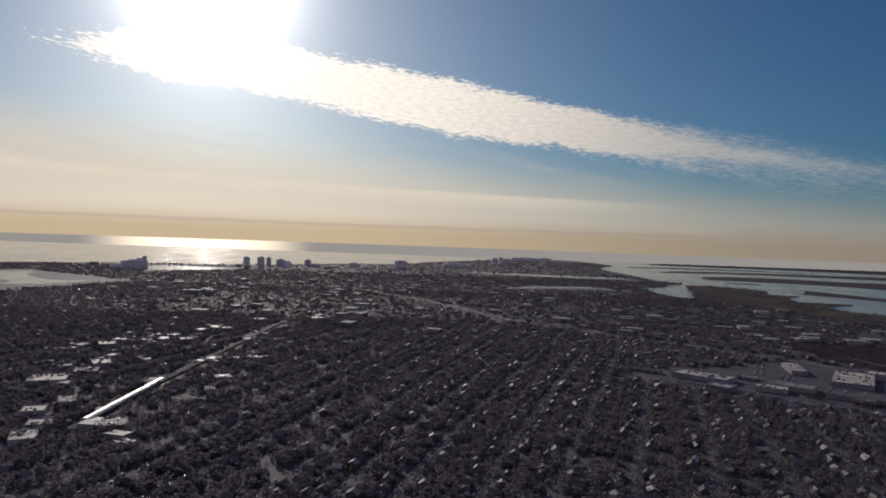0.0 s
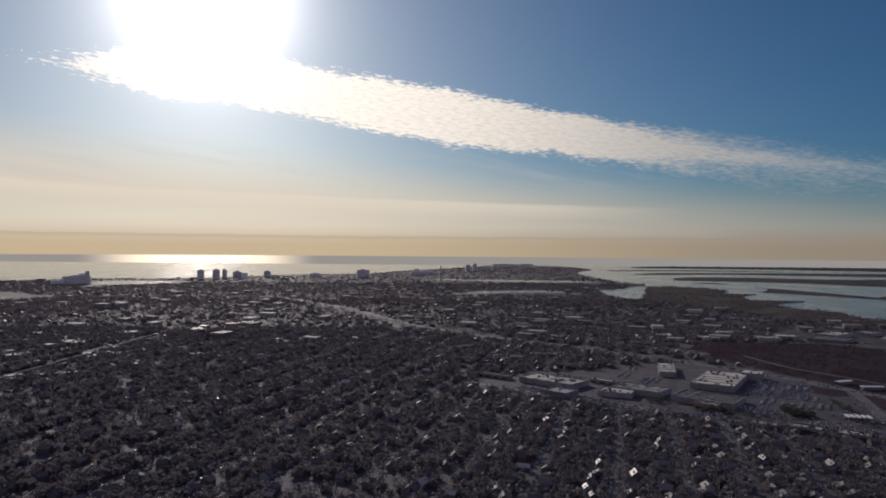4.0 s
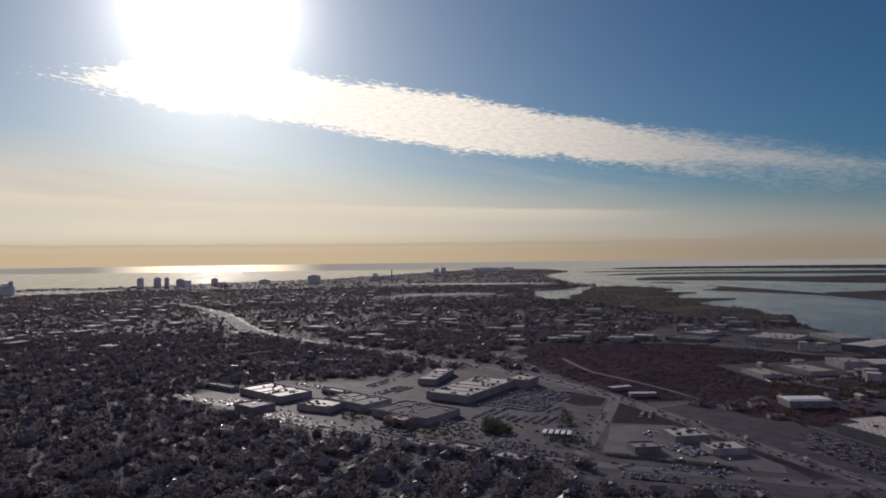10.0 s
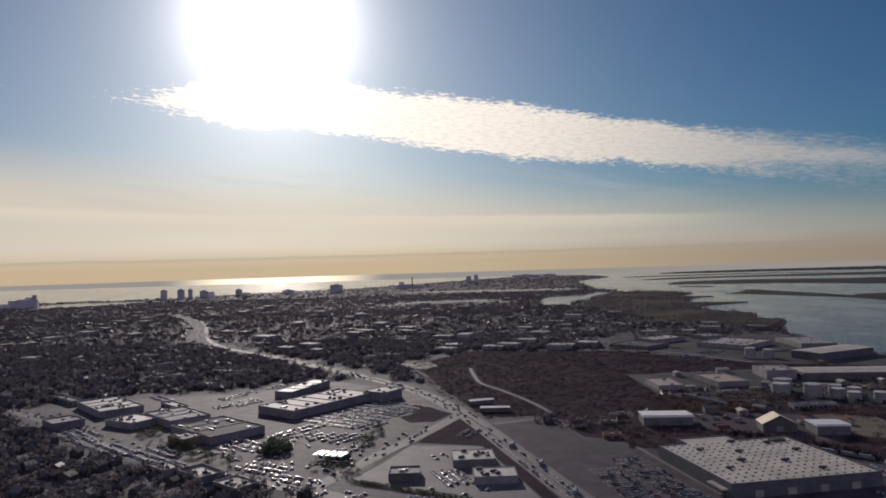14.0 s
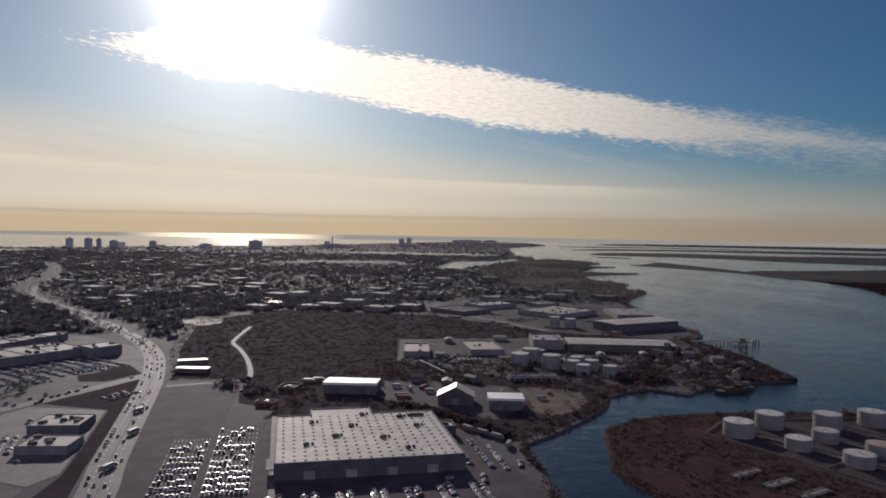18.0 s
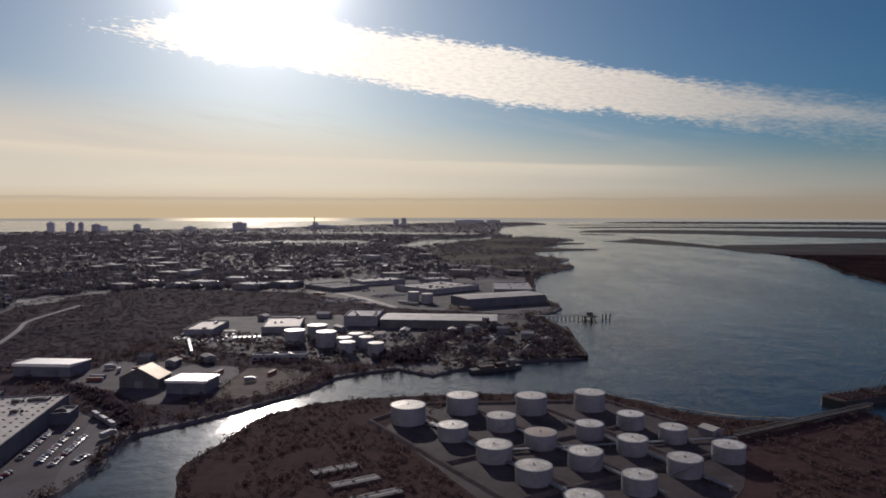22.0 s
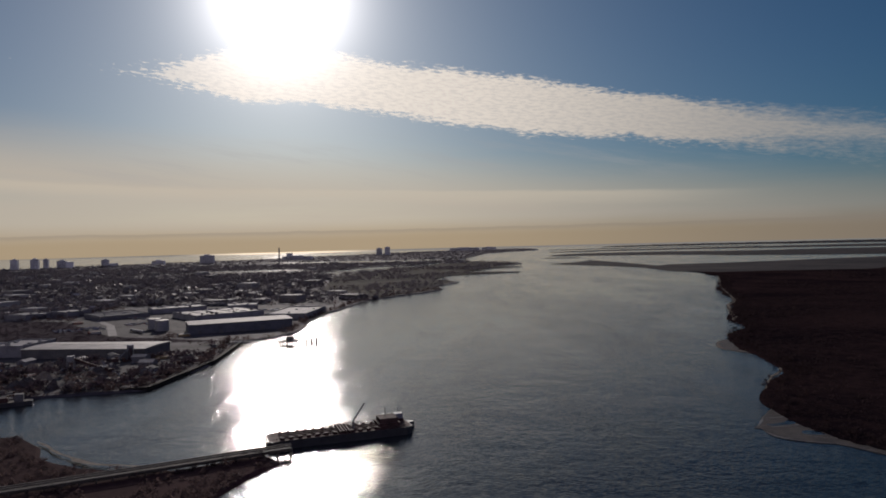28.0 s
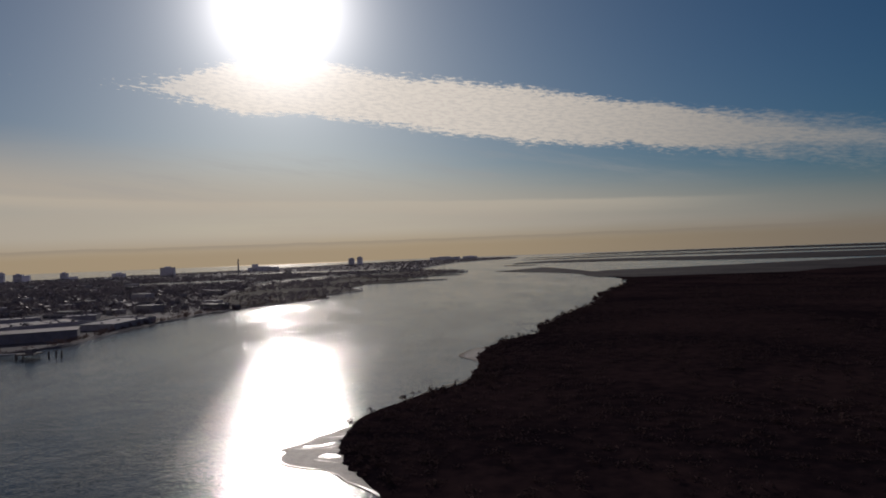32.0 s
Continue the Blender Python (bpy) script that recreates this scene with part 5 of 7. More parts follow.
# ---- cars ----
warehouse_cars, traffic, far_cars = [], [], list(parked)
rng = random.Random(12)
stalls = []
for first, count, rows in ((-32.2, 9, 11), (-18.4, 10, 13)):
    for row in range(rows):
        w = -7 + row * 5.1 + rng.uniform(-0.2, 0.2)
        for i in range(count + 1):
            stalls.append(ribbon([ware(first - 0.63 + i * 1.26, w - 1.2), ware(first - 0.63 + i * 1.26, w + 1.2)], 0.13, 0.082))
        for i in range(count):
            if rng.random() < (0.93 if row < 6 else 0.68 if row < 9 else 0.3):
                warehouse_cars.append((*ware(first + i * 1.26, w + rng.uniform(-0.25, 0.25)), 101.5 + rng.choice((0, 180)) + rng.uniform(-3, 3)))
put("road_stalls", mesh_of("road_stalls", *joined(*stalls), PAINT), label="worn white stall lines of the car park", category="road marking", kind="structure")
for col in range(7):
    for pair in (0, 2.7):
        for i in range(22):
            if rng.random() < 0.75:
                far_cars.append((*ware(-1 + col * 9.3 + pair, -12 - i * 1.32), 0.08, WARE_TURN + rng.choice((0, math.pi)), 1, 1))
for (ax, ay), (bx, by) in (((76.5, 234), (71.6, 257)), ((83.2, 231), (77.3, 260)), ((87.4, 229.6), (83.6, 253)), ((80.3, 208), (79.8, 226)), ((68.8, 214), (70.3, 223)), ((91.5, 226), (92.5, 238))):
    d = math.dist((ax, ay), (bx, by))
    for i in range(int(d / 1.45)):
        if rng.random() < 0.75:
            far_cars.append((ax + (bx - ax) * i * 1.45 / d, ay + (by - ay) * i * 1.45 / d, 0.08, WARE_TURN + 0.12 + rng.choice((0, math.pi)), 1, rng.uniform(0.95, 1.3)))
# the mall's rows stand square to its front
fx, fy = math.cos(radians(55)), math.sin(radians(55))
for row in range(10):
    for i in range(28):
        if rng.random() < 0.88:
            a, b = row * 6.6, 7 + i * 1.35
            far_cars.append((-160 + fx * a + fy * b, 356 + fy * a - fx * b, 0.07, radians(55) + rng.choice((0, math.pi)), 1, 1))
for _ in range(700):
    x, y = rng.uniform(-330, -130), rng.uniform(265, 420)
    if inside(x, y, [(-335, 393), (-240, 305), (-165, 268), (-130, 288), (-160, 330), (-215, 300), (-300, 380)]):
        far_cars.append((x, y, 0.07, radians(rng.choice((-44, 46))), 1, 1))
for _ in range(420):
    x, y = rng.uniform(-235, -60), rng.uniform(205, 345)
    if inside(x, y, [(-235, 297), (-165, 258), (-112, 232), (-66, 214), (-60, 206), (-112, 224), (-165, 250)]) or inside(x, y, [(-165, 270), (-112, 250), (-100, 290), (-84, 338), (-112, 300)]):
        far_cars.append((x, y, 0.07, radians(rng.choice((-32, 58, 148))), 1, 1))
for _ in range(160):
    x, y = rng.uniform(-98, -46), rng.uniform(214, 298)
    if inside(x, y, [(-50, 214), (-47, 250), (-62, 294), (-86, 298), (-97, 262), (-84, 224)]) and not (-75 < x < -47 and 236 < y < 277) and not (-99 < x < -85 and 244 < y < 258) and (int(x * 7) % 5 == 0):
        far_cars.append((x, y, 0.09, radians(rng.choice((3, 93, 183))), 1, 1))
# close rows beside the roadside shops
pick = random.Random(31)
for row in range(4):
    for i in range(14):
        if pick.random() < 0.85:
            far_cars.append((-80.5 + i * 0.55 + row * 2.9, 254.5 - i * 1.35 + row * 0.9, 0.09, radians(22) + pick.choice((0, math.pi)), 1, pick.uniform(0.95, 1.2)))
# short broken rows in the mall's fore lots, behind it and in the works yards
for cx, cy, turn, rows, length, pitch in ((-205, 288, -40, 4, 26, 5.0), (-172, 300, -40, 4, 20, 5.0), (-140, 318, 55, 3, 18, 5.2), (-118, 338, 55, 3, 22, 5.2), (-265, 330, -44, 4, 24, 4.8), (-300, 372, -44, 3, 26, 4.8), (-205, 402, 55, 3, 30, 5.0), (-228, 296, -42, 3, 30, 5.0), (-150, 330, 55, 2, 30, 5.2), (-148, 262, -30, 3, 24, 4.8), (-132, 246, -28, 2, 22, 4.8), (-120, 288, 62, 2, 20, 4.8), (-200, 278, -32, 2, 24, 4.8), (-66, 318, 66, 2, 16, 4.6), (-78, 218, -24, 2, 22, 4.6), (-250, 312, -44, 2, 26, 5.0), (-125, 312, 55, 3, 20, 5.0), (-128, 365, 55, 3, 26, 5.2), (-105, 372, 60, 3, 24, 5.2), (-215, 430, 60, 2, 30, 5.0), (-262, 424, -44, 2, 26, 5.0), (-198, 462, 68, 2, 20, 5.0),
                                          (52, 412, 78, 2, 24, 4.6), (72, 408, 70, 2, 30, 4.6), (150, 410, -4, 2, 30, 4.6), (110, 560, 40, 4, 30, 5.0), (140, 590, 40, 3, 26, 5.0), (205, 590, 27, 2, 34, 5.0), (115, 625, -45, 2, 24, 5.0), (200, 672, 30, 3, 30, 5.0), (-100, 210, -22, 2, 24, 4.6), (-74, 196, -22, 2, 22, 4.6)):
    c, s = math.cos(radians(turn)), math.sin(radians(turn))
    for row in range(rows):
        for i in range(int(length / 1.4)):
            if rng.random() < 0.68:
                p, q = i * 1.4 - length / 2, (row - (rows - 1) / 2) * pitch
                far_cars.append((cx + p * c - q * s, cy + p * s + q * c, 0.08, radians(turn + 90) + rng.choice((0, math.pi)), 1, rng.uniform(0.95, 1.3)))
for line, count, spread, keep in ((HIGHWAY, 520, (-3.6, -1.4, 1.4, 3.6), traffic), (CROSS_ROAD, 60, (-1.6, 1.6), far_cars), (TURNPIKE, 26, (-1.6, 1.6), far_cars)):
    for _ in range(count):
        i = rng.randrange(2, len(line) - 2)
        (ax, ay), (bx, by) = line[i], line[i + 1]
        d, t, o = math.dist((ax, ay), (bx, by)), rng.random(), rng.choice(spread)
        o = o * 2.6 if ay > 620 else o
        x, y = ax + (bx - ax) * t - (by - ay) / d * o, ay + (by - ay) * t + (bx - ax) / d * o
        turn = math.atan2(by - ay, bx - ax) + (math.pi if o > 0 else 0)
        if keep is traffic and 190 < y < 560:
            traffic.append((x, y, math.degrees(turn)))
        else:
            far_cars.append((x, y, 0.12, turn, 1, 1))


def spaced(cars, gap=1.25):
    """Leaves out cars that would stand in one another."""
    kept, cells = [], {}
    for car in cars:
        key = (int(car[0] // 2.5), int(car[1] // 2.5))
        near = [c for dx in (-1, 0, 1) for dy in (-1, 0, 1) for c in cells.get((key[0] + dx, key[1] + dy), [])]
        if all(math.dist(c[:2], car[:2]) > gap for c in near):
            cells.setdefault(key, []).append(car)
            kept.append(car)
    return kept


for x, y, turn in spaced(warehouse_cars)[:190]:
    make_car("van" if rng.random() < 0.25 else "car", x, y, turn, "parked car in the warehouse lot", "parked cars")
for x, y, turn in spaced(traffic, 2.4)[:170]:
    make_car("van" if rng.random() < 0.3 else "car", x, y, turn, "car in traffic on the highway", "highway traffic")
stuff("car_rows", FAR_CAR, spaced(far_cars), FAR_CARS, "rows of parked and driving cars", "cars")


def box_truck(x, y, turn, length=5.5, label="white box truck with a dark cab"):
    base = put("truck", None, m=pose(x, y, 0.1, 0, 0, turn), label=label, category="truck")
    put("cargo_box", mesh_of("cargo_box", *box(-length / 2, -0.6, 0.5, length / 2 - 1.2, 0.6, 1.8), DIMMED_WHITE), base)
    put("cab", mesh_of("cab", *joined(box(length / 2 - 1.1, -0.55, 0.35, length / 2, 0.55, 0.95), box(length / 2 - 1.05, -0.5, 0.95, length / 2 - 0.25, 0.5, 1.4)), STEEL), base)
    put("chassis", mesh_of("chassis", *box(-length / 2, -0.35, 0.3, length / 2 - 1.1, 0.35, 0.5), BLACK), base)
    for sx in (-length * 0.38, -length * 0.22, length * 0.36):
        for sy in (-0.5, 0.5):
            put("wheel", CAR_MESH["car"][3], base, pose(sx, sy, 0.07))


for x, y, turn in ((-38, 262, 75), (-30, 226, 72), (-48, 290, -108), (8, 346, 5), (12, 349, 5), (90.5, 252, 72), (78, 270, -46), (83, 265, -46), (87.5, 260.5, -46)):
    box_truck(x, y, turn, label="white delivery truck on the asphalt")
for i in range(6):
    box_truck(60 + i * 2.2, 394 - i * 5.2, -67, (7.0, 6.2, 5.6)[i % 3], "white trailer truck parked in the works yard")
for i in range(6):
    box_truck(80 + i * 2.3, 402 + i * 0.5, 100, (6.4, 5.4)[i % 2], "white trailer truck backed up to the brown-roofed works")
for i in range(5):
    box_truck(152 + i * 2.6, 545 - i * 2.2, 130, 6.0, "white trailer truck beside the waterside warehouse")


# ---- waterfront ----
def barge():
    base = put("oil_barge", None, m=pose(334, 300, -0.8, 0, 0, 22), label="dark rust-red oil barge moored at the trestle", category="barge")
    l, w = 19.0, 4.6
    outline = [(-l, -w), (l - 2, -w), (l, -w * 0.6), (l, w * 0.6), (l - 2, w), (-l, w), (-l - 1.2, w * 0.7), (-l - 1.2, -w * 0.7)]
    put("hull", mesh_of("hull", *prism(outline, -0.6, 2.0), BLACK), base)
    put("deck", mesh_of("deck", *prism([(x * 0.98, y * 0.95) for x, y in outline], 1.9, 2.1), RUST), base)
    for y in (-1.6, 0, 1.6):
        put("deck_pipe", mesh_of("deck_pipe", *beam((-l + 2, y, 2.45), (l - 6, y, 2.45), 0.16), RUST), base)
    for i in range(13):
        put("hatch", mesh_of("hatch", *box(-l + 2 + i * 2.3, -3.6, 2.1, -l + 3.1 + i * 2.3, -2.5, 2.7), RUST), base)
        put("tank_lid", mesh_of("tank_lid", *lathe([(0.5, 2.1), (0.5, 2.6), (0.3, 2.75)], 10, -l + 2.5 + i * 2.3, 3.0), RUST), base)
    put("crane_post", mesh_of("crane_post", *beam((3, 0, 2.1), (3, 0, 4.4), 0.25), STEEL), base)
    put("crane_boom", mesh_of("crane_boom", *beam((3, 0, 4.2), (6.2, 0.4, 8.6), 0.13), STEEL), base)
    put("manifold", mesh_of("manifold", *joined(*[box(-1.5 + i * 0.8, -4.2, 2.1, -1.1 + i * 0.8, 4.0, 2.9) for i in range(4)]), RUST), base)
    rails = [beam((x, s * w * 0.96, 2.1), (x, s * w * 0.96, 2.8), 0.05) for s in (-1, 1) for x in range(-18, 18, 2)]
    rails += [beam((-l, s * w * 0.96, 2.8), (l - 2, s * w * 0.96, 2.8), 0.05) for s in (-1, 1)]
    put("railing", mesh_of("railing", *joined(*rails), RUST), base)
    put("mast", mesh_of("mast", *beam((12, 0, 4.5), (12, 0, 7.0), 0.08), BLACK), base)
    for z, inset in ((2.1, 0), (3.3, 0.5)):
        put("deckhouse", mesh_of("deckhouse", *box(9.5 + inset, -3 + inset, z, 15.5 - inset, 3 - inset, z + 1.2), RUST), base)


def tugboat():
    base = put("tugboat", None, m=pose(347, 309, -0.8, 0, 0, 22), label="small tugboat with white wheelhouse behind the barge", category="tugboat")
    hull = [(-5, -1.7), (3, -1.9), (5.2, -0.9), (6, 0), (5.2, 0.9), (3, 1.9), (-5, 1.7), (-5.6, 0)]
    put("hull", mesh_of("hull", *prism(hull, -0.5, 1.6), BLACK), base)
    put("deckhouse", mesh_of("deckhouse", *box(-2.5, -1.2, 1.6, 2.6, 1.2, 2.9), RUST), base)
    wheelhouse = put("wheelhouse", mesh_of("wheelhouse", *box(0, -1.0, 2.9, 2.3, 1.0, 4.3), DIMMED_WHITE), base)
    put("window", mesh_of("window", *box(-0.03, -0.9, 3.5, 2.33, 0.9, 4.0), GLASS), wheelhouse)
    put("funnel", mesh_of("funnel", *lathe([(0.4, 2.9), (0.36, 4.4)], 10, -1.3, 0), BLACK), base)
    put("mast", mesh_of("mast", *beam((1.1, 0, 4.3), (1.1, 0, 6.2), 0.07), STEEL), base)


def trestle():
    base = put("trestle", None, label="long dark pipe trestle leading to the barge berth", category="pier")
    a, b = Vector((268, 253, 0)), Vector((324, 284.3, 0))
    way = (b - a).normalized()
    side = Vector((-way.y, way.x, 0))
    length = (b - a).length
    put("deck", mesh_of("deck", *joined(beam(a + Vector((0, 0, 1.1)) + side * 0.7, b + Vector((0, 0, 1.1)) + side * 0.7, 0.14), beam(a + Vector((0, 0, 1.1)) - side * 0.7, b + Vector((0, 0, 1.1)) - side * 0.7, 0.14),
                                        beam(a + Vector((0, 0, 0.8)), b + Vector((0, 0, 0.8)), 0.4)), TIMBER), base)
    for k in (-0.75, 0.75):
        put("pipe", mesh_of("pipe", *beam(a + side * k + Vector((0, 0, 1.9)), b + side * k + Vector((0, 0, 1.9)), 0.16), TIMBER), base)
    for i in range(20):
        p = a + way * (length * i / 19)
        for k in (-0.7, 0.7):
            q = p + side * k
            put("post", mesh_of("post", *beam((q.x, q.y, -2), (q.x, q.y, 1.0), 0.13), TIMBER), base)


def pier():
    base = put("pier", None, label="old timber pier with a small platform at its end", category="pier")
    put("deck", mesh_of("deck", *box(238, 480.2, 1.0, 275, 482.2, 1.35), CONCRETE), base)
    put("platform", mesh_of("platform", *box(266, 476, 1.0, 275, 485, 1.5), TIMBER), base)
    for i in range(15):
        for y in (480.4, 482.0):
            put("post", mesh_of("post", *box(239 + i * 2.5, y - 0.12, -2, 239.25 + i * 2.5, y + 0.12, 1.0), TIMBER), base)
    put("shed", mesh_of("shed", *box(269, 479, 1.5, 272.5, 482.5, 3.6), DARK_WALL), base)
    for x, y in ((267, 475), (279, 482), (281.5, 484), (271, 474), (284, 484.5)):
        put("dolphin", mesh_of("dolphin", *lathe([(0.5, -2), (0.4, 1.6), (0.28, 2.0)], 8, x, y), TIMBER), base)
    for y in (480.3, 482.1):
        put("railing", mesh_of("railing", *joined(beam((238, y, 1.9), (266, y, 1.9), 0.05), *[beam((239 + i * 3, y, 1.35), (239 + i * 3, y, 1.9), 0.05) for i in range(9)]), TIMBER), base)


barge()
tugboat()
trestle()
pier()


def heap(x, y, r, h, seed, mat, label):
    """A loose pile with a rough outline."""
    rng = random.Random(seed)
    v, f, k = [(0, 0, h)], [], 14
    for j in range(1, 6):
        for i in range(k):
            a = 2 * math.pi * (i + 0.5 * (j % 2)) / k
            q = r * j / 5 * rng.uniform(0.85, 1.15)
            v.append((q * math.cos(a), q * math.sin(a), max(-0.1, h * (1 - (j / 5) ** 1.3) * rng.uniform(0.75, 1.2)) if j < 5 else -0.1))
    f += [(0, 1 + i, 1 + (i + 1) % k) for i in range(k)]
    for j in range(4):
        for i in range(k):
            p, q = 1 + j * k + i, 1 + j * k + (i + 1) % k
            f.append((p, p + k, q + k, q))
    put("scrap_mound", mesh_of("scrap_mound", v, f, mat), m=pose(x, y, 0.05), label=label, category="scrap heap", group="yard heaps")


SCRAP = material("mixed_scrap", ((0.026, 0.022, 0.022), (0.085, 0.066, 0.056)), 0.8, 0.8, fine=5, bump=0.8)
rng = random.Random(31)
for i in range(30):
    x, y = rng.uniform(172, 240), rng.uniform(360, 430)
    if x - 190 > (372 - y) * 1.2:
        heap(x, y, rng.uniform(2.5, 6.5), rng.uniform(1.2, 3.6), i, SCRAP if i % 3 else SAND, "brown heap of mixed scrap in the dock yard" if i % 3 else "pale heap of sand in the dock yard")


def yard_crane(x, y, turn, boom):
    base = put("yard_crane", None, m=pose(x, y, 0.06, 0, 0, turn), label="dark tracked crane with a lattice boom in the scrap yard", category="crane")
    put("track", mesh_of("track", *joined(box(-2, -1.4, 0, 2, -0.7, 0.7), box(-2, 0.7, 0, 2, 1.4, 0.7)), BLACK), base)
    put("cab", mesh_of("cab", *joined(box(-1.8, -1.2, 0.7, 1.2, 1.2, 2.3), box(0.2, 0.2, 2.3, 1.2, 1.2, 2.9)), RUST), base)
    tip = (boom, 0, boom * 1.1)
    lattice = [beam((1, s, 1.6), (tip[0], s * 0.3, tip[2]), 0.09) for s in (-0.5, 0.5)]
    lattice += [beam((1 + (tip[0] - 1) * t, -0.5 + 0.2 * t, 1.6 + (tip[2] - 1.6) * t), (1 + (tip[0] - 1) * (t + 0.1), 0.5 - 0.2 * t, 1.6 + (tip[2] - 1.6) * (t + 0.1)), 0.05) for t in (0.0, 0.15, 0.3, 0.45, 0.6, 0.75, 0.88)]
    put("boom", mesh_of("boom", *joined(*lattice), STEEL), base)
    put("cable", mesh_of("cable", *beam(tip, (tip[0], 0, tip[2] * 0.35), 0.04), BLACK), base)


yard_crane(205, 424, 40, 5.5)
yard_crane(216, 398, 150, 4.5)
yard_crane(232, 380, 250, 4.0)


def conveyor(x, y, turn):
    base = put("conveyor", None, m=pose(x, y, 0.06, 0, 0, turn), label="steel conveyor and hopper tower in the scrap yard", category="conveyor")
    put("tower", mesh_of("tower", *joined(*[beam((sx, sy, 0), (sx * 0.8, sy * 0.8, 6), 0.14) for sx in (-1.5, 1.5) for sy in (-1.5, 1.5)], box(-1.4, -1.4, 4.5, 1.4, 1.4, 6.8)), STEEL), base)
    put("belt", mesh_of("belt", *beam((1, 0, 5.5), (12, 0, 0.8), 0.45), RUST), base)
    put("leg", mesh_of("leg", *beam((7, 0, 0), (7, 0, 2.6), 0.15), STEEL), base)


conveyor(206, 436, -60)
conveyor(196, 404, 20)


def small_shed(x, y, w, d, turn, h, roof, label):
    base = put("shed", None, m=pose(x, y, 0.06, 0, 0, turn), label=label, category="shed")
    wall, top = house_shape(w, d, h, h + w * 0.16)
    put("wall", mesh_of("wall", *wall, WALL), base)
    put("roof", mesh_of("roof", *top, roof), base)
    put("door", mesh_of("door", *box(-w * 0.2, -d / 2 - 0.06, 0, w * 0.2, -d / 2 + 0.05, h * 0.75), DARK_WALL), base)


rng = random.Random(44)
for i, (x, y) in enumerate(((163, 424), (188, 425), (200, 432), (215, 428), (226, 412), (234, 396), (84, 352), (72, 345), (58, 352), (118, 425), (128, 430), (120, 418), (76, 470), (110, 480))):
    small_shed(x, y, rng.uniform(3.5, 6), rng.uniform(5, 9), rng.choice((-4, 86, 40)), rng.uniform(1.8, 2.8), (GREY_ROOF, WHITE_ROOF, DARK_ROOF)[i % 3], ("grey-roofed yard shed among the scrap", "white-roofed yard shed by the creek", "dark-roofed low yard shed")[i % 3])


def bund(points, h=0.7, w=2.6, label="low brown dirt bank between oil tanks"):
    v, f = [], []
    for (ax, ay), (bx, by) in zip(points, points[1:]):
        d = math.dist((ax, ay), (bx, by))
        steps = max(1, int(d / 2.5))
        nx, ny = -(by - ay) / d, (bx - ax) / d
        first = len(v)
        for i in range(steps + 1):
            x, y = ax + (bx - ax) * i / steps, ay + (by - ay) * i / steps
            wave = noise.noise(Vector((x * 0.4, y * 0.4, 2.0)))
            for side, z in ((-0.5, 0.02), (-0.16, h), (0.16, h), (0.5, 0.02)):
                v.append((x + nx * w * (side + 0.06 * wave), y + ny * w * (side + 0.06 * wave), z * (1 + 0.25 * wave)))
            if i:
                k = len(v) - 8
                f += [(k + j, k + j + 1, k + j + 5, k + j + 4) for j in range(3)]
        k = len(v) - 4
        f += [(first + 3, first + 2, first + 1, first), (k, k + 1, k + 2, k + 3)]
    put("bund_wall", mesh_of("bund_wall", v, f, BANK_DIRT), label=label, category="dirt bank", group="bund walls")


BANK_DIRT = material("bare_bank_dirt", ((0.060, 0.047, 0.044), (0.115, 0.090, 0.082)), 0.3, 0.95, fine=5, spec=0.05)
for k in range(4):
    ox, oy = k * 15.5, k * 8.0 + (4 if k == 3 else 0)
    bund([(163 + ox, 268 + oy), (203 + ox, 205 + oy)])
bund([(163, 268), (178, 287), (240, 292), (256, 268)])
bund([(186, 232), (245, 268)])
bund([(200, 208), (268, 246)], label="low brown bund wall across the tank farm")


def pipe_rack(a, b, count):
    base = put("pipe_rack", None, label="bundle of pale steel pipes on low stands", category="pipework", group="tank farm pipes")
    a, b = Vector(a), Vector(b)
    way = (b - a).normalized()
    side = Vector((-way.y, way.x, 0))
    for i in range(count):
        o = side * (i * 0.45)
        put("pipe", mesh_of("pipe", *beam(a + o, b + o, 0.13), STEEL), base)
    n = int((b - a).length / 6)
    for i in range(n + 1):
        p = a + way * ((b - a).length * i / max(1, n))
        put("stand", mesh_of("stand", *beam((p.x, p.y, 0), (p.x, p.y, p.z - 0.13), 0.12), STEEL), base)


pipe_rack((181, 265, 0.7), (222, 200, 0.7), 4)
pipe_rack((205, 262, 0.7), (236, 212, 0.7), 3)
pipe_rack((222, 268, 0.7), (252, 216, 0.7), 3)
pipe_rack((200, 240, 0.8), (268, 252, 0.8), 3)
for x, y, turn in ((160, 226, 30), (166, 218, 30), (172, 210, 30)):
    base = put("pipe_stack", None, m=pose(x, y, 0.02, 0, 0, turn), label="stack of grey pipes lying on the scrub", category="pipe stack")
    for i in range(5):
        put("pipe", mesh_of("pipe", *beam((-6, i * 0.7, 0.3), (6, i * 0.7, 0.3), 0.28), (TIMBER, DARK_WALL, CONCRETE)[i % 3]), base)
small_shed(262, 256, 4, 5, 30, 2.2, WHITE_ROOF, "white-roofed pump house beside the tanks")
small_shed(200, 200, 4, 6, -57, 2.0, GREY_ROOF, "grey control hut in the tank farm")

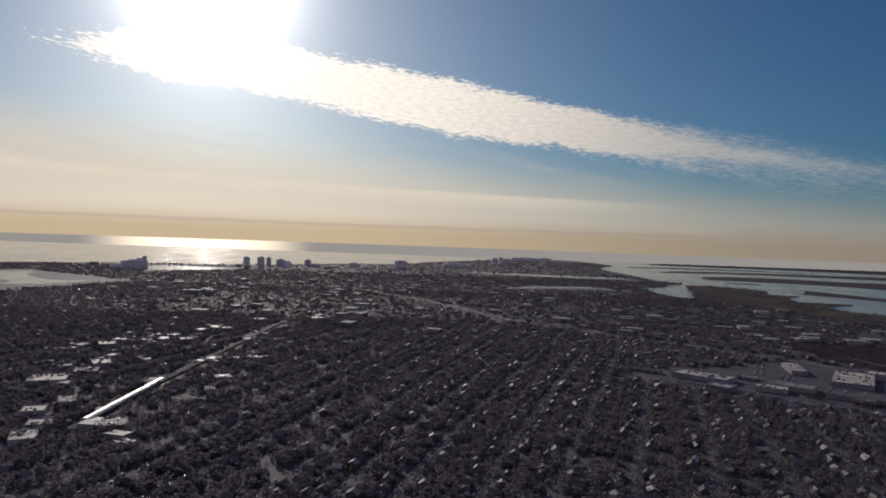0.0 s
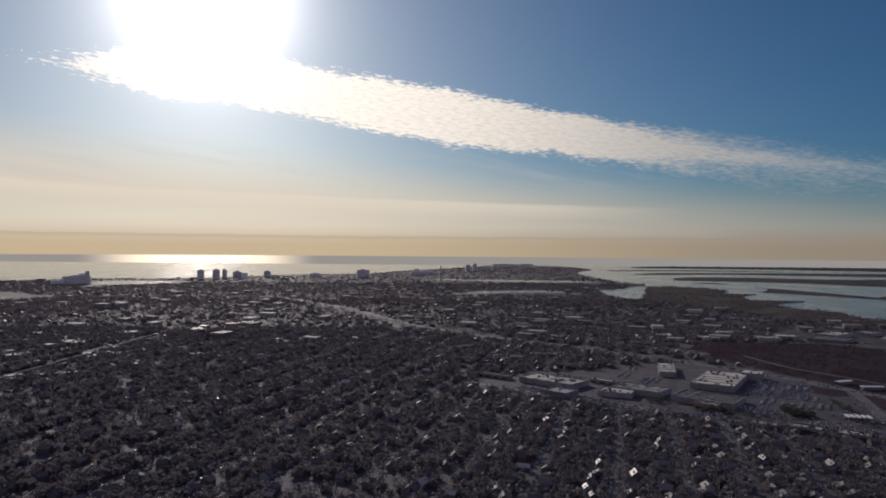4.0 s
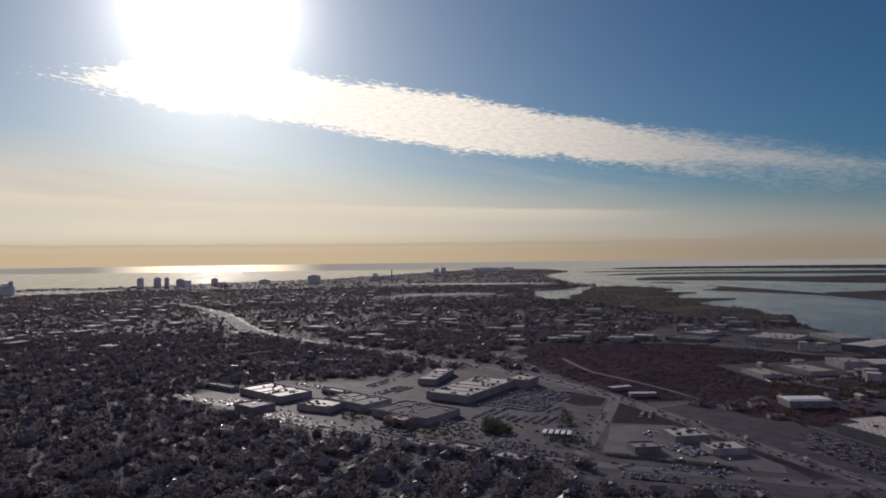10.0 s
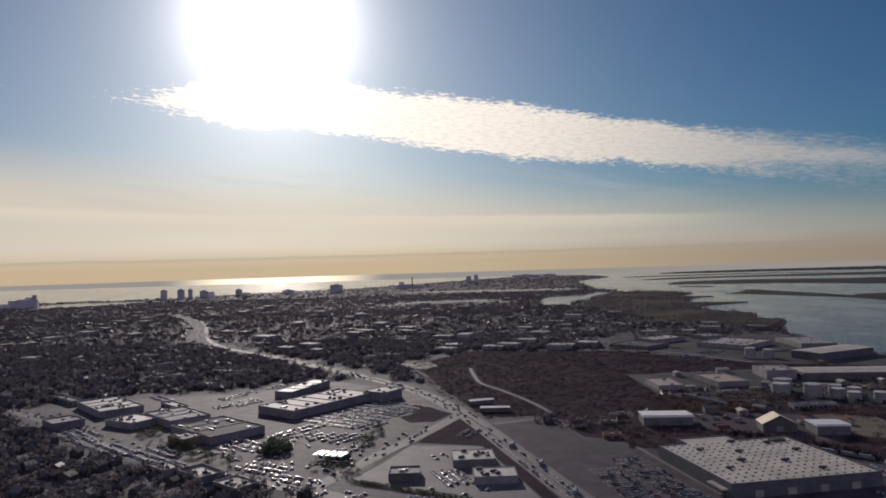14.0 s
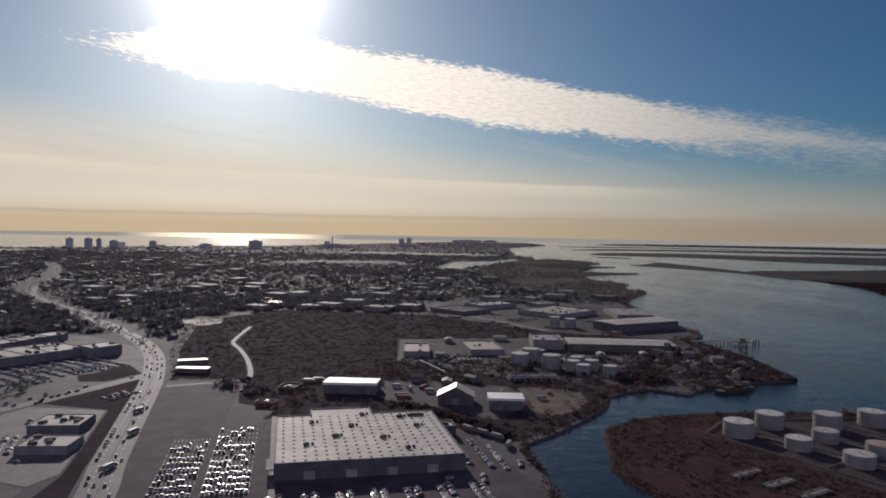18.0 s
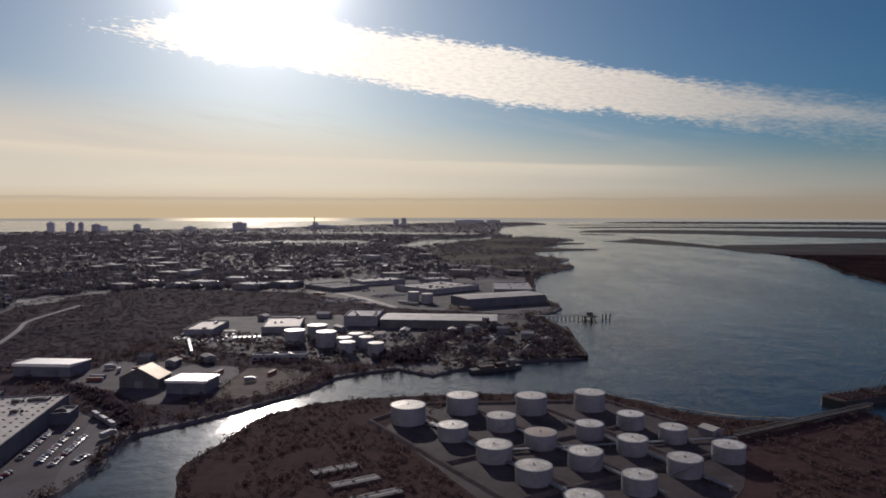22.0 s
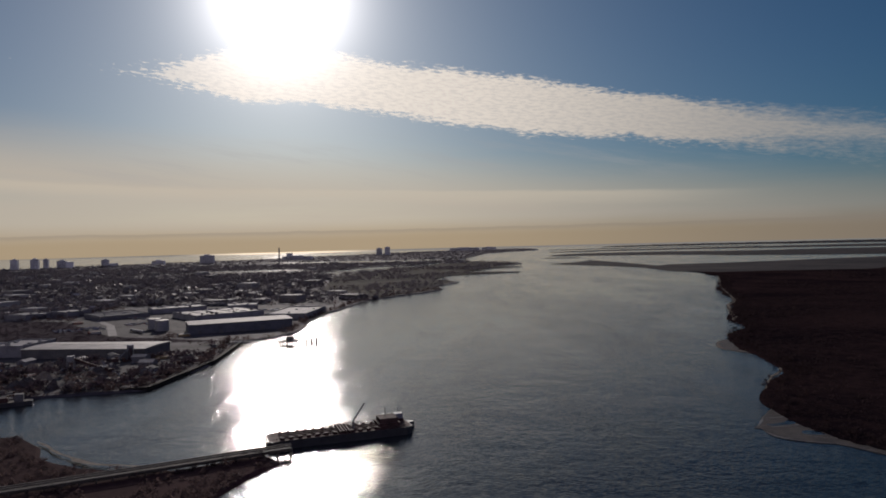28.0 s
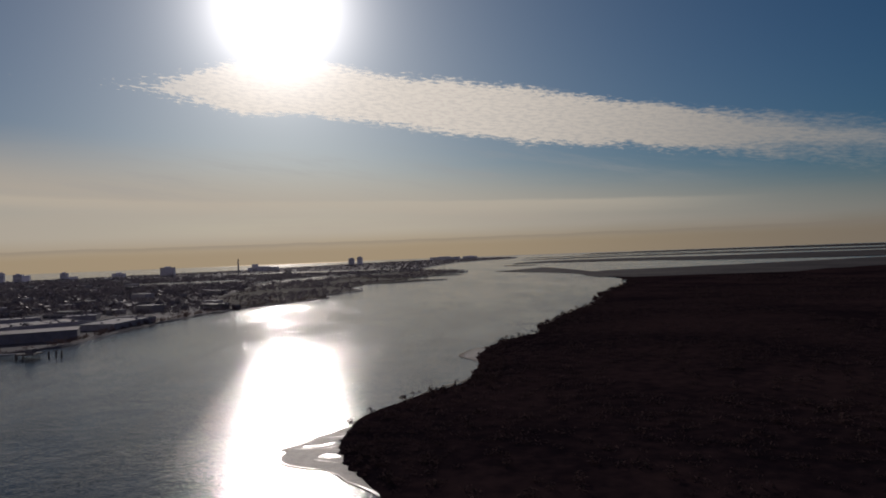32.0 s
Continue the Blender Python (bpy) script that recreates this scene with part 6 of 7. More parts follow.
# ---- far towers along the shore ----
def tower(x, y, w, d, h, turn, label, mat=HAZED_TOWER, storeys=14, steps=()):
    base = put("apartment_tower", None, m=pose(x, y, 0, 0, 0, turn), label=label, category="apartment tower", group="shore towers")
    put("wall", mesh_of("wall", *box(-w / 2, -d / 2, 0, w / 2, d / 2, h), mat), base)
    put("penthouse", mesh_of("penthouse", *box(-w * 0.22, -d * 0.25, h, w * 0.2, d * 0.25, h + 3.2), mat), base)
    for i in range(storeys):
        z = h * (i + 0.35) / storeys
        put("window", mesh_of("window", *box(-w * 0.45, -d / 2 - 0.15, z, w * 0.45, -d / 2 + 0.1, z + h / storeys * 0.30), GLASS), base)
    for dx, sw, sh in steps:
        put("wing", mesh_of("wing", *box(dx - sw / 2, -d * 0.45, 0, dx + sw / 2, d * 0.45, sh), mat), base)


tower(-1036, 2180, 20, 18, 31, 20, "dark slab apartment tower on the shore")
tower(-997, 2218, 22, 18, 31, 20, "dark apartment tower with a roof house")
tower(-975, 2240, 14, 16, 30, 20, "slim dark apartment tower")
tower(-940, 2265, 26, 18, 24, 20, "stepped dark apartment block on the shore", steps=((22, 22, 20),))
tower(-862, 2380, 22, 16, 22, 15, "dark mid-rise block by the ocean", steps=((24, 30, 10),))
tower(-700, 2420, 40, 16, 14, 10, "low long apartment block by the ocean", storeys=5)
tower(-528, 2407, 44, 20, 28, 10, "wide dark apartment slab", storeys=9)
tower(-300, 2700, 110, 22, 14, 5, "long low apartment block on the peninsula", storeys=6, steps=((-30, 20, 26),))
tower(-70, 3240, 24, 20, 32, 0, "distant pale twin tower", storeys=9)
tower(-36, 3260, 22, 20, 36, 0, "distant pale twin tower", storeys=9)
tower(290, 4400, 180, 24, 15, 0, "distant row of long housing blocks", storeys=4)
tower(440, 4500, 90, 24, 14, 0, "distant housing blocks near the point", storeys=4)
tower(-1273, 1842, 70, 22, 22, 25, "stepped shore hotel with a raised middle", steps=((18, 26, 30), (26, 10, 36), (-48, 30, 12)))
CHIMNEY_STACK = put("smokestack", None, m=pose(-255, 2300, 0), label="thin tall smokestack on the peninsula", category="smokestack")
put("shaft", mesh_of("shaft", *lathe([(2.6, 0), (1.8, 46)], 16), CONCRETE), CHIMNEY_STACK)
put("rim", mesh_of("rim", *lathe([(2.1, 46), (2.1, 47.2)], 16), BRICK), CHIMNEY_STACK)

# ---- inlets and lagoons seen as bright strips ----
for name, outline in (("water_lagoon", [(-1488, 1575), (-1408, 1572), (-1346, 1423), (-1241, 1306), (-1160, 1311), (-1200, 1190), (-1264, 1165), (-1318, 1263), (-1650, 1330), (-1700, 1500)]),
                      ("water_inlet", [(-1290, 1930), (-1181, 1810), (-1100, 1890), (-1040, 1960), (-1101, 2040), (-1267, 2080)]),
                      ("water_creek", [(-290, 1480), (-180, 1530), (-60, 1560), (20, 1540), (-40, 1620), (-180, 1590)]),
                      ("water_channel", [(-60, 2150), (150, 2130), (240, 2150), (240, 2220), (60, 2240), (-250, 2330), (-280, 2270)]),
                      ("water_basin", [(-180, 1180), (-120, 1210), (-60, 1205), (-110, 1240), (-170, 1215)])):
    line = smooth_line(outline, 25, True)
    put(name, mesh_of(name, *prism(line, -0.3, 0.12), WATER), label="narrow bright tidal inlet between built-up banks", category="water", kind="structure")

# ---- scrub, shore trees and far woods ----
rng = random.Random(91)


def sow(zone, count, box_of, keep=None, z=0.0):
    spots, tries = [], 0
    x0, y0, x1, y1 = box_of
    while len(spots) < count and tries < count * 6:
        tries += 1
        x, y = rng.uniform(x0, x1), rng.uniform(y0, y1)
        if inside(x, y, zone) and (keep is None or keep(x, y)):
            spots.append((x, y, z, rng.uniform(0, 6.28), rng.uniform(0.6, 1.5), rng.uniform(0.6, 1.2)))
    return spots


def patchy(scale, level):
    return lambda x, y: noise.noise(Vector((x * scale, y * scale, 5.0))) > level


TANK_GROUND = [(168, 262), (190, 288), (240, 290), (262, 262), (272, 246), (262, 215), (240, 180), (205, 185)]
outside_tanks = lambda x, y: not inside(x, y, TANK_GROUND) and noise.noise(Vector((x * 0.05, y * 0.05, 2.0))) > -0.25
stuff("marsh_scrub", BUSH[0], [(x, y, z, a, s * 0.55, h) for x, y, z, a, s, h in sow(TANK_LAND, 4200, (118, 150, 330, 302), outside_tanks)], SCRUB, "low brown scrub round the tank farm", "scrub")
stuff("marsh_scrub", BUSH[1], [(x, y, z, a, s * 0.8, h * 0.42) for x, y, z, a, s, h in sow(FIELD, 6400, (-120, 300, 235, 645), lambda x, y: away(HIGHWAY, x, y) > 8 and away(LANE, x, y) > 3)], FIELD_SCRUB, "dark brown winter scrub in the marshy field", "scrub")
stuff("marsh_scrub", REED, sow(MARSH_LAND, 9000, (450, 160, 900, 700), lambda x, y: patchy(0.012, -0.15)(x, y) and (x > 478 or y > 335), -0.5), DARK_SCRUB, "brown winter reeds and scrub on the marsh", "scrub")
stuff("marsh_trees", CROWN_FAR[0], [(x, y, z, a, s * 0.5, h * 0.7) for x, y, z, a, s, h in sow(MARSH_LAND, 2600, (450, 200, 1100, 1100), lambda x, y: patchy(0.009, 0.05)(x, y) and (x > 490 or y > 345), -0.5)], DARK_SCRUB, "bare bushes and low trees on the marsh", "trees")
edge_spots = []
for x, y in MARSH_EDGE:
    if 285 < y < 1100 and x < 900:
        for _ in range(7 if y > 345 else 4):
            edge_spots.append((x + rng.uniform(-0.8, 11), y + rng.uniform(-6, 6), -0.5, rng.uniform(0, 6.28), rng.uniform(0.22, 0.6), rng.uniform(0.5, 1)))
stuff("shore_trees", CROWN_FAR[1], edge_spots, DARK_SCRUB, "bare scrub along the marsh shore", "trees")
bank = []
for x, y in MAIN_EDGE:
    if 200 < y < 900 and 80 < x < 340:
        for _ in range(5):
            bx, by = x - rng.uniform(0.5, 7 if y > 262 else 1.6), y + rng.uniform(-3, 4)
            bank.append((bx, by, 0, rng.uniform(0, 6.28), rng.uniform(0.4, 0.9), rng.uniform(0.5, 1)))
for x, y in TANK_EDGE:
    if 180 < y < 305 and not (248 < x < 308 and y > 268):
        for _ in range(4):
            bank.append((x + rng.uniform(-3, 3), y - rng.uniform(0.5, 5), 0, rng.uniform(0, 6.28), rng.uniform(0.3, 0.6), rng.uniform(0.5, 1)))
stuff("bank_scrub", CROWN_FAR[2], [s for s in bank if inside(s[0], s[1], MAINLAND) or inside(s[0], s[1], TANK_LAND)], SCRUB, "dark bushes along the creek banks", "scrub")
lot("ground_headland", [(280 + (x - 280) * 0.97, 1300 + (y - 1300) * 0.985) for x, y in PARK], "olive rough grass and marsh of the headland", ROUGH_GRASS, 0.03)
stuff("park_scrub", SEDGE[1], sow(PARK, 1300, (100, 760, 480, 1880), patchy(0.01, -0.1)), SCRUB, "brown and olive scrub on the low headland", "scrub")
stuff("park_trees", CROWN_FAR[2], [(x, y, z, a, s, h * 0.8) for x, y, z, a, s, h in sow(PARK, 1100, (100, 760, 480, 1880), patchy(0.008, -0.05))], TWIGS, "clumps of bare trees on the headland", "trees")
works_trees = sow(MAINLAND, 420, (0, 280, 262, 720), lambda x, y: not inside(x, y, FIELD) and noise.noise(Vector((x * 0.03, y * 0.03, 8.0))) > 0.1 and away(HIGHWAY, x, y) > 10 and not (40 < x < 245 and 395 < y < 480) and not (70 < x < 262 and 520 < y < 715) and not (0 < x < 110 and y < 345))
stuff("yard_trees", CROWN_FAR[0], [(x, y, z, a, s * 0.8, h * 0.6) for x, y, z, a, s, h in works_trees], SCRUB, "bare trees between the works yards", "trees")

def near_water(x, y):
    return (inside(x, y, [(-1180, 1000), (-1080, 1330), (-1450, 1640), (-1800, 1500), (-1300, 1020)])
            or inside(x, y, [(-320, 1420), (-40, 1480), (60, 1480), (-30, 1650), (-200, 1620)]) or inside(x, y, [(-300, 2180), (150, 2020), (270, 2060), (270, 2240), (60, 2260), (-280, 2340)])
            or inside(x, y, [(-1200, 1700), (-1030, 1900), (-1000, 2050), (-1280, 2090), (-1330, 1900)]))


# the far land: woods, roofs and houses that thin out to the coast
far_keep = lambda x, y: y > 700 and not inside(x, y, PARK) and not near_water(x, y) and away(HIGHWAY, x, y) > 12 and not inside(x, y, WORKS_ZONE)
for i, (count, area) in enumerate(((15000, (-1150, 700, 330, 1300)), (12000, (-1750, 1150, 400, 2000)), (8000, (-2000, 1500, 680, 4200)))):
    spots = sow(MAINLAND, count, area, far_keep)
    grown = [(x, y, z, a, s * (1.2 + 0.55 * i), h * (0.62 - 0.17 * i)) for x, y, z, a, s, h in spots]
    stuff("far_woods", CROWN_THIN[i], grown, TWIGS, "far winter woods and gardens of the suburb", "trees")
woods_left = sow(MAINLAND, 2600, (-1500, 300, -880, 1200), lambda x, y: not near_water(x, y) and x > -690 - 0.6 * y)
stuff("far_woods", CROWN_THIN[1], woods_left, TWIGS, "far winter woods and gardens of the suburb", "trees")
for k, (count, area, low, high) in enumerate(((800, (-1000, 760, 330, 1300), 0.8, 1.3), (700, (-1700, 300, 400, 2400), 1.0, 1.6))):
    spots = sow(MAINLAND, count, area, lambda x, y: away(HIGHWAY, x, y) > 12 and not inside(x, y, WORKS_ZONE) and (y > 760 or x < -900) and not inside(x, y, PARK) and not near_water(x, y))
    spots = [(x, y, z, a, rng.uniform(low, high), 0.7) for x, y, z, a, s, h in spots]
    stuff("far_houses", HOUSES[k][0], spots, FAR_WALL, "far suburban houses among bare trees", "houses")
    stuff("far_house_roofs", HOUSES[k][1], spots, FAR_ROOF, "far suburban roofs among bare trees", "roofs")
MAIN_STREET = (((-786, 370), (-734, 650), 28), ((-827, 451), (-772, 560), 11), ((-700, 412), (-636, 440), 6), ((-632, 760), (-581, 841), 8), ((-535, 645), (-500, 600), 4), ((-705, 225), (-668, 165), 5))
PALE_FLAT = random_colours("pale_shop_roofs", [(0, (0.30, 0.29, 0.27)), (0.4, (0.42, 0.405, 0.375)), (0.75, (0.20, 0.19, 0.175))], 0.65, True, spec=0.25)
main_flats = []
FAR_FLAT = random_colours("far_flat_roofs", [(0, (0.20, 0.19, 0.175)), (0.35, (0.30, 0.29, 0.27)), (0.7, (0.34, 0.325, 0.30)), (0.88, (0.12, 0.115, 0.11))], 0.75, True, spec=0.15)
flat = box(-6, -4, 0, 6, 4, 3.2)
flats = [(x, y, 0, radians(rng.choice((-18, 72))) + rng.uniform(-0.1, 0.1), rng.uniform(0.6, 1.9), rng.uniform(0.6, 1.2)) for x, y, *_ in
         sow(MAINLAND, 200, (-1500, 640, 330, 2300), lambda x, y: not inside(x, y, PARK) and not near_water(x, y) and away(HIGHWAY, x, y) > 18 and not inside(x, y, WORKS_ZONE))]
flats += [(x, y, 0, radians(-72), rng.uniform(0.4, 1.0), rng.uniform(0.6, 1)) for x, y, *_ in sow(MAINLAND, 60, (-810, 200, -640, 760))]
flats += [(x, y, 0, radians(-30), rng.uniform(0.8, 2.2), 0.8) for x, y, *_ in sow(MAINLAND, 34, (-420, 640, 300, 900), lambda x, y: away(HIGHWAY, x, y) > 18 and not inside(x, y, FIELD) and not inside(x, y, WORKS_ZONE))]
for a, c, count in MAIN_STREET:
    for i in range(count):
        t = (i + rng.uniform(-0.3, 0.3)) / count
        main_flats.append((a[0] + (c[0] - a[0]) * t + rng.uniform(-9, 9), a[1] + (c[1] - a[1]) * t + rng.uniform(-9, 9), 0, radians(rng.choice((-18, 72))) + rng.uniform(-0.1, 0.1), rng.uniform(0.5, 1.15), rng.uniform(0.7, 1.1)))
stuff("main_street_shops", flat, main_flats, PALE_FLAT, "pale flat-roofed shops along the main street", "buildings")
stuff("far_shops", flat, flats, FAR_FLAT, "far flat-roofed shops and works among houses", "buildings")

# sand along the water
WET_SAND = material("wet_pale_sand", ((0.15, 0.13, 0.105), (0.27, 0.235, 0.19)), 0.4, 0.34, fine=9, bump=0.2, spec=0.5)
MUDFLAT = material("brown_mudflat", ((0.036, 0.028, 0.022), (0.080, 0.062, 0.048)), 0.3, 0.62, fine=5, bump=0.5, spec=0.3)


def beach(name, line, width, height=0.09, mat=SAND):
    points, v, f = smooth_line(line, 2.5 if width < 10 else 20), [], []
    for i, (x, y) in enumerate(points):
        a, c = points[max(0, i - 1)], points[min(len(points) - 1, i + 1)]
        d = math.hypot(c[0] - a[0], c[1] - a[1]) + 1e-9
        for side in (-1, 1):
            w = width / 2 * max(0.05, 0.6 + 1.7 * noise.noise(Vector((x * 0.16, y * 0.16, side * 3.0)))) * min(1, 0.15 + i / 4, 0.15 + (len(points) - 1 - i) / 4)
            v.append((x - side * (c[1] - a[1]) / d * w, y + side * (c[0] - a[0]) / d * w, height))
        if i:
            f.append((2 * i, 2 * i + 1, 2 * i - 1, 2 * i - 2))
    put(name, mesh_of(name, v, f, mat), label="narrow pale sand beach", category="beach", kind="structure")


for name, line, width in (("beach_bay", [(468, 352), (478, 373), (488, 388), (494, 418)], 1.2), ("beach_spit_bay", [(496, 428), (488, 434), (484, 444), (489, 462), (498, 466)], 2.0), ("beach_bank", [(528, 548), (556, 640), (578, 690), (618, 838), (680, 1030)], 3), ("beach_ocean", [(-1640, 1945), (-1440, 2185), (-1079, 2315), (-815, 2665), (-550, 2880), (-337, 3385), (-12, 4080)], 24),
                          ("beach_tank", [(250, 297.5), (262, 287), (276, 278), (291, 275), (304, 275)], 1.7), ("beach_spit", [(331, 880), (308, 877), (254, 884), (185, 890), (115, 896)], 9)):
    beach(name, line, width, -0.66 if 440 < line[0][0] < 500 else -0.42 if line[0][0] > 500 else -0.25 if name == "beach_tank" else 0.09)
# the sandy point: a mudflat with a pale wet rim, bars, a shallow channel and jagged tongues of marsh
for name, line, width in (("beach_point", [(468, 343), (462.2, 331), (457.8, 323.5), (453, 316.5), (448.8, 308.5), (445.8, 304.4)], 1.0),
                          ("beach_tip", [(447.4, 304.2), (447.2, 300), (447.8, 296), (449.4, 293.8), (453.6, 291), (459, 288.9), (463.2, 285)], 1.1),
                          ("beach_edge", [(463.2, 285), (465.4, 281.5), (470.2, 276.6), (475.6, 270.6), (480, 262)], 0.9),
                          ("beach_bar", [(455.2, 296.6), (457.7, 295.2), (461, 294)], 1.1), ("beach_rill", [(448.6, 304.8), (452, 305.3), (456.8, 305.6), (459, 307.9)], 0.9), ("beach_inner", [(452.4, 314.6), (457, 315.2), (462.2, 318.4)], 0.9)):
    beach(name, line, width, -0.655, WET_SAND)
for name, outline in (("ground_sandflat", [(447.4, 303.6), (446, 304.6), (449, 309), (453, 317), (458, 324), (463, 332), (468, 343), (474, 330), (472, 300), (478, 268), (470, 276.4), (465, 281.6), (462.6, 285.6), (459, 288.6), (453, 291), (449, 293.8), (447.3, 297)]), ("ground_shoal", [(484, 443), (488, 461), (500, 470), (500, 430), (493, 424), (488, 432)])):
    line = [(x + noise.noise(Vector((x * 0.3, y * 0.3, 2))) * 0.9, y + noise.noise(Vector((x * 0.3, y * 0.3, 9))) * 0.9) for x, y in smooth_line(outline, 1.5, True)]
    put(name, mesh_of(name, *prism(line, -1.0, -0.7), MUDFLAT), label="brown sandy mudflat just above the water", category="ground", kind="structure")
for name, outline in (("water_lagoon", [(456.6, 300.5), (459.6, 301.2), (461.2, 297.4), (458.6, 297.2), (456, 298)]), ("water_rill", [(450, 307.6), (455, 309.5), (460, 313.6), (460.5, 310.4), (456, 307.2), (451, 306.4)])):
    put(name, mesh_of(name, *prism(smooth_line(outline, 0.8, True), -0.72, -0.694), WATER), label="shallow pool of water left on the mudflat", category="water", kind="structure")
for name, outline in (("ground_tongue", [(466, 336), (460.4, 322), (462, 319.4), (468, 322)]), ("ground_tongue_shore", [(470, 320), (459.4, 313.8), (458.4, 311.4), (466, 309)]), ("ground_tongue_inner", [(470, 307), (461.6, 304.6), (460.2, 300), (463, 297), (463, 293), (466, 287), (474, 276)])):
    line = [(x + noise.noise(Vector((x * 0.5, y * 0.5, 5))) * 1.2, y + noise.noise(Vector((x * 0.5, y * 0.5, 7))) * 1.2) for x, y in smooth_line(outline, 0.8, True)]
    put(name, mesh_of(name, *prism(line, -0.9, -0.53), WET_MARSH), label="dark tongue of marsh on the mudflat", category="ground", kind="structure")

# a bright platform beside the railway
bank_line = [(x - 1.7, y) for x, y in RAIL] + [(x + 1.7, y) for x, y in reversed(RAIL)]
put("railway", mesh_of("railway", *prism(bank_line[::-1], -0.05, 1.3), material("rail_ballast", ((0.040, 0.034, 0.037), (0.075, 0.065, 0.068)), 0.3, 0.95, spec=0.1)), label="straight raised railway bed through the suburb", category="railway", kind="structure")
station = put("railway_platform", None, m=pose(-700.5, 276, 1.3, 0, 0, -1.9), label="long white station platform roof", category="platform")
put("deck", mesh_of("deck", *box(-1.4, -55, -0.01, 1.4, 55, 0.5), CONCRETE), station)
put("roof", mesh_of("roof", *joined(box(-1.1, -56, 2.0, 1.1, 56, 2.2), box(-0.9, -55.8, 2.2, 0.9, 55.8, 2.3)), WHITE_SHEET), station)
for i in range(14):
    put("post", mesh_of("post", *box(-0.1, -50.1 + i * 7.7, 0.5, 0.1, -49.9 + i * 7.7, 2.0), STEEL), station)

# the low far shore on the right
ridge = [(x, y, 0, rng.uniform(0, 6.28), rng.uniform(3.5, 6), rng.uniform(0.08, 0.22)) for x, y, *_ in sow(ISLANDS[3], 1800, (1100, 2500, 4700, 4800))]
stuff("far_shore_woods", CROWN_THIN[0], ridge, TWIGS, "dim wooded far shore on the horizon", "trees")

# seawall of the scrap dock
wall_line = [(238, 364.5), (247.5, 367), (250, 426), (242, 487)]
put("seawall", mesh_of("seawall", *joined(*[beam((*p, -0.3), (*q, -0.3), 0.9) for p, q in zip(wall_line, wall_line[1:])]), material("wet_black_timber", ((0.012, 0.010, 0.009), (0.028, 0.024, 0.021)), 0.6, 0.85, spec=0.1)), label="dark timber seawall of the scrap dock", category="seawall", kind="structure")

# scrub round the sheds by the creek
CREEKSIDE = [(2, 284), (62, 283), (92, 256), (110, 272), (126, 293), (138, 309), (142, 328), (162, 345), (46, 402), (8, 345)]
YARDS = [[(104.5, 298), (112, 291), (123, 299), (132, 317), (132, 333), (116, 343), (104.5, 340)], [(43, 350), (44, 312), (52, 304), (70, 300), (86, 284), (93, 287), (98, 297), (104, 300), (104, 330), (100, 342), (70, 352)], [(84, 284), (94, 288), (96, 300), (86, 300)]]


def clear_of_sheds(x, y):
    return not any(inside(x, y, yard) for yard in YARDS) and not (14 < x < 42 and 320 < y < 342) and not (66 < x < 84 and 305 < y < 318) and not (86 < x < 104 and 297 < y < 315)


stuff("creek_scrub", BUSH[1], sow(CREEKSIDE, 700, (0, 255, 165, 402), clear_of_sheds), SCRUB, "brown bushes between sheds and creek", "scrub")

# clipped hedge in front of the roadside shops
hedge = []
for (ax, ay), (bx, by) in zip([(-110, 243), (-88.5, 232), (-67.5, 220.5)], [(-88.5, 232), (-67.5, 220.5), (-63, 216.5)]):
    for k in range(int(math.dist((ax, ay), (bx, by)) / 0.7)):
        t = k * 0.7 / math.dist((ax, ay), (bx, by))
        hedge.append((ax + (bx - ax) * t, ay + (by - ay) * t + rng.uniform(-0.5, 0.5), 0.05, rng.uniform(0, 6.28), rng.uniform(0.8, 1.1), 1.0))
thicket = []
path = smooth_line([(50, 306), (52.6, 304), (63.7, 295), (75.9, 282.5), (86, 271), (91, 262)], 1.2)
for x, y in path:
    for _ in range(5):
        thicket.append((x + rng.uniform(-1.6, 2.8), y + rng.uniform(-1.2, 3.4), 0.03, rng.uniform(0, 6.28), rng.uniform(0.7, 1.3), rng.uniform(0.8, 1.4)))
stuff("thicket", BUSH[0], thicket, FIELD_SCRUB, "dark brown thicket along the edge of the car park", "hedge")
stuff("hedge", BUSH[1], hedge, EVERGREEN, "dark clipped hedge along the pale lot", "hedge")

# trees in the mall's fore lot
grove = sow([(-160, 284), (-146, 280), (-144, 290), (-151, 306), (-158, 302)], 130, (-162, 278, -142, 308)) + sow([(-122, 296), (-112, 298), (-104, 322), (-110, 326)], 26, (-124, 294, -102, 328))
grove += sow([(-215, 300), (-168, 268), (-158, 272), (-200, 304)], 60, (-216, 266, -156, 306)) + sow([(-236, 330), (-222, 318), (-214, 326), (-228, 338)], 30, (-238, 316, -212, 340)) + sow([(-130, 262), (-112, 250), (-108, 258), (-124, 270)], 24, (-132, 248, -106, 272))
stuff("lot_trees", CROWNS[2], [(x, y, z, a, s * 0.6, h * 0.9) for x, y, z, a, s, h in grove], EVERGREEN, "dark clump of evergreen trees between car parks", "trees")


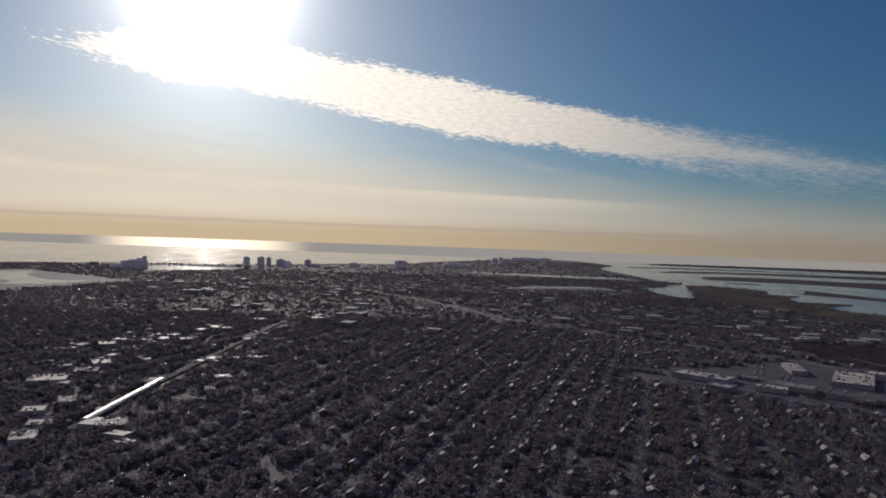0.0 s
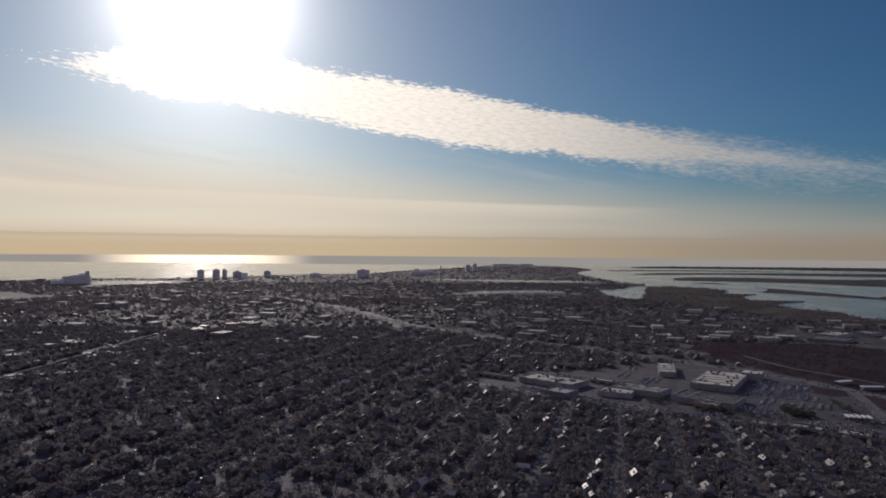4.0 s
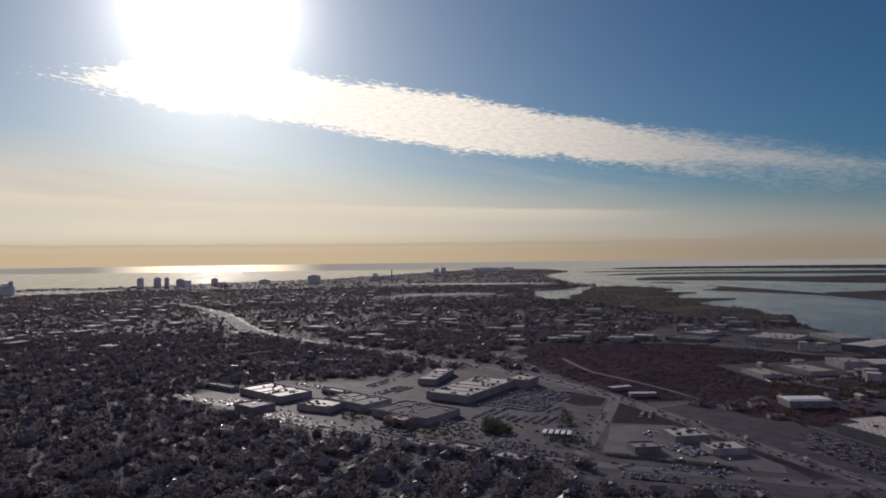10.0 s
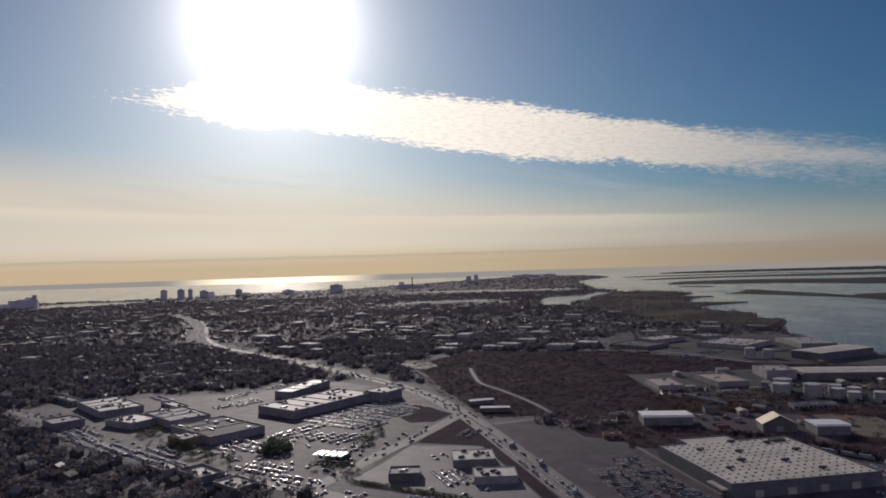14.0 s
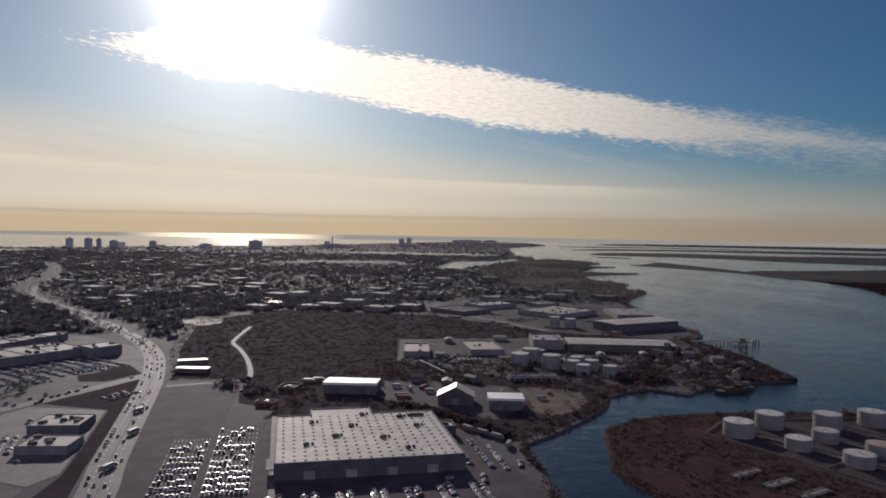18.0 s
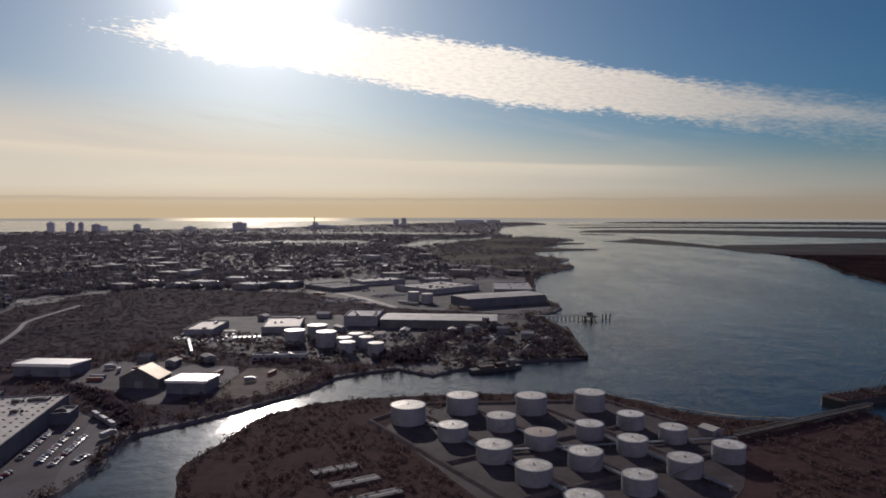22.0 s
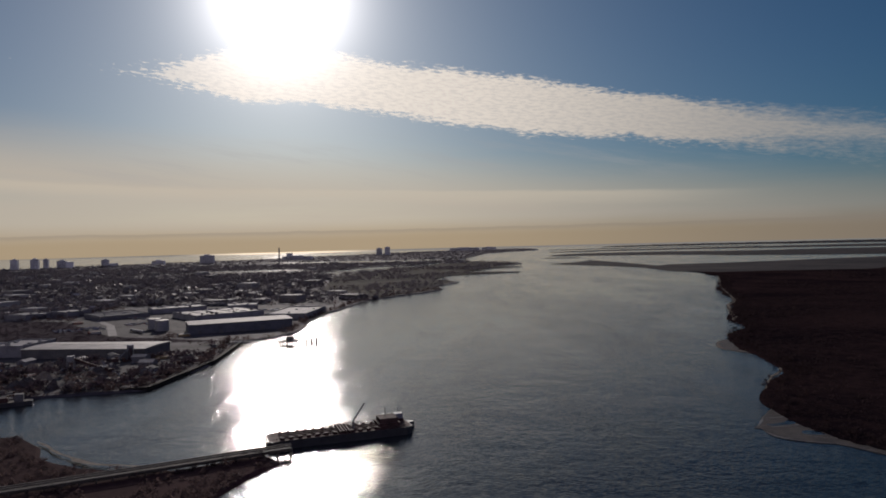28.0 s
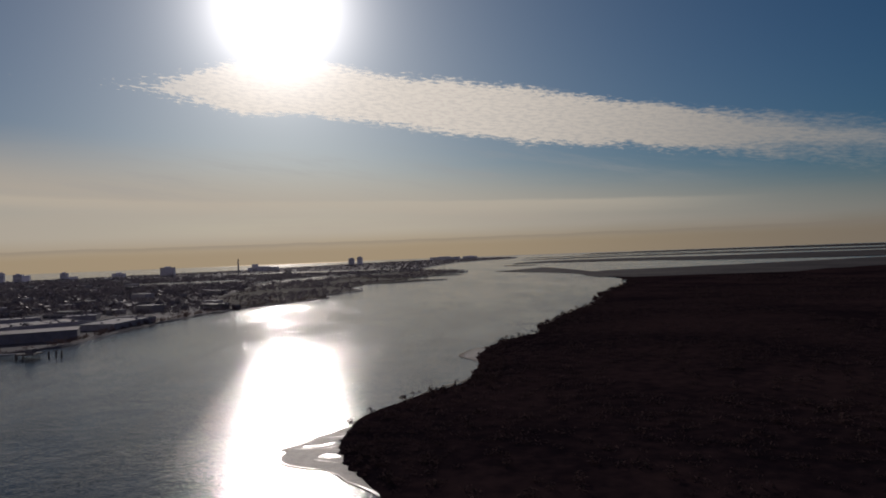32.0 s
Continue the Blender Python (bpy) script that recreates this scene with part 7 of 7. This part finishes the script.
# ---- clutter of the works yards ----
CONTAINER_PAINT = random_colours("container_paint", [(0, (0.20, 0.07, 0.05)), (0.25, (0.30, 0.29, 0.27)), (0.45, (0.06, 0.09, 0.14)), (0.6, (0.45, 0.44, 0.41)), (0.75, (0.10, 0.09, 0.08)), (0.9, (0.24, 0.17, 0.08))], 0.7, spec=0.3)
JUNK_PAINT = random_colours("junk_paint", [(0, (0.10, 0.05, 0.035)), (0.3, (0.05, 0.048, 0.046)), (0.55, (0.16, 0.12, 0.09)), (0.75, (0.08, 0.08, 0.09)), (0.9, (0.20, 0.19, 0.18))], 0.85, True, spec=0.25)
ribs = [box(-3.0, -0.6, 0, 3.0, 0.6, 1.3)] + [box(-2.9 + i * 0.45, s * 0.6 - 0.03, 0.08, -2.68 + i * 0.45, s * 0.6 + 0.03, 1.22) for i in range(13) for s in (-1, 1)]
CONTAINER = mesh_of("container_body", *joined(*ribs), CONTAINER_PAINT)
CONTAINER_DOOR = mesh_of("container_door", *joined(box(3.0, -0.56, 0.05, 3.06, -0.02, 1.25), box(3.0, 0.02, 0.05, 3.06, 0.56, 1.25)), CONTAINER_PAINT)


def container(x, y, turn):
    base = put("shipping_container", None, m=pose(x, y, 0.05, 0, 0, turn), label="worn ribbed shipping container in a works yard", category="container", group="yard containers")
    put("container_body", CONTAINER, base)
    put("container_door", CONTAINER_DOOR, base)


rng = random.Random(77)
for cx, cy, turn, count in ((150, 420, -4, 5), (136, 409, 86, 3), (172, 372, 30, 5), (186, 392, 60, 4), (222, 440, -4, 5), (205, 410, 20, 3), (70, 425, 8, 3), (106, 414, 8, 3), (196, 520, 27, 5), (84, 600, 40, 5), (130, 540, 45, 4), (205, 470, -4, 4)):
    c, s = math.cos(radians(turn)), math.sin(radians(turn))
    for i in range(count):
        q = (i - count / 2) * 1.9
        container(cx - q * s + rng.uniform(-0.6, 0.6) * c, cy + q * c + rng.uniform(-0.6, 0.6) * s, turn)
SCRAP_YARD = [(152, 392), (165, 350), (190, 348), (212, 360), (238, 367), (244, 378), (246, 425), (238, 470), (224, 474), (214, 438), (160, 434)]
CREEK_YARD = [(48, 402), (66, 356), (112, 352), (160, 356), (156, 392), (150, 432), (112, 422), (72, 415), (50, 412)]
junk = [box(-1.1, -0.5, 0, 1.1, 0.5, 0.8), box(-0.5, -0.5, 0, 0.5, 0.5, 1.3), joined(box(-2.2, -0.15, 0, 2.2, 0.15, 0.4), box(-0.5, -0.7, 0, 0.1, 0.7, 0.9))]
for k, template in enumerate(junk):
    spots = sow(SCRAP_YARD, 150, (150, 345, 248, 476), patchy(0.05, -0.1)) + sow(CREEK_YARD, 90, (46, 350, 162, 434))
    stuff("yard_junk", template, spots, JUNK_PAINT, "loose rusty scrap and crates in the yards", "scrap")
stuff("yard_bushes", CROWN_FAR[1], [(x, y, z, a, s * 0.7, h * 0.8) for x, y, z, a, s, h in sow(SCRAP_YARD, 330, (150, 345, 248, 476), patchy(0.04, 0.0)) + sow([(154, 351), (177, 353), (180, 374), (158, 376)], 120, (152, 349, 182, 378)) + sow(CREEK_YARD, 60, (46, 350, 162, 434), patchy(0.05, 0.1))], FIELD_SCRUB, "dark bushes among the scrap heaps", "scrub")


def work_barge(x, y, turn):
    base = put("work_barge", None, m=pose(x, y, -0.8, 0, 0, turn), label="low dark work barge moored at the scrap dock", category="barge")
    base.scale = (1.35, 1.25, 1.5)
    outline = [(-8, -1.8), (7, -1.8), (8.4, -1.2), (8.4, 1.2), (7, 1.8), (-8, 1.8), (-8.8, 1.2), (-8.8, -1.2)]
    put("hull", mesh_of("hull", *prism(outline, -0.4, 0.9), BLACK), base)
    put("deck", mesh_of("deck", *prism([(px * 0.96, py * 0.9) for px, py in outline], 0.85, 0.98), TIMBER), base)
    put("deck_cargo", mesh_of("deck_cargo", *joined(box(-6, -1.2, 0.98, -1, 1.2, 1.6), box(0, -1, 0.98, 3, 1, 2.0)), RUST), base)
    put("deckhouse", mesh_of("deckhouse", *box(4.4, -1, 0.98, 6.4, 1, 2.6), DARK_WALL), base)


work_barge(206, 342, 27)
storage_tank(-84, 686, 10.5, 2.2, "broad low white reservoir tank in the marsh", 51)
storage_tank(-24, 678, 10.0, 2.2, "broad low white reservoir tank in the marsh", 52)

# dark growth that hangs over the banks of the creek
bank = []
for edge in (MAIN_EDGE, TANK_EDGE):
    for (ax, ay), (bx, by) in zip(edge, edge[1:]):
        if 205 < ay < 500 and 85 < ax < 320 and not (248 < ax < 308 and 268 < ay < 300):
            d = math.dist((ax, ay), (bx, by)) + 1e-6
            for _ in range(int(d / 1.0)):
                t, o = rng.random(), rng.uniform(-0.6, 2.6)
                bank.append((ax + (bx - ax) * t - (by - ay) / d * o, ay + (by - ay) * t + (bx - ax) / d * o, -0.35, rng.uniform(0, 6.28), rng.uniform(0.35, 0.75), rng.uniform(0.6, 1.3)))
stuff("bank_growth", BUSH[0], bank, SCRUB, "dark reeds and bushes hanging over the creek banks", "scrub")

# the barn's yard: parked vehicles and stacked goods
for x, y, turn in ((49, 338, 20), (55, 333, 110), (64, 329, 15), (90, 322, 85), (112, 318, 30)):
    box_truck(x, y, turn, 4.4, "white box truck parked in the barn yard")
for x, y, turn in ((52, 322, 0), (53, 318, 0), (61, 338, 60), (117, 330, 80), (96, 330, 80)):
    container(x, y, turn)

# low tufts on the sandy point
tufts = [(x, y, -0.5, a, s * 0.28, h) for x, y, z, a, s, h in sow([(461, 303), (464, 290), (476, 270), (486, 300), (478, 334), (468, 335), (460.5, 322), (459, 312)], 420, (455, 268, 488, 336))]
stuff("point_tufts", BUSH[0], tufts, DARK_SCRUB, "low dark tufts of grass on the sandy point", "scrub")

# salt marsh towards the far channels, its colour paled to imitate haze
far_marsh = [(683, 1160), (655, 1350), (604, 1474), (530, 1622), (560, 1660), (632, 1780), (640, 1850), (685, 1530), (700, 1405), (730, 1450), (860, 1480), (1008, 1535), (1180, 1600), (1500, 1690), (2600, 1750), (5000, 1500), (5000, 1050), (2600, 1190), (1600, 1120), (1150, 1240), (900, 1130)]
line = smooth_line(far_marsh, 16, True)
line = [(x + 5 * noise.noise(Vector((x * 0.02, y * 0.02, 1))), y + 40 * noise.noise(Vector((x * 0.008, y * 0.03, 4))) * (1 if y < 1300 else 0.05)) for x, y in line]
put("ground_salt_marsh", mesh_of("ground_salt_marsh", *prism(line, -0.7, -0.44), HAZY_MARSH), label="salt marsh beside the far channels, coloured paler for haze", category="ground", kind="structure")
